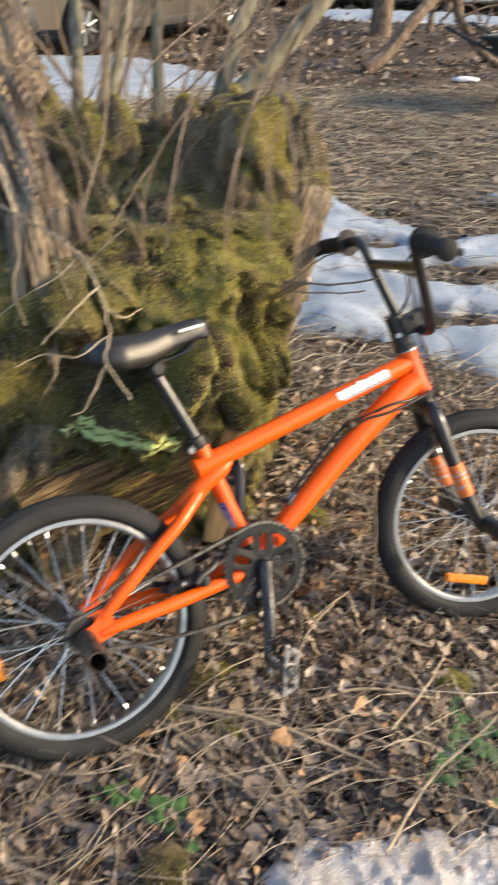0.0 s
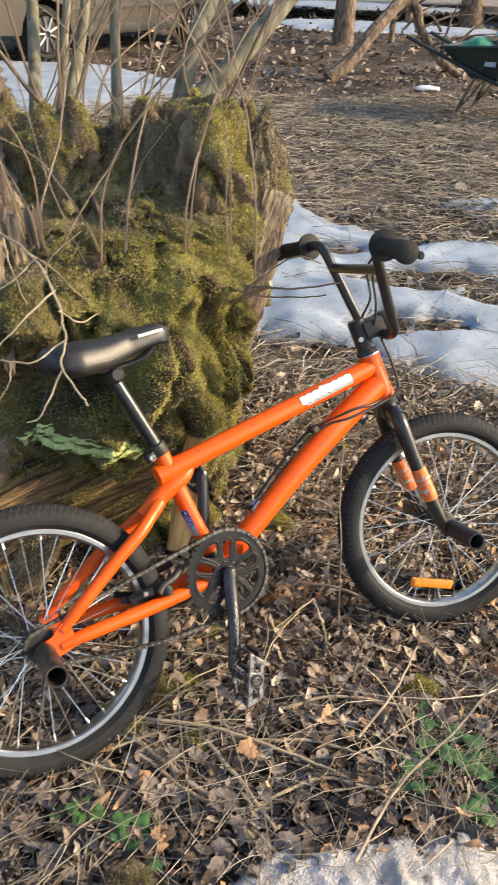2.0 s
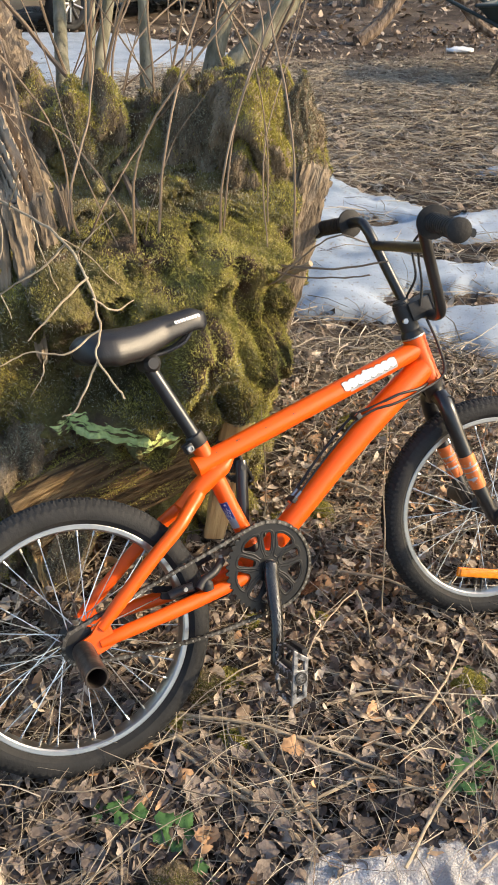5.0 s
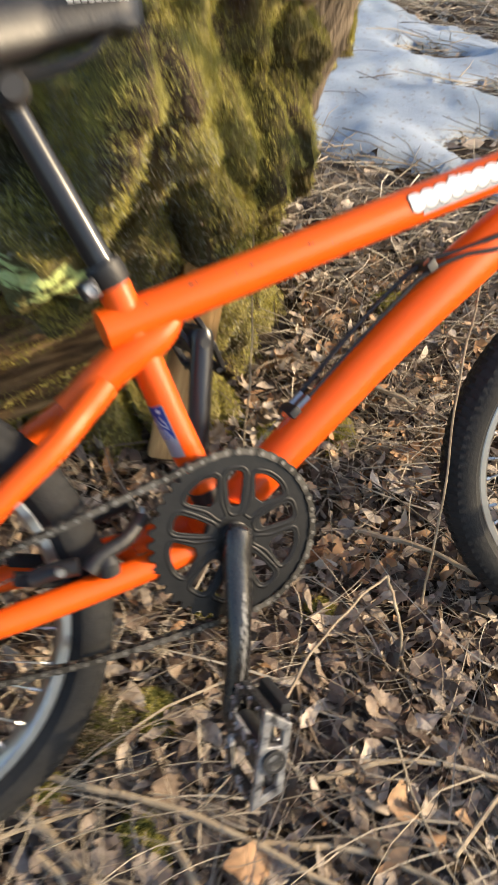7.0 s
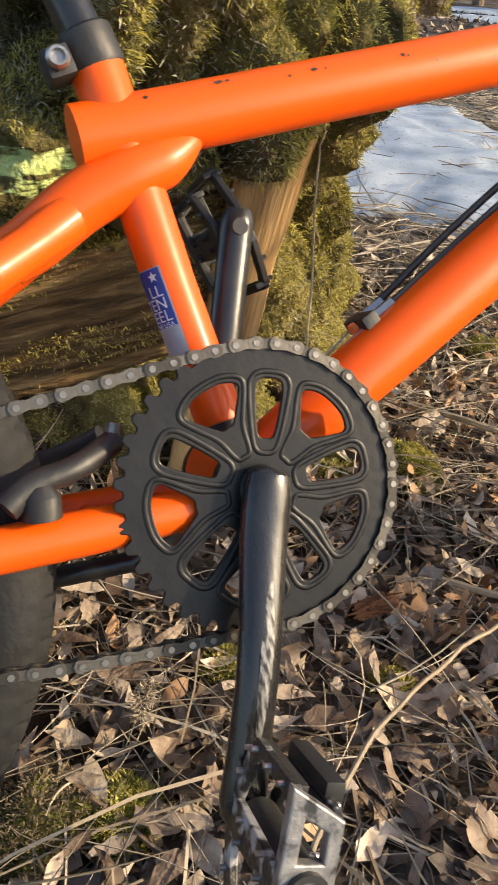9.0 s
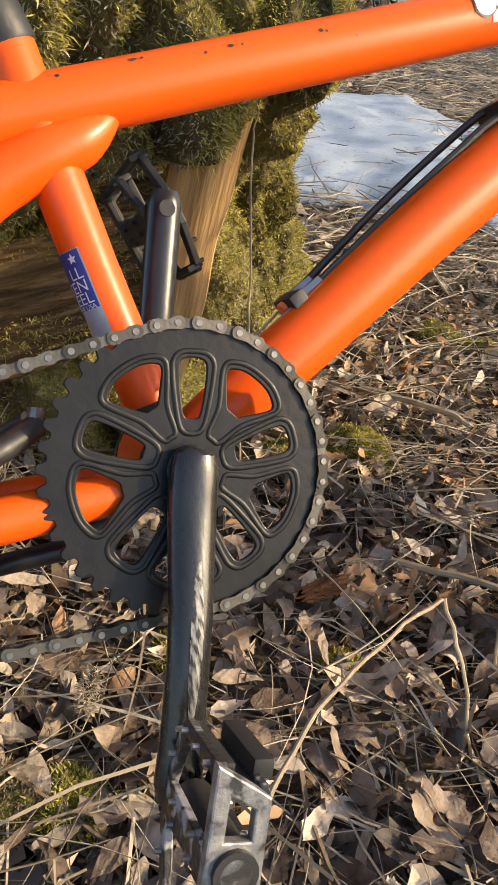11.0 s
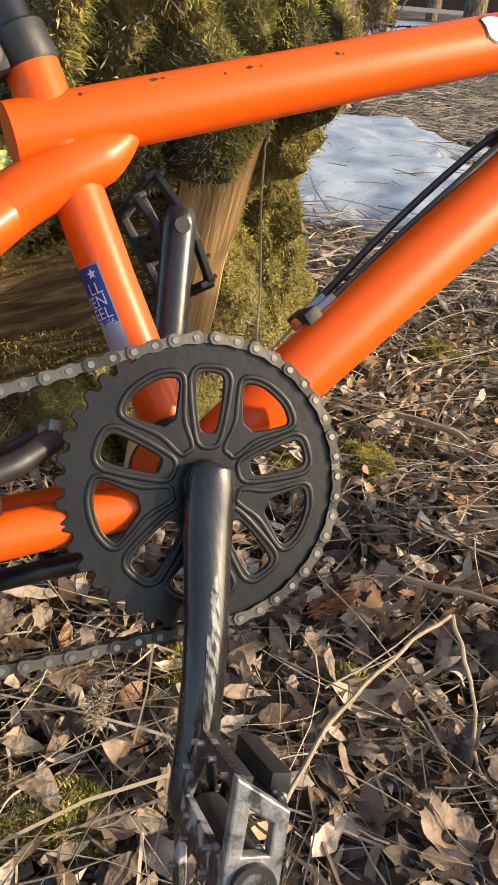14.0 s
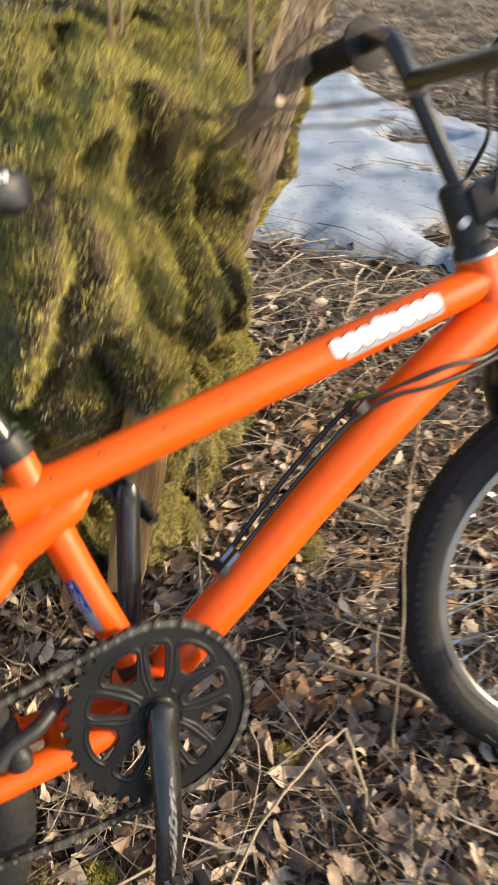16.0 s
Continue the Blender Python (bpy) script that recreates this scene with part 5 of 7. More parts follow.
part("bark_slab", lumpy(0.42, 0.052, 60, 80, 0.22, 0.5, 14.0, 0.55, (0.9, 1.1), 0.2), ROTWOOD_W, stump, "flaking grey-brown slab of bark").matrix_local = along((0.045, 1.66, 0.50), (0.155, 1.94, 0.80), 30)

chunk(-0.475, 1.475, -0.03, 0.40, 0.085, 31.0, (-0.01, 0.03), 0.4)
chunk(-0.60, 1.47, -0.03, 0.46, 0.10, 32.0, (-0.02, 0.03), 0.5)
chunk(-0.42, 1.44, -0.03, 0.26, 0.07, 33.0, (0, 0.02), 0.3)
log_m = along((-0.52, 1.456, 0.18), (-0.09, 1.69, 0.275))
log_ob = single("rotten_log", lumpy(0.50, 0.13, 180, 90, 0.15, 0.5, 2.0, 1.0, (1.0, 0.9), 0.05, 0.0), LOGWOOD_Z, "rotten brown log under the stump, splashed with green paint", "log", m=log_m)
log_mark = log_ob.data.attributes.new("paint", "FLOAT", "POINT")
log_mark.data.foreach_set("value", [max(-2.0, paint_at(*(log_m @ p.co)) if p.co.z > 0 else -2.0) for p in log_ob.data.vertices])
tagged(part("moss", raw("moss", *cover([v.co.copy() for v in log_ob.data.vertices], [tuple(q.vertices) for q in log_ob.data.polygons],
                                        lambda c, n: smooth(0.02, 0.3, noise.noise((c[0] * 22, c[1] * 22, c[2] * 5)) + 0.12) * (paint_at(*(log_m @ Vector(c))) < -0.3), 22000, 17, 0.0055, 0.10, 0.6), MOSS), MOSS, log_ob, "streaks of yellow-green moss"), kind="stuff")
trunk_ob = thing("broken_trunk", Matrix.Identity(4), "grey weathered broken trunk with twisted grain, leaning from the stump", "dead wood")
part("trunk", lumpy(1.10, 0.11, 180, 200, 0.30, 1.3, 5.0, 0.85, (0.50, 1.25), 0.24), ROTWOOD, trunk_ob).matrix_local = along((-0.405, 1.56, 0.60), (-0.765, 2.46, 1.20))
for sx, sy, ex, r, sd in ((-0.40, 1.60, -0.36, 0.022, 21.0), (-0.44, 1.55, -0.405, 0.026, 22.0), (-0.47, 1.55, -0.465, 0.020, 23.0), (-0.37, 1.66, -0.325, 0.016, 24.0)):
    part("root_strand", lumpy(0.30, r * 0.8, 28, 40, 0.3, 1.2, sd, 0.7, (1.2, 0.4), 0.2), ROTWOOD, trunk_ob).matrix_local = along((sx, sy + 0.05, 0.82), (ex, sy - 0.05, 0.56))
plank = G()
plank_v, plank_f = [], []
for i in range(31):
    t = i / 30
    for j in range(16):
        a = 2 * math.pi * j / 16
        w = lerp(0.026, 0.036, t) * (1 + 0.10 * noise.noise((t * 3, math.cos(a) * 2, 3)))
        plank_v.append((w * math.copysign(abs(math.cos(a)) ** 0.6, math.cos(a)) + 0.006 * noise.noise((t * 5, 1, 1)), 0.012 * math.copysign(abs(math.sin(a)) ** 0.6, math.sin(a)) + 0.004 * noise.noise((math.cos(a) * 5, t * 2, 8)), t * 0.395))
for i in range(30):
    for j in range(16):
        plank_f.append((i * 16 + j, i * 16 + (j + 1) % 16, (i + 1) * 16 + (j + 1) % 16, (i + 1) * 16 + j))
plank_f += [tuple(reversed(range(16))), tuple(30 * 16 + j for j in range(16))]
single("split_board", plank.add(plank_v, plank_f), TANWOOD, "pale split piece of wood standing against the stump", "wood", m=along((-0.070, 1.545, 0.02), (0.008, 1.585, 0.44), 75))
moss_log = lumpy(0.75, 0.10, 48, 50, 0.14, 0, 11.0)
single("mossy_log", moss_log, MOSSY, "moss-covered log lying behind the stump", "log", m=along((-1.25, 2.02, 0.36), (-0.53, 2.10, 0.42)))

# ---- shoots, twigs and litter ----
def stem(name, pts, r0, r1, m, label, category, n=9, steps=8):
    k = (len(pts) - 1) * steps + 1
    line = arc(pts, steps)
    line = [p + Vector((0.004 * noise.noise((i * 0.4, r0 * 900, 0)), 0.004 * noise.noise((i * 0.4, 5, r0 * 900)), 0)) for i, p in enumerate(line)]
    return single(name, G().tube(line, [lerp(r0, r1, i / (k - 1)) for i in range(k)], n), m, label, category)


SH = "shoots growing out of the stump"
for pts, r0, r1 in (
        ([(-0.46, 2.25, 0.72), (-0.47, 2.352, 0.889), (-0.503, 2.604, 1.10), (-0.52, 2.75, 1.5), (-0.55, 2.9, 2.6), (-0.6, 3.0, 3.6)], 0.022, 0.010),
        ([(-0.41, 2.3, 0.72), (-0.416, 2.401, 0.873), (-0.40, 2.55, 1.10), (-0.37, 2.65, 1.5), (-0.33, 2.8, 2.6)], 0.016, 0.007),
        ([(-0.40, 2.35, 0.74), (-0.395, 2.44, 0.884), (-0.36, 2.60, 1.10), (-0.31, 2.72, 1.5), (-0.22, 2.9, 2.8)], 0.022, 0.009),
        ([(-0.26, 2.4, 0.74), (-0.262, 2.47, 0.86), (-0.268, 2.60, 1.08), (-0.27, 2.70, 1.5), (-0.25, 2.8, 3.0)], 0.020, 0.009),
        ([(-0.11, 2.36, 0.76), (-0.086, 2.42, 0.884), (-0.03, 2.52, 1.08), (0.02, 2.58, 1.20), (0.12, 2.7, 1.6), (0.35, 2.9, 2.9)], 0.031, 0.013),
        ([(-0.16, 2.30, 0.76), (-0.076, 2.37, 0.886), (0.06, 2.44, 1.01), (0.20, 2.52, 1.15), (0.42, 2.63, 1.42), (0.8, 2.8, 2.0), (1.15, 3.0, 2.7)], 0.036, 0.014)):
    tagged(stem("shoot", pts, r0, r1, BARK, "upright grey-green young stem rising from the stump", "shoot", 12), group=SH)
stem("thin_shoot", [(-0.65, 2.25, 1.35), (-0.583, 2.18, 1.176), (-0.472, 2.146, 1.031), (-0.345, 2.03, 0.907), (-0.26, 1.87, 0.80), (-0.16, 1.62, 0.68)], 0.0045, 0.007, SHOOT, "long thin brown shoot leaning over the stump", "shoot", 7)
rnd = random.Random(7)
for k in range(27):
    a = rnd.uniform(-0.42, 0.12)
    low = k < 15
    b = Vector((a, rnd.uniform(1.62, 1.74) if low else rnd.uniform(1.95, 2.35), 0.70 if low else 0.93))
    h = rnd.uniform(0.25, 0.75)
    lean = rnd.uniform(-0.35, 0.45)
    bow = Vector((rnd.gauss(0, 0.022), 0, 0))
    pts = [b, b + Vector((lean * 0.15, rnd.uniform(-0.02, 0.08), h * 0.35)) + bow, b + Vector((lean * 0.5, rnd.uniform(0, 0.2), h * 0.7)) - bow * 0.4, b + Vector((lean * rnd.uniform(0.7, 1.3), rnd.uniform(0, 0.3), h))]
    r = rnd.uniform(0.0016, 0.0036)
    tagged(stem("thin_shoot", pts, r, r * 0.5, SHOOT, "thin brown shoot sprouting from the mossy stump", "shoot", 6, 6), group="thin shoots on the stump")
for k in range(18):
    b = Vector((rnd.uniform(-0.5, 0.1), rnd.uniform(2.2, 2.45), rnd.uniform(0.84, 0.95)))
    lean = Vector((rnd.uniform(-0.5, 0.9), rnd.uniform(-0.15, 0.3), rnd.uniform(0.25, 0.8)))
    r = rnd.uniform(0.0015, 0.005)
    tagged(stem("thin_shoot", [b, b + lean * 0.35 + Vector((0, 0, 0.04)), b + lean * 0.7 + Vector((0.02, 0, 0.03)), b + lean], r, r * 0.5, SHOOT, "thin bare twig sprouting from the top of the stump", "shoot", 6, 6), group="thin shoots on the stump")
for pts, r in (
        ([(-0.50, 1.608, 0.845), (-0.377, 1.482, 0.833), (-0.296, 1.362, 0.831), (-0.247, 1.263, 0.807), (-0.22, 1.176, 0.764), (-0.221, 1.142, 0.73), (-0.188, 1.109, 0.696), (-0.181, 1.101, 0.685)], 0.0026),
        ([(-0.22, 1.176, 0.764), (-0.267, 1.147, 0.737), (-0.322, 1.147, 0.739), (-0.369, 1.136, 0.722)], 0.0018),
        ([(-0.221, 1.142, 0.73), (-0.253, 1.102, 0.668), (-0.276, 1.094, 0.657)], 0.002),
        ([(-0.247, 1.266, 0.811), (-0.292, 1.209, 0.779), (-0.334, 1.183, 0.74)], 0.002),
        ([(-0.236, 1.22, 0.795), (-0.202, 1.228, 0.771), (-0.176, 1.264, 0.771)], 0.0018),
        ([(-0.377, 1.482, 0.833), (-0.36, 1.45, 0.78), (-0.345, 1.47, 0.70)], 0.002),
        ([(-0.296, 1.362, 0.831), (-0.33, 1.34, 0.80), (-0.40, 1.33, 0.76), (-0.47, 1.36, 0.70)], 0.002),
        ([(-0.43, 1.53, 0.84), (-0.40, 1.46, 0.88), (-0.36, 1.42, 0.95)], 0.0016),
        ([(-0.27, 1.31, 0.82), (-0.25, 1.29, 0.86), (-0.20, 1.30, 0.90)], 0.0014),
        ([(-0.323, 1.40, 0.832), (-0.28, 1.41, 0.80), (-0.22, 1.40, 0.74)], 0.0014),
        ([(-0.30, 1.147, 0.738), (-0.31, 1.14, 0.70), (-0.33, 1.13, 0.67)], 0.0012),
        ([(-0.47, 1.58, 0.843), (-0.44, 1.50, 0.80), (-0.45, 1.45, 0.72), (-0.43, 1.43, 0.66)], 0.0018)):
    tagged(stem("dry_twig", pts, r, r * 0.55, PALETWIG, "pale dry branching twig hanging before the saddle", "twig", 7), group="dry twig before the saddle")
for pts, r, m in (
        ([(-0.05, 1.70, 0.69), (-0.006, 1.654, 0.69), (0.091, 1.609, 0.692), (0.181, 1.549, 0.709), (0.283, 1.538, 0.728)], 0.0028, SHOOT),
        ([(0.0, 1.68, 0.68), (0.031, 1.629, 0.687), (0.114, 1.578, 0.681), (0.205, 1.539, 0.695), (0.248, 1.523, 0.706)], 0.0022, SHOOT),
        ([(0.03, 1.66, 0.62), (0.068, 1.609, 0.656), (0.114, 1.594, 0.707), (0.156, 1.558, 0.76), (0.192, 1.527, 0.785), (0.23, 1.51, 0.777)], 0.002, SHOOT),
        ([(0.02, 1.74, 0.58), (0.058, 1.69, 0.615), (0.106, 1.638, 0.664), (0.140, 1.60, 0.70)], 0.009, PALETWIG)):
    stem("twig", pts, r, r * 0.7, m, "thin bare twig reaching out from the stump", "twig", 8)


def inside_stump(x, y):
    return ((x + 0.28) / 0.42) ** 2 + ((y - 2.0) / 0.36) ** 2 < 1


def scatter(n, x0, x1, y0, y1, rng, keep=None):
    pts = []
    while len(pts) < n:
        x, y = rng.uniform(x0, x1), rng.uniform(y0, y1)
        if keep and not keep(x, y):
            continue
        pts.append((x, y, gz(x, y)))
    return np.array(pts)


def leaves(name, P, size, rng, m, label, lift=0.02, lobed=0.08, tilt=0.40, fine=6):
    """Fallen leaves: some oval, some lobed, each curled and tilted in its own way."""
    V, Fs = [], []
    for p in P:
        s = size * rng.choice((rng.uniform(0.4, 0.9), rng.uniform(0.7, 1.1), rng.uniform(0.9, 1.35)))
        yaw = rng.uniform(0, 2 * math.pi)
        rot = Euler((rng.gauss(0, tilt), rng.gauss(0, tilt), yaw)).to_matrix()
        curl, fold = rng.gauss(0, 1.1), rng.uniform(-0.3, 0.8)
        twist = rng.gauss(0, 0.5)
        k = len(V)
        z0 = p[2] + rng.uniform(0.004, lift)
        loc = []
        if rng.random() < lobed:
            n = 21 if fine > 3 else 9
            loc.append((0.0, 0.0))
            for j in range(n):
                a = 2 * math.pi * j / n
                r = (0.48 if j % 3 == 0 else 0.42) * (0.82 + 0.3 * rng.random()) * (1.15 - 0.2 * abs(math.sin(a)))
                loc.append((r * math.cos(a), r * math.sin(a) * 0.85))
            Fs += [(k, k + 1 + j, k + 1 + (j + 1) % n) for j in range(n)]
        else:
            w = rng.uniform(0.10, 0.25)
            wide = rng.uniform(0.32, 0.5)
            for i in range(fine + 1):
                t = i / fine
                q = t / wide * 0.5 if t < wide else 0.5 + (t - wide) / (1 - wide) * 0.5
                h = w * max(0.0, math.sin(math.pi * q)) ** (0.55 if t < wide else 0.85)
                loc += [(t - 0.5 + rng.uniform(-0.03, 0.03), -h * rng.uniform(0.70, 1.08) - 0.004), (t - 0.5, 0.0), (t - 0.5 + rng.uniform(-0.03, 0.03), h * rng.uniform(0.70, 1.08) + 0.004)]
            for i in range(fine):
                a = k + i * 3
                Fs += [(a, a + 1, a + 4, a + 3), (a + 1, a + 2, a + 5, a + 4)]
        for x, y in loc:
            z = curl * 0.6 * x * x + fold * abs(y) * 0.6 + twist * x * y * 2.5 + 0.09 * noise.noise((x * 4 + k, y * 5, 0)) + 0.05 * noise.noise((x * 11 + k, y * 9, 4))
            q = rot @ Vector((x * s, y * s, z * s))
            V.append((p[0] + q.x, p[1] + q.y, max(z0 + q.z, p[2] - 0.004)))
    return tagged(new(name, raw(name, V, Fs, m, True)), label, "leaf litter", kind="stuff")


def straws(name, P, length, radius, rng, m, label, rise=0.25, lift=0.02, heading=None, spread=3.2, droop=0.5, steps=4):
    """Dry stalks and grass blades, bent and lying over one another."""
    V, Fs = [], []
    for p in P:
        L, r = length * rng.uniform(0.4, 1.3), radius * rng.uniform(0.6, 1.5)
        a = rng.uniform(0, 2 * math.pi) if heading is None else heading + rng.gauss(0, spread)
        up = rng.gauss(0, rise)
        d = Vector((math.cos(a) * math.cos(up), math.sin(a) * math.cos(up), abs(math.sin(up)))).normalized()
        side = Vector((-d.y, d.x, 0)).normalized()
        bend = rng.gauss(0, 0.42)
        base = Vector((p[0], p[1], p[2] + rng.uniform(0.0, lift)))
        k = len(V)
        for i in range(steps + 1):
            t = i / steps
            q = base + d * (L * t) + side * (bend * L * t * t) - Vector((0, 0, droop * abs(d.z) * L * t * t))
            q.z = max(q.z, p[2] + 0.002)
            rr = r * (1 - 0.6 * t)
            for j in range(3):
                b = 2 * math.pi * j / 3
                V.append(tuple(q + side * (rr * math.cos(b)) + Vector((0, 0, rr * math.sin(b)))))
        for i in range(steps):
            for j in range(3):
                a0, b0 = k + i * 3 + j, k + i * 3 + (j + 1) % 3
                Fs.append((a0, b0, b0 + 3, a0 + 3))
    return tagged(new(name, raw(name, V, Fs, m)), label, "dry grass", kind="stuff")


rg = random.Random(11)
clear = lambda x, y: not inside_stump(x, y) and not blob(0.37, 0.485, 0.36, 0.27)(x, y) > 0
nosnow = lambda x, y: clear(x, y) and mid_field(x, y) < 0.02
# Grey-brown leaf kind, its tone lowered further to paint the foreground shade.
leaves("leaf_litter", scatter(3000, -0.7, 1.1, 0.50, 1.12, rg, clear), 0.043, rg, LEAFG, "grey-brown toothed dead leaves before the bicycle, darkened for shade", 0.030, 0.45, 0.35)
leaves("leaf_litter", scatter(7200, -0.6, 1.0, 1.02, 2.5, rg, clear), 0.038, rg, LEAF, "dense pale and brown dead leaves around the bicycle", 0.042, 0.12, 0.55)
leaves("leaf_litter", scatter(520, -0.6, 1.0, 0.6, 2.3, rg, clear), 0.045, rg, LEAF2, "sparse warm tan dead leaves among the litter", 0.036, 0.3, 0.5)
# Extra leaves whose warm tan paints the sunlit patch on this ground.
leaves("leaf_litter", scatter(1100, 0.05, 0.9, 1.32, 2.3, rg, clear), 0.030, rg, LEAF2, "curled leaves in a warm sunlit tint between the bicycle and the snow", 0.050, 0.15, 0.6)
leaves("leaf_crumbs", scatter(5200, -0.6, 1.0, 1.0, 2.5, rg, clear), 0.020, rg, LEAF, "small broken leaf pieces between the larger leaves", 0.03, 0.3, 0.6, 3)
# Crumbs in the same lowered tone, for the shade on the near ground.
leaves("leaf_crumbs", scatter(3600, -0.7, 1.1, 0.5, 1.1, rg, clear), 0.018, rg, LEAFG, "small leaf pieces darkened for shade between the larger leaves", 0.025, 0.3, 0.6, 3)
leaves("leaf_litter", scatter(3600, -1.6, 2.6, 0.1, 3.3, rg, nosnow), 0.055, rg, LEAF, "brown dead leaves on the woodland floor", 0.022)
leaves("leaf_litter", scatter(8000, -3, 6, 3.4, 11, rg, nosnow), 0.075, rg, LEAF, "brown dead leaves under the trees", 0.03, fine=3)
leaves("leaf_litter", scatter(7000, -12, 14, 10, 26, rg), 0.17, rg, LEAF, "brown dead leaves in the distance", 0.05, fine=3)
fade = lambda x, y: nosnow(x, y) and rg.random() > smooth(1.2, 7.0, math.hypot(x - 0.4, y - 1.2))
leaves("leaf_litter", scatter(8000, -6, 7, -5, 4.2, rg, fade), 0.06, rg, LEAFG, "brown dead leaves on the open woodland floor", 0.022, fine=3)
straws("dry_grass", scatter(2600, -3, 3.6, -1.5, 4.0, rg, fade), 0.15, 0.0012, rg, STRAW, "dry stalks on the open floor", 0.16, 0.03)
straws("dry_grass", scatter(1250, -0.6, 1.0, 0.7, 2.6, rg, clear), 0.13, 0.0012, rg, STRAW, "dry straw-coloured stalks lying over the leaves", 0.18, 0.04)
straws("fine_straw", scatter(600, -0.6, 0.9, 0.5, 1.15, rg, clear), 0.17, 0.0009, rg, STRAW, "dry grass stalks criss-crossing over the leaves", 0.14, 0.06)
straws("fine_straw", scatter(4200, -0.6, 1.0, 0.9, 2.6, rg, clear), 0.085, 0.0007, rg, STRAW, "fine dry grass bits woven through the leaves", 0.2, 0.045)
straws("long_straw", scatter(200, -0.6, 1.0, 0.5, 1.9, rg, clear), 0.28, 0.0013, rg, STRAW, "long pale dry grass stalks lying across the leaves", 0.1, 0.07)
straws("dry_grass", scatter(1500, 0.15, 1.3, 1.5, 2.6, rg, nosnow), 0.20, 0.0011, rg, STRAW, "tangled dry grass between the bicycle and the snow", 0.25, 0.05)
onsnow = lambda x, y: mid_field(x, y) > 0.12
straws("twig_on_snow", scatter(45, 0.0, 1.6, 2.5, 4.6, rg, onsnow) + np.array([0, 0, 0.045]), 0.11, 0.0016, rg, TWIG, "thin dark twigs lying on the snow", 0.1, 0.012)
straws("dead_twig_litter", scatter(620, -0.8, 1.2, 0.4, 2.6, rg, clear), 0.15, 0.0022, rg, TWIG, "small dead twigs among the leaves", 0.12, 0.03)
straws("dry_grass", scatter(26000, -2.5, 5.5, 2.4, 8.6, rg, nosnow), 0.20, 0.0023, rg, STRAW, "flattened dry grass behind the snow", 0.22, 0.06, 2.9, 1.5, steps=2)
straws("dry_grass", scatter(110, 0.38, 0.85, 0.72, 1.15, rg), 0.30, 0.0011, rg, STRAW, "upright dry grass stalks beside the snow", 1.0, 0.01, droop=0.15)
straws("dry_grass", scatter(120, -0.6, -0.1, 0.5, 0.9, rg), 0.14, 0.0011, rg, STRAW, "low dry grass tufts", 0.7, 0.01)
for pts, r, lab in (
        ([(0.110, 1.06, 0.02), (0.114, 1.098, 0.07), (0.158, 1.174, 0.105), (0.236, 1.263, 0.116)], 0.0022, "bent tan grass stalk standing among the leaves"),
        ([(0.236, 1.263, 0.116), (0.255, 1.23, 0.08), (0.275, 1.21, 0.0)], 0.002, "bent tan grass stalk standing among the leaves"),
        ([(0.31, 1.30, -0.03), (0.305, 1.34, 0.15), (0.298, 1.40, 0.32), (0.30, 1.45, 0.47)], 0.0018, "tall thin dry stalk behind the down tube"),
        ([(0.053, 1.485, 0.02), (0.052, 1.50, 0.245), (0.043, 1.54, 0.386), (0.046, 1.55, 0.42)], 0.0013, "thin pale stalk before the mossy stump"),
        ([(-0.12, 0.95, 0.02), (0.05, 0.84, 0.015), (0.22, 0.90, 0.012), (0.36, 0.86, 0.0)], 0.004, "dead branch lying across the leaves"),
        ([(-0.02, 1.02, 0.012), (0.05, 0.92, 0.02), (0.13, 0.80, 0.012)], 0.005, "pale dead branch lying on the leaves"),
        ([(0.10, 0.98, 0.015), (0.22, 0.98, 0.012), (0.34, 0.93, 0.01)], 0.004, "pale dead branch lying on the leaves"),
        ([(0.25, 0.72, 0.05), (0.34, 0.84, 0.06), (0.46, 0.93, 0.10), (0.56, 1.0, 0.16)], 0.003, "dry stalk leaning over the snow"),
        ([(-0.13, 0.985, 0.02), (-0.03, 0.90, 0.018), (0.06, 0.82, 0.012), (0.11, 0.765, 0.008)], 0.0055, "weathered grey stick lying on the leaves"),
        ([(-0.16, 1.03, 0.03), (0.02, 1.0, 0.03), (0.17, 0.945, 0.02), (0.27, 0.90, 0.012)], 0.0042, "weathered grey stick lying on the leaves"),
        ([(-0.30, 0.93, 0.02), (-0.19, 0.955, 0.025), (-0.08, 1.0, 0.02)], 0.0035, "weathered grey stick lying on the leaves"),
        ([(0.16, 1.05, 0.02), (0.27, 1.08, 0.02), (0.41, 1.06, 0.012)], 0.0035, "weathered grey stick lying on the leaves"),
        ([(0.30, 0.98, 0.02), (0.40, 1.10, 0.02), (0.47, 1.22, 0.012)], 0.003, "weathered grey stick lying on the leaves"),
        ([(0.22, 1.42, 0.02), (0.33, 1.38, 0.03), (0.47, 1.30, 0.012)], 0.004, "weathered grey stick lying on the leaves"),
        ([(-0.14, 1.16, 0.02), (-0.06, 1.12, 0.025), (0.02, 1.09, 0.012)], 0.003, "reddish dead twig among the leaves"),
        ([(0.20, 1.80, 0.02), (0.30, 1.72, 0.04), (0.34, 1.70, 0.03)], 0.005, "short pale stick on the leaves")):
    stem("dead_stalk", pts, r, r * 0.7, PALETWIG if "reddish" not in lab else SHOOT, lab, "stalk", 7)


rt = random.Random(23)
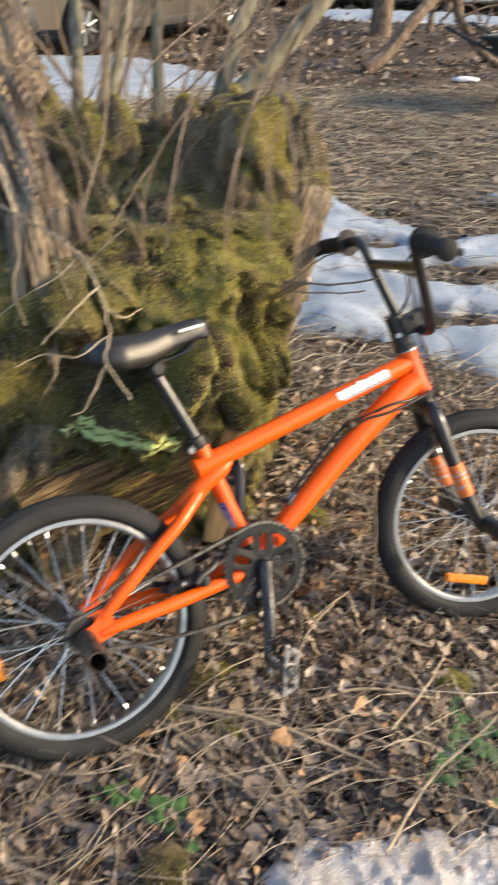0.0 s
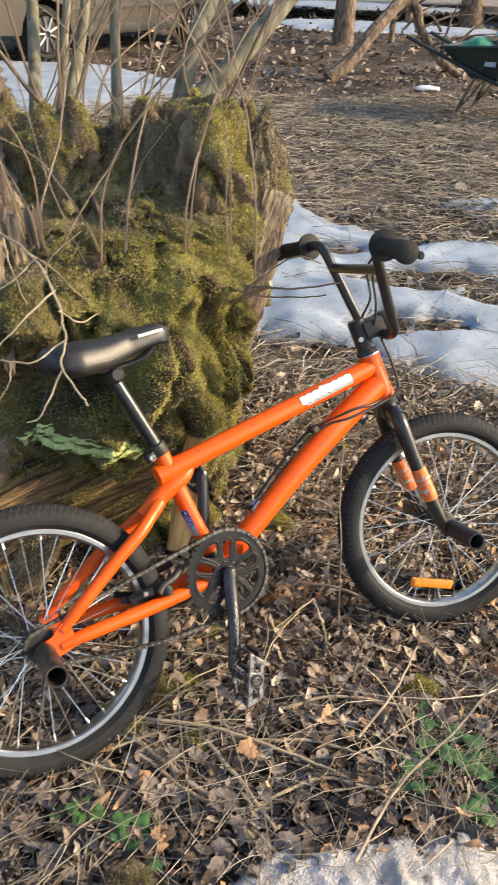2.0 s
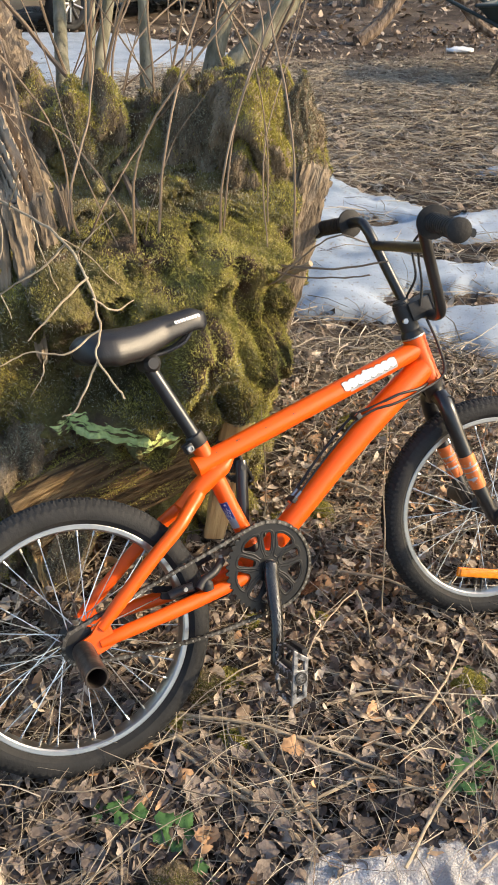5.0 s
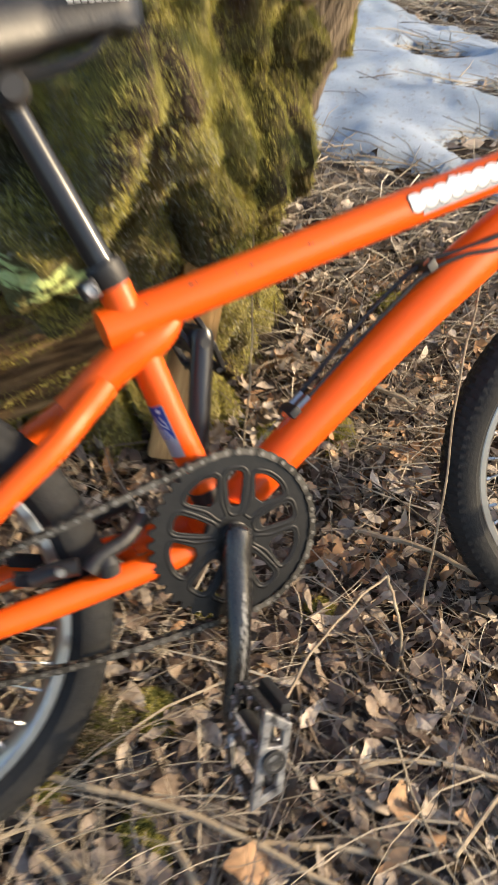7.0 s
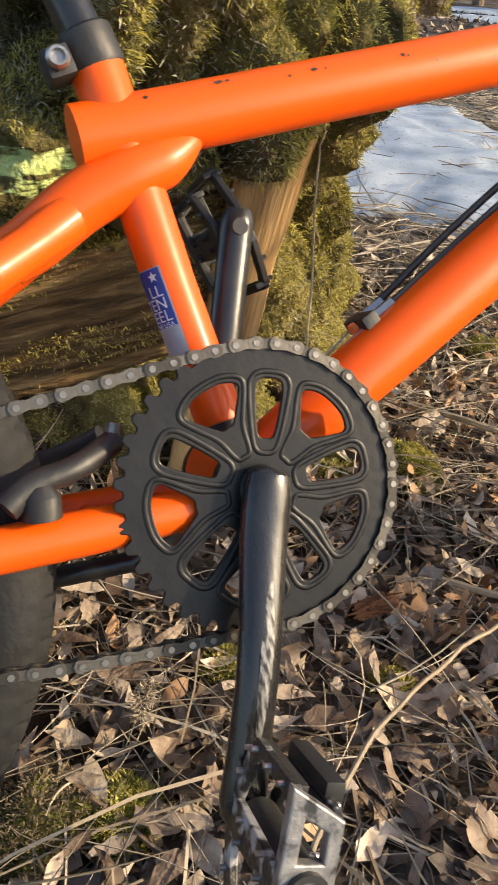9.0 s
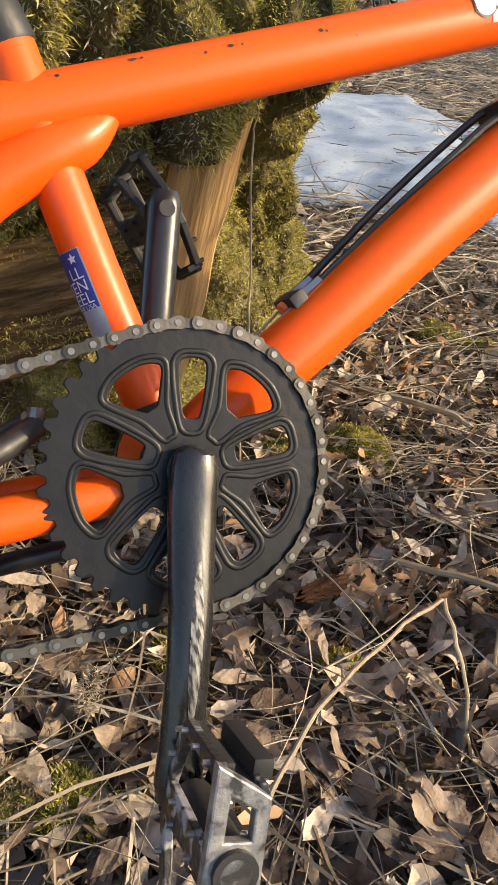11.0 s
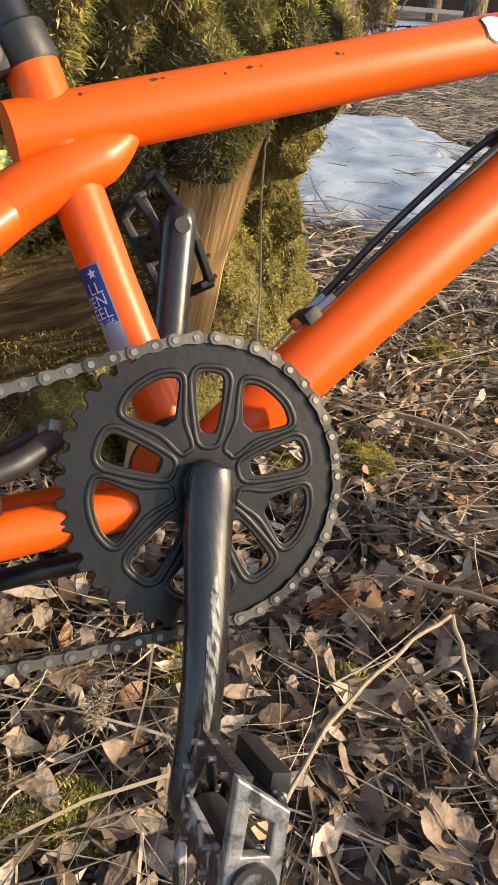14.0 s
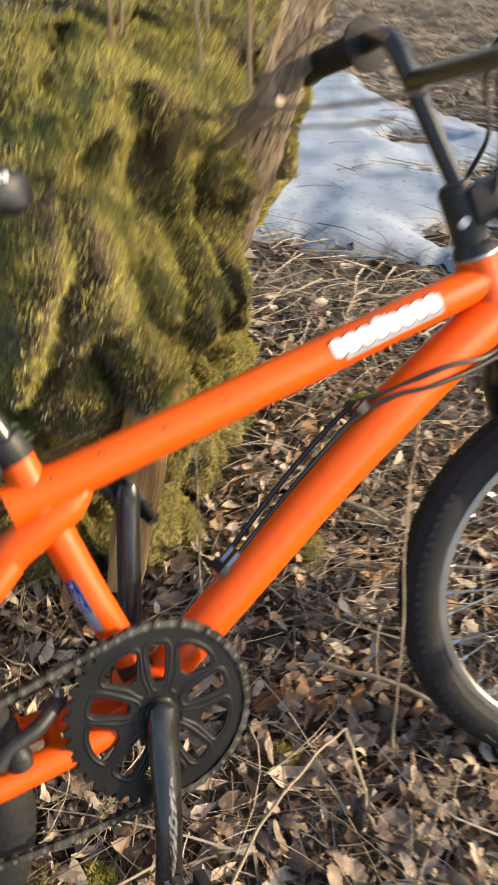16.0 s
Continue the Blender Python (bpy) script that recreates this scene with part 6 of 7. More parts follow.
for k in range(22):
    bx, by = (rt.uniform(0.36, 0.62), rt.uniform(0.74, 1.02)) if k < 17 else (rt.uniform(-0.05, 0.15), rt.uniform(0.70, 0.95))
    h = rt.uniform(0.16, 0.36)
    lean = Vector((rt.gauss(0, 0.05), rt.gauss(0.02, 0.05), 0))
    b = Vector((bx, by, gz(bx, by)))
    tagged(stem("tall_stalk", [b, b + lean * 0.3 + Vector((0, 0, h * 0.4)), b + lean * 0.8 + Vector((0, 0, h * 0.75)), b + lean * 1.4 + Vector((rt.gauss(0, 0.012), 0, h))], rt.uniform(0.0008, 0.0014), 0.0005, STRAW, "thin upright dry grass stalk beside the snow", "stalk", 5, 5), group="upright dry stalks")


def fallen_leaf(x, y, size, yaw, m, label, tilt=(0.25, 0.2), long=1.0):
    """One toothed leaf with a curled blade, a midrib and a short stalk, lying on the litter."""
    n, rings = 30, 4
    v, f = [], []
    for i in range(rings + 1):
        for j in range(n):
            a = 2 * math.pi * j / n
            r = size * 0.5 * (i / rings) * (1 + (0.06 if j % 2 else -0.04) * (i == rings)) * (1.0 + 0.16 * math.cos(a)) * (1 - 0.10 * math.cos(2 * a))
            px_, py_ = r * math.cos(a) * long, r * math.sin(a) * 0.85
            v.append((px_, py_, 0.006 + 9.0 * px_ * px_ + 14.0 * py_ * py_ - 0.10 * abs(py_) + 0.0035 * noise.noise((px_ * 90 + x * 50, py_ * 90, y * 50))))
    f = [(i * n + j, i * n + (j + 1) % n, (i + 1) * n + (j + 1) % n, (i + 1) * n + j) for i in range(1, rings) for j in range(n)] + [(0, n + j, n + (j + 1) % n) for j in range(n)]
    t = thing("fallen_leaf", Matrix.Translation((x, y, gz(x, y) + 0.026)) @ Euler((tilt[0], tilt[1], yaw)).to_matrix().to_4x4(), label, "leaf", "single fallen leaves")
    part("blade", G().add(v, f), m, t, sharp=0)
    part("midrib", G().tube([(-size * 0.52 * long, 0, 0.0075 + 9.0 * (size * 0.5) ** 2), (0, 0, 0.0068), (size * 0.5 * long, 0, 0.0075 + 9.0 * (size * 0.5) ** 2)], 0.0006, 5), PALETWIG, t)
    part("stalk", G().tube(arc([(-size * 0.5 * long, 0, 0.008 + 9.0 * (size * 0.5) ** 2), (-size * 0.7, 0.004, 0.010), (-size * 0.95, 0.010, 0.004)], 3), 0.0007, 5), PALETWIG, t)


for x, y, z, yaw, m, lab in ((-0.186, 0.958, 0.040, 0.4, LEAF2, "orange-tan rounded leaf lying before the rear tyre"), (-0.182, 0.908, 0.034, 1.9, LEAF2, "orange-tan rounded leaf lying before the rear tyre"),
                             (-0.294, 1.06, 0.042, 2.6, LEAF2, "tan toothed leaf lying behind the spokes"), (-0.064, 0.785, 0.046, 1.2, LEAF2, "brownish tan curled leaf on the litter"),
                             (0.03, 0.85, 0.048, 0.2, LEAFG, "grey-brown toothed leaf on the litter"), (-0.352, 0.848, 0.050, 2.2, LEAFG, "grey-brown toothed leaf on the litter"),
                             (-0.30, 0.80, 0.048, 0.9, LEAFG, "grey-brown toothed leaf on the litter"), (-0.24, 0.75, 0.044, 2.9, LEAFG, "grey-brown toothed leaf on the litter"),
                             (0.10, 0.93, 0.042, 1.4, LEAFG, "grey-brown toothed leaf on the litter"), (0.182, 1.385, 0.040, 1.1, LEAF2, "reddish brown oval leaf among pale leaves"),
                             (0.30, 1.20, 0.052, 0.5, LEAFG, "large grey-brown toothed leaf beside the bent stalk"), (0.24, 1.14, 0.050, 2.2, LEAF, "large pale toothed leaf beside the bent stalk"),
                             (0.20, 1.06, 0.048, 0.1, LEAF, "pale toothed leaf on the litter"), (0.33, 1.08, 0.046, 1.7, LEAFG, "grey-brown toothed leaf on the litter")):
    fallen_leaf(x, y, z, yaw, m, lab, (0.3 * math.sin(9 * x), 0.35 * math.cos(7 * y)), 1.0 + 0.25 * math.sin(40 * x))
REDROT = mat("reddish_rotten_bark", [(0.3, (0.07, 0.028, 0.012)), (0.5, (0.19, 0.082, 0.034)), (0.72, (0.33, 0.165, 0.075))], 30, 8, (0.7, 0.9), 0.9, 120, stretch=(3, 3, 0.6), bump_dist=0.003, spec=0.2)
single("bark_flake", lumpy(0.036, 0.009, 40, 40, 0.35, 0.6, 41.0, 0.45, (0.8, 0.9), 0.3), REDROT, "crumbling reddish-brown flake of rotten bark", "bark", m=along((0.132, 1.342, 0.030), (0.166, 1.360, 0.036), 20))
# Bark given the board's golden tan so its colour carries the sunlight.
single("bark_slab", lumpy(0.22, 0.042, 60, 60, 0.25, 0.5, 44.0, 0.45, (1.0, 0.7), 0.25), TANWOOD, "slab of split bark coloured golden as if sunlit, standing behind the rear wheel", "bark", m=along((-0.415, 1.375, -0.03), (-0.445, 1.400, 0.15), 10))


def sprout(x, y, size, n, rng):
    """A low green plant: a few toothed leaves on short stalks."""
    t = thing("green_plant", Matrix.Translation((x, y, gz(x, y))), "small fresh green plant among dead leaves", "plant", "small green plants")
    for k in range(n):
        a = 2 * math.pi * k / n + rng.uniform(-0.4, 0.4)
        L = size * rng.uniform(0.7, 1.2)
        tip = Vector((math.cos(a) * L * 0.7, math.sin(a) * L * 0.7, 0.012 + size * rng.uniform(0.3, 0.8)))
        part("stalk", G().tube(arc([(0, 0, 0), tip * 0.5 + Vector((0, 0, 0.008)), tip], 3), 0.0009, 5), GREEN, t)
        v, f = [tuple(tip)], []
        m = 18
        for j in range(m):
            b = 2 * math.pi * j / m
            r = L * (0.52 if j % 2 else 0.42) * (0.75 + 0.25 * abs(math.cos(1.5 * b)))
            v.append((tip.x + r * math.cos(b + a), tip.y + r * math.sin(b + a), tip.z + 0.18 * r * math.cos(3 * b) - 0.15 * r))
        f = [(0, 1 + j, 1 + (j + 1) % m) for j in range(m)]
        part("leaf", G().add(v, f), GREEN, t, sharp=0)


for x, y, s, n in ((-0.204, 0.838, 0.034, 4), (-0.114, 0.796, 0.036, 5), (-0.07, 0.72, 0.026, 3), (-0.25, 0.84, 0.018, 3), (0.44, 0.955, 0.046, 4), (0.50, 0.97, 0.048, 5), (0.40, 0.90, 0.040, 4), (0.55, 0.93, 0.050, 5), (-0.1, 0.66, 0.018, 3), (0.64, 1.02, 0.036, 4), (0.47, 1.146, 0.036, 4), (0.60, 0.86, 0.046, 4), (0.52, 0.84, 0.042, 4), (0.46, 1.05, 0.036, 4)):
    sprout(x, y, s, n, rg)


def moss_cushion(x, y, r, seed):
    v, f = [], []
    n, k = 26, 8
    for i in range(k + 1):
        t = i / k
        for j in range(n):
            a = 2 * math.pi * j / n
            rr = r * math.sin(t * math.pi / 2 + 0.02) * (1 + 0.25 * noise.noise((math.cos(a) * 2 + seed, math.sin(a) * 2, 0)))
            v.append((x + rr * math.cos(a), y + rr * math.sin(a), gz(x, y) + r * 0.75 * math.cos(t * math.pi / 2) * (1 + 0.35 * noise.noise((x * 30 + rr * math.cos(a) * 60, y * 30 + rr * math.sin(a) * 60, seed))) + 0.010))
    for i in range(k):
        for j in range(n):
            f.append((i * n + j, (i + 1) * n + j, (i + 1) * n + (j + 1) % n, i * n + (j + 1) % n))
    t = thing("moss_cushion", Matrix.Identity(4), "cushion of yellow-green moss on the ground", "moss", "moss cushions")
    part("cushion", G().add(v, f), MOSSY, t, sharp=0)
    tagged(part("moss_tuft", raw("moss_tuft", *cover([Vector(p) for p in v], f, lambda c, n: 1, int(5200 * (r / 0.04) ** 2), int(seed * 10), 0.0060, 0.085), DEADMOSS if seed in (3.0, 6.0) else MOSS), MOSS, t), kind="stuff")


for k, (x, y, r) in enumerate(((0.19, 1.65, 0.046), (0.10, 1.62, 0.035), (-0.09, 1.10, 0.045), (0.02, 1.28, 0.02), (0.46, 1.12, 0.04), (-0.12, 0.70, 0.05), (-0.02, 0.98, 0.03), (0.34, 2.08, 0.05), (0.42, 2.06, 0.035), (0.17, 1.29, 0.02), (-0.03, 1.12, 0.030), (-0.137, 1.02, 0.03))):
    moss_cushion(x, y, r, k + 1.0)


def seed_head(x, y, tip):
    t = thing("grass_seed_head", Matrix.Translation((x, y, gz(x, y))), "pale fluffy grass seed head standing among leaves", "grass")
    tip = Vector(tip)
    part("stalk", G().tube(arc([(0, 0, 0), tip * 0.5, tip * 0.62], 4), 0.0007, 5), STRAW, t)
    a, n = tip * 0.6, 10
    v, f = [], []
    for i in range(7):
        p = a.lerp(tip, i / 6)
        r = 0.0042 * math.sin(math.pi * (i + 0.6) / 7.2)
        v += [(p.x + r * math.cos(6.283 * j / n), p.y + r * math.sin(6.283 * j / n), p.z) for j in range(n)]
    f = [(i * n + j, i * n + (j + 1) % n, (i + 1) * n + (j + 1) % n, (i + 1) * n + j) for i in range(6) for j in range(n)]
    part("plume", raw("plume", *cover([Vector(p) for p in v], f, lambda c, n: 1, 500, 8, 0.006, 0.07, 1.2), STRAW), STRAW, t)


seed_head(-0.045, 1.15, (0.02, 0.045, 0.075))

# ---- trees and yard ----
def make_trunk(name, pts, rs, m, label, n=14, category="tree", group=""):
    k = (len(pts) - 1) * 6 + 1
    g = G().tube(arc(pts, 6), [float(q) * (1 + 0.06 * noise.noise((i * 0.7, pts[0][0], 0))) for i, q in enumerate(np.interp(np.linspace(0, 1, k), np.linspace(0, 1, len(rs)), rs))], n)
    return single(name, g, m, label, category, group)


def make_tree(x, y, r, lean, h, rng, label="bare tree trunk with sunlit bark"):
    """A leafless tree: a tapered trunk with a few limbs high up."""
    t = thing("tree", Matrix.Translation((x, y, gz(x, y))), label, "tree", "trees of the yard")
    k = 13
    line = arc([(0, 0, -0.15), (0.01, 0, 0.25), (lean * 0.3, 0, h * 0.3), (lean, 0, h)], 4)
    part("trunk", G().tube(line, [r * float(q) for q in np.interp(np.linspace(0, 1, k), [0, 0.12, 0.4, 1], [1.55, 1.05, 0.95, 0.55])], 14), TRUNK, t)
    for i in range(5):
        z = h * rng.uniform(0.45, 0.98)
        a = rng.uniform(0, 6.28)
        b = Vector((lean * z / h, 0, z))
        e = b + Vector((math.cos(a), math.sin(a), 0.6)) * rng.uniform(0.8, 1.8)
        part("limb", G().tube(arc([b, b.lerp(e, 0.5) + Vector((0, 0, 0.1)), e], 4), [r * 0.35, r * 0.33, r * 0.3, r * 0.26, r * 0.22, r * 0.18, r * 0.14, r * 0.1, r * 0.06], 7), TRUNK, t)


rf = random.Random(5)
for x, y, r, lean in ((2.09, 13.95, 0.17, 0.1), (5.85, 19.9, 0.28, -0.1), (4.35, 19.5, 0.09, 0.15), (3.0, 14.6, 0.05, 0.0), (5.1, 24.0, 0.12, 0.0), (9.9, 27, 0.22, 0.2), (-0.5, 20, 0.12, 0.1), (0.8, 22.5, 0.1, 0.2),
                      (8.2, 15.5, 0.16, 0.1), (3.3, 31, 0.2, 0), (-3.5, 24, 0.18, 0.1), (12.5, 31, 0.25, 0), (7.4, 36, 0.25, 0.1), (1.6, 38, 0.22, 0), (-1.5, 34, 0.2, 0.3), (4.6, 42, 0.25, 0), (10.5, 44, 0.3, 0)):
    make_tree(x, y, r, lean, 6.5, rf)

# fallen bent branch
branch = thing("fallen_branch", Matrix.Identity(4), "bent bare fallen branch arched over the leaves", "branch")
part("limb", G().tube(arc([(1.35, 9.85, 0.02), (1.61, 9.97, 0.2), (1.89, 10.12, 0.52), (2.25, 10.43, 0.80), (2.42, 10.47, 0.72), (2.51, 10.49, 0.50), (2.80, 10.48, 0.18), (3.05, 10.45, 0.02)], 6), [lerp(0.085, 0.045, i / 42) for i in range(43)], 10), TRUNK, branch)
for k in range(12):
    a = Vector((rf.uniform(2.0, 3.0), 10.45, rf.uniform(0.2, 0.7)))
    e = a + Vector((rf.uniform(-0.3, 1.2), rf.uniform(-0.2, 0.3), rf.uniform(-0.1, 0.5)))
    part("side_twig", G().tube(arc([a, a.lerp(e, 0.5) + Vector((0, 0, 0.06)), e], 3), [0.018, 0.016, 0.014, 0.012, 0.010, 0.008, 0.006], 6), TRUNK, branch)


def brush(x, y, n, h, spread, label):
    """A bare thicket of thin stems from one root."""
    t = thing("bare_shrub", Matrix.Translation((x, y, gz(x, y))), label, "shrub", "bare shrubs")
    for k in range(n):
        a, s = rf.uniform(0, 6.28), rf.uniform(0.1, 1) * spread
        b = Vector((0.12 * math.cos(a), 0.12 * math.sin(a), 0))
        e = Vector((s * math.cos(a), s * math.sin(a), h * rf.uniform(0.5, 1)))
        part("twig", G().tube(arc([b, b.lerp(e, 0.5) + Vector((0, 0, 0.1 * h)), e], 3), [0.016, 0.014, 0.012, 0.010, 0.008, 0.006, 0.004], 5), SHOOT if k % 3 else TRUNK, t)


brush(6.3, 15.2, 40, 1.1, 0.7, "dense brown bare shrub in front of a sunlit trunk")
brush(7.4, 15.6, 30, 1.2, 0.8, "dense brown bare shrub")
brush(1.0, 16.5, 16, 0.8, 0.7, "low bare shrub beside the track")
brush(-0.3, 12.2, 16, 0.9, 0.8, "low bare shrub beside the parked car")


# wheelbarrow
def make_barrow(m):
    t = thing("wheelbarrow", m, "dark green wheelbarrow loaded with garden waste", "wheelbarrow")
    top = [(-0.50, -0.30), (0.32, -0.34), (0.44, -0.25), (0.44, 0.25), (0.32, 0.34), (-0.50, 0.30)]
    low = [(-0.22, -0.18), (0.20, -0.20), (0.26, -0.15), (0.26, 0.15), (0.20, 0.20), (-0.22, 0.18)]
    zt = [0.60, 0.66, 0.70, 0.70, 0.66, 0.60]
    v = [(x, y, z) for (x, y), z in zip(top, zt)] + [(x, y, 0.36) for x, y in low]
    v += [(x * 0.97, y * 0.96, z) for (x, y), z in zip(top, zt)] + [(x * 0.96, y * 0.95, 0.375) for x, y in low]
    n = 6
    f = [(i, (i + 1) % n, n + (i + 1) % n, n + i) for i in range(n)] + [(2 * n + i, 3 * n + i, 3 * n + (i + 1) % n, 2 * n + (i + 1) % n) for i in range(n)]
    f += [(i, 2 * n + i, 2 * n + (i + 1) % n, (i + 1) % n) for i in range(n)] + [tuple(n + i for i in range(n)), tuple(3 * n + i for i in reversed(range(n)))]
    part("tray", G().add(v, f), BARROW, t, "dark green sheet-metal tray")
    part("rim", G().tube([Vector((x, y, z)) for (x, y), z in zip(top + top[:1], zt + zt[:1])], 0.014, 8, caps=False), BARROW, t)
    for s in (-1, 1):
        part("handle", G().tube(arc([(0.42, s * 0.10, 0.25), (0.0, s * 0.22, 0.35), (-0.55, s * 0.27, 0.55), (-0.85, s * 0.28, 0.66)], 4), 0.016, 8), BARROW, t)
        part("leg", G().tube([(-0.18, s * 0.2, 0.38), (-0.34, s * 0.23, 0.0)], 0.014, 8), TRUNK, t)
        part("brace", G().tube([(-0.10, s * 0.2, 0.36), (-0.30, s * 0.23, 0.08)], 0.011, 8), TRUNK, t)
        part("wheel_fork", G().tube([(0.2, s * 0.08, 0.34), (0.46, s * 0.055, 0.19)], 0.013, 8), TRUNK, t)
    wh = part("wheel", G().lathe([(0.0, -0.02), (0.05, -0.025), (0.11, -0.02), (0.11, 0.02), (0.05, 0.025), (0.0, 0.02)], 20, Matrix.Translation((0.46, 0, 0.19)) @ TURN_Y), SATIN, t)
    part("tyre", G().lathe([(0.115 + 0.04 * math.cos(a), 0.038 * math.sin(a)) for a in [2 * math.pi * k / 12 for k in range(12)]], 28, Matrix.Translation((0.46, 0, 0.19)) @ TURN_Y, True), RUBBER, wh)
    part("tray_label", G().box((0.10, 0.004, 0.04), Matrix.Translation((-0.04, -0.288, 0.50)) @ Matrix.Rotation(radians(-28), 4, "X")), GREYV, t, "small pale label")


BAR_AT = Vector((2.62, 7.62, gz(2.62, 7.62)))
make_barrow(Matrix.Translation(BAR_AT) @ Matrix.Rotation(radians(-36), 4, "Z"))


def lump(name, at, size, m, label, category, seed):
    v, f = [], []
    n, k = 20, 10
    for i in range(k + 1):
        b = math.pi * i / k
        for j in range(n):
            a = 2 * math.pi * j / n
            d = Vector((math.sin(b) * math.cos(a), math.sin(b) * math.sin(a), math.cos(b)))
            d *= 1 + 0.25 * noise.noise(d * 2 + Vector((seed, 0, 0))) + 0.12 * noise.noise(d * 6 + Vector((seed, 0, 0)))
            v.append((at[0] + d.x * size[0], at[1] + d.y * size[1], at[2] + d.z * size[2]))
    for i in range(k):
        for j in range(n):
            f.append((i * n + j, (i + 1) * n + j, (i + 1) * n + (j + 1) % n, i * n + (j + 1) % n))
    return single(name, G().add(v, f), m, label, category, sharp=0)


BAG = mat("green_bag", [(0.3, (0.03, 0.20, 0.10)), (0.6, (0.08, 0.33, 0.18)), (0.8, (0.6, 0.62, 0.58))], 6, 5, (0.3, 0.5), 0.4, 20)
PALE = mat("pale_blue_sheet", [(0.3, (0.42, 0.46, 0.48)), (0.7, (0.56, 0.60, 0.61))], 3, 5, (0.4, 0.6), 0.1)
lump("plastic_bag", BAR_AT + Vector((-0.24, 0.10, 0.58)), (0.16, 0.14, 0.10), BAG, "crumpled green and white plastic bag in the wheelbarrow", "bag", 3)
lump("garden_waste", BAR_AT + Vector((0.12, 0.0, 0.56)), (0.26, 0.2, 0.17), TRUNK, "heap of dark garden waste in the wheelbarrow", "garden waste", 6)
lump("carton", BAR_AT + Vector((0.05, 0.12, 0.72)), (0.13, 0.10, 0.07), PALE, "pale grey crumpled carton on the wheelbarrow load", "carton", 9)
single("boundary_stake", G().tube(arc([(3.05, 8.05, 0), (3.09, 8.05, 0.5), (3.13, 8.07, 1.05)], 4), 0.04, 10), TRUNK, "weathered wooden stake beside the wheelbarrow", "stake")
single("pale_sheet", G().box((2.4, 0.9, 0.28), Matrix.Translation((5.75, 11.9, 0.17)), 0.02), PALE, "pale blue-grey sheet lying on the ground", "sheet")
lump("paper_scrap", (2.35, 9.2, gz(2.35, 9.2) + 0.03), (0.14, 0.06, 0.03), WHITE, "crumpled white scrap lying on the leaves", "litter", 4)


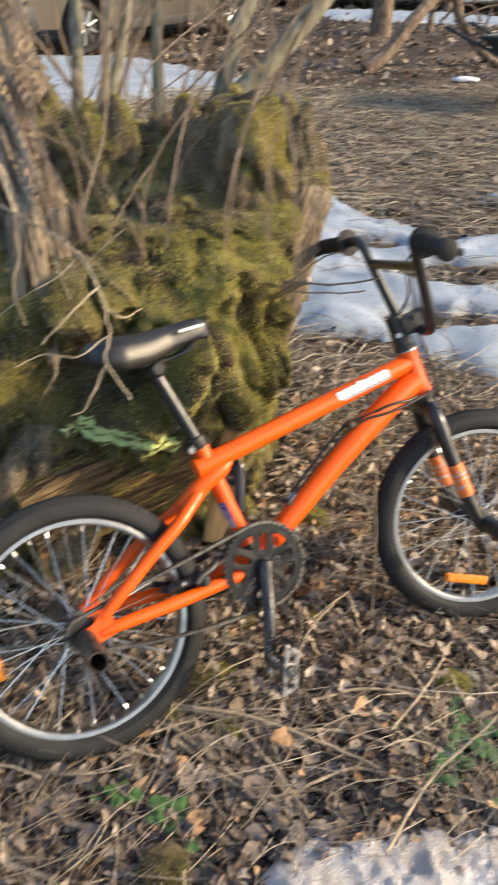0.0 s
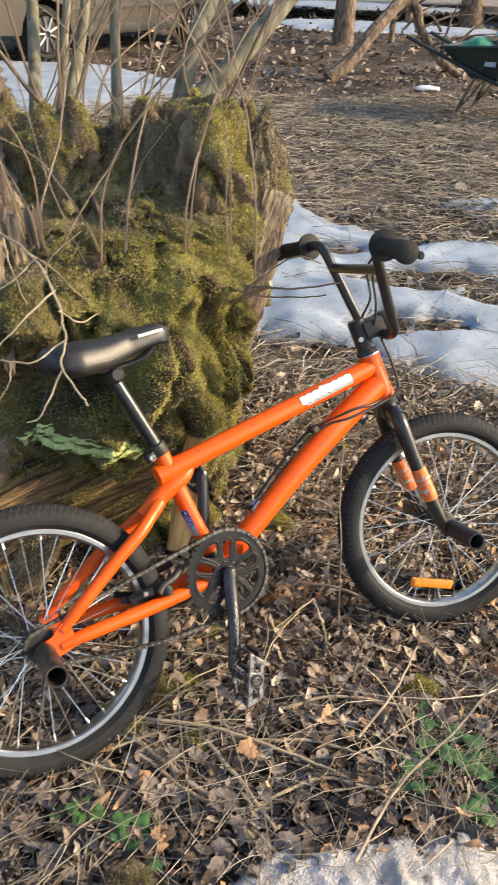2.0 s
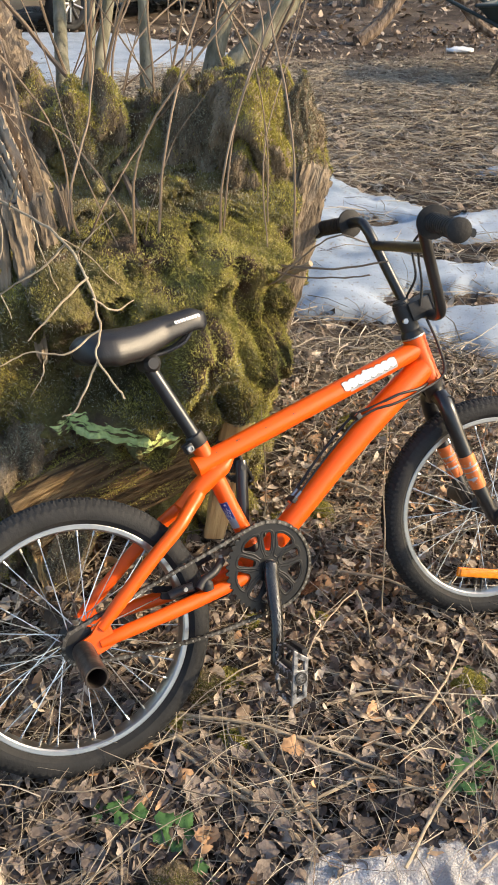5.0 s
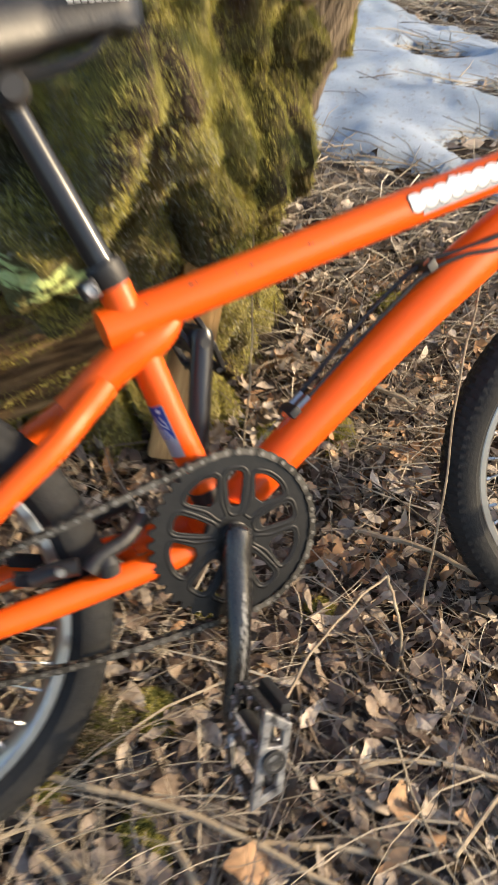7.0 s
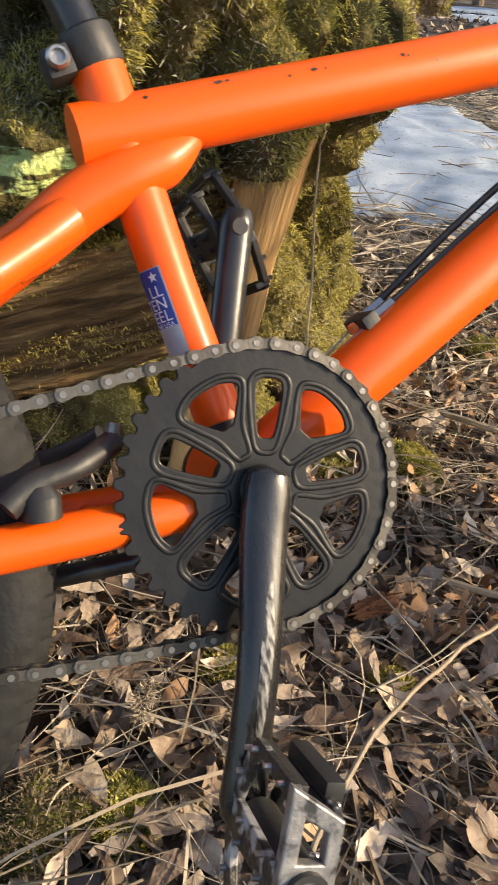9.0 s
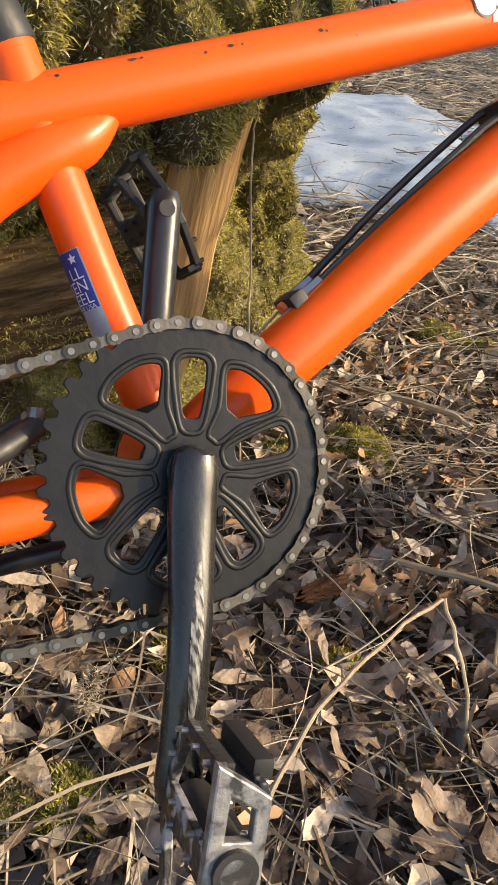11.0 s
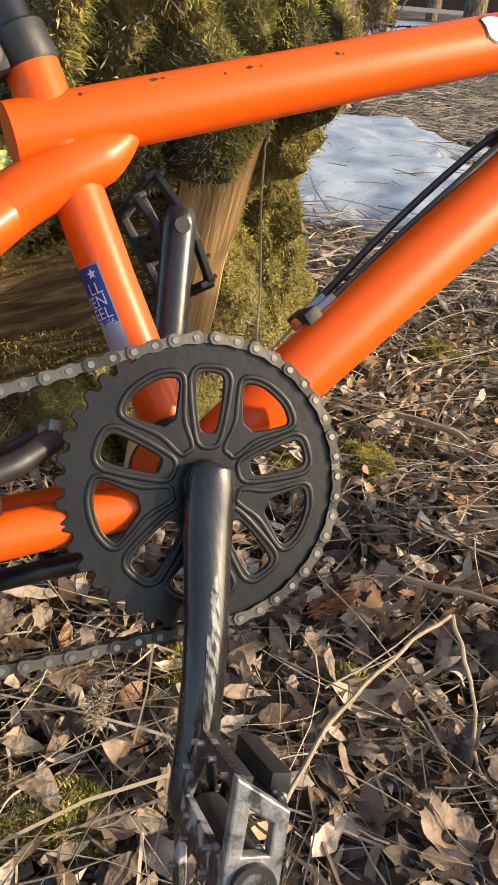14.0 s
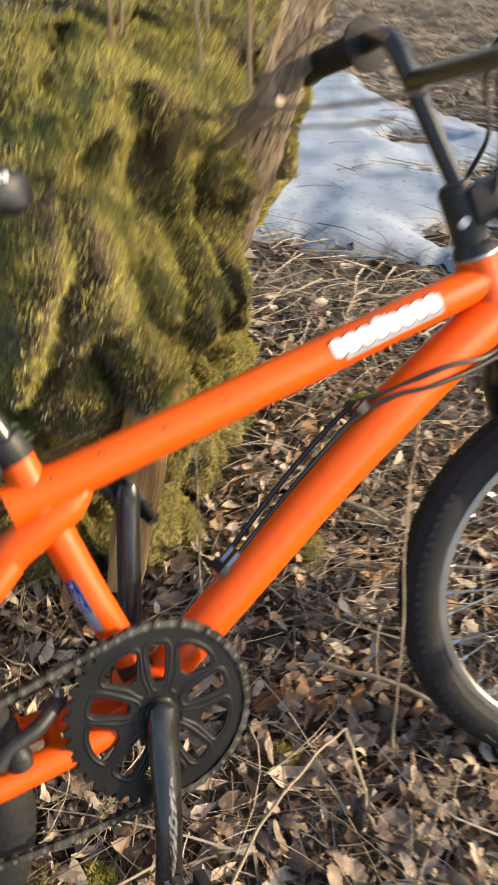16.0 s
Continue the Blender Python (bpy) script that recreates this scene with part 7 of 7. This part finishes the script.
# parked car
def make_car(front, rear):
    d = Vector((front[0] - rear[0], front[1] - rear[1], 0))
    wb = d.length
    m = Matrix.Translation((rear[0], rear[1], gz(*rear))) @ Matrix.Rotation(math.atan2(d.y, d.x), 4, "Z")
    t = thing("parked_car", m, "taupe-grey car parked on the yard", "car")
    side = [(-0.85, 0.34), (-0.42, 0.30), (-0.38, 0.45), (-0.27, 0.62), (0.0, 0.70), (0.27, 0.62), (0.38, 0.45), (0.42, 0.28), (wb - 0.42, 0.26), (wb - 0.38, 0.45), (wb - 0.27, 0.62), (wb, 0.70), (wb + 0.27, 0.62),
            (wb + 0.38, 0.45), (wb + 0.42, 0.32), (wb + 0.82, 0.34), (wb + 0.90, 0.55), (wb + 0.86, 0.80), (wb + 0.55, 0.98), (wb - 0.35, 1.08), (wb - 1.1, 1.62), (0.1, 1.68), (-0.62, 1.55), (-0.88, 1.05), (-0.92, 0.6)]
    w = 0.86
    # wall of the body with the wheel sides towards the viewer at y = 0.1
    n = len(side)
    v = [(x, 0.10, z) for x, z in side] + [(x, 0.10 - 2 * w, z) for x, z in side]
    f = [tuple(range(n)), tuple(n + i for i in reversed(range(n)))] + [(i, n + i, n + (i + 1) % n, (i + 1) % n) for i in range(n)]
    g = G()
    g.v, g.f = v, f
    body = part("body", g, CARPAINT, t, "taupe-grey painted body")
    for y in (0.104, -2 * w + 0.096):
        part("side_window", G().plate([(0.05, 1.12), (wb - 0.5, 1.12), (wb - 1.15, 1.52), (0.15, 1.56)], 0.008, Matrix.Translation((0, y, 0)) @ TURN_Y), GLASS, body, "dark side window")
        part("sill", G().box((wb - 0.86, 0.05, 0.11), Matrix.Translation((wb / 2, y, 0.31)), 0.015), DARKPLASTIC, body)
        part("rub_strip", G().box((wb - 0.9, 0.02, 0.05), Matrix.Translation((wb / 2, y, 0.56)), 0.008), DARKPLASTIC, body)
        for x in (wb * 0.36, wb * 0.72):
            part("door_gap", G().box((0.008, 0.004, 0.7), Matrix.Translation((x, y, 0.74))), DARKPLASTIC, body)
            part("door_handle", G().box((0.14, 0.03, 0.03), Matrix.Translation((x - 0.2, y, 0.95)), 0.01), DARKPLASTIC, body)
    part("front_bumper", G().box((0.22, 1.74, 0.28), Matrix.Translation((wb + 0.84, 0.10 - w, 0.44)), 0.06), DARKPLASTIC, t, "dark plastic bumper")
    part("rear_bumper", G().box((0.20, 1.74, 0.26), Matrix.Translation((-0.88, 0.10 - w, 0.44)), 0.06), DARKPLASTIC, t)
    for y in (-0.12, -1.40):
        part("headlight", G().box((0.12, 0.34, 0.17), Matrix.Translation((wb + 0.83, y, 0.74)), 0.03), GLASS, t)
    for x in (0, wb):
        for y in (0.0, 0.2 - 2 * w):
            wheel = part("wheel", G().lathe([(0.0, -0.07), (0.06, -0.08), (0.19, -0.07), (0.21, -0.10), (0.21, 0.10), (0.19, 0.07), (0.06, 0.08), (0.0, 0.07)], 28, Matrix.Translation((x, y, 0.31)) @ TURN_Y), SATIN, t)
            part("tyre", G().lathe([(0.255 + 0.06 * math.cos(a), 0.10 * math.sin(a)) for a in [2 * math.pi * k / 14 for k in range(14)]], 36, Matrix.Translation((x, y, 0.31)) @ TURN_Y, True), RUBBER, wheel)
            for k in range(9):
                a = 2 * math.pi * k / 9
                yy = y + (0.085 if y > -0.5 else -0.085)
                part("wheel_spoke", G().tube([(x + 0.04 * math.cos(a), yy, 0.31 + 0.04 * math.sin(a)), (x + 0.195 * math.cos(a), yy, 0.31 + 0.195 * math.sin(a))], 0.018, 6), CHROME, wheel)
    return t


make_car((-2.05, 10.85), (-0.30, 13.30))

# far yard: track, shed, long building
single("track", raw("track", [(-60, 20.5, 0.30), (60, 19.0, 0.30), (60, 24.5, 0.34), (-60, 26.0, 0.34)], [(0, 1, 2, 3)], GRAVEL), GRAVEL, "grey gravel track across the yard", "track", kind="structure")
shed = thing("shed", Matrix.Translation((6.9, 28.0, gz(6.9, 28))) @ Matrix.Rotation(radians(8), 4, "Z"), "small dark brown board shed far in the yard", "shed")
part("wall", G().box((1.5, 1.5, 2.3), Matrix.Translation((0, 0, 1.15)), 0.02), SHEDWOOD, shed)
for k in range(10):
    part("board", G().box((0.13, 0.03, 2.2), Matrix.Translation((-0.66 + 0.147 * k, -0.765, 1.12)), 0.005), SHEDWOOD, shed)
part("roof", G().box((1.9, 1.9, 0.08), Matrix.Translation((0, 0, 2.38)) @ Matrix.Rotation(radians(9), 4, "X"), 0.01), SATIN, shed)
house = thing("long_building", Matrix.Translation((6, 50, gz(6, 50))), "low wooden building at the far end of the yard", "building")
part("wall", G().box((22, 7, 2.8), Matrix.Translation((0, 0, 1.4)), 0.03), SHEDWOOD, house)
part("roof", G().box((23, 8, 0.25), Matrix.Translation((0, 0, 2.95)) @ Matrix.Rotation(radians(6), 4, "X"), 0.03), SATIN, house)
for k in range(6):
    win = part("window", G().box((1.0, 0.1, 1.0), Matrix.Translation((-9 + 3.6 * k, -3.5, 1.5)), 0.02), WHITE, house)
    part("pane", G().box((0.8, 0.04, 0.8), Matrix.Translation((-9 + 3.6 * k, -3.56, 1.5)), 0.01), GLASS, win)
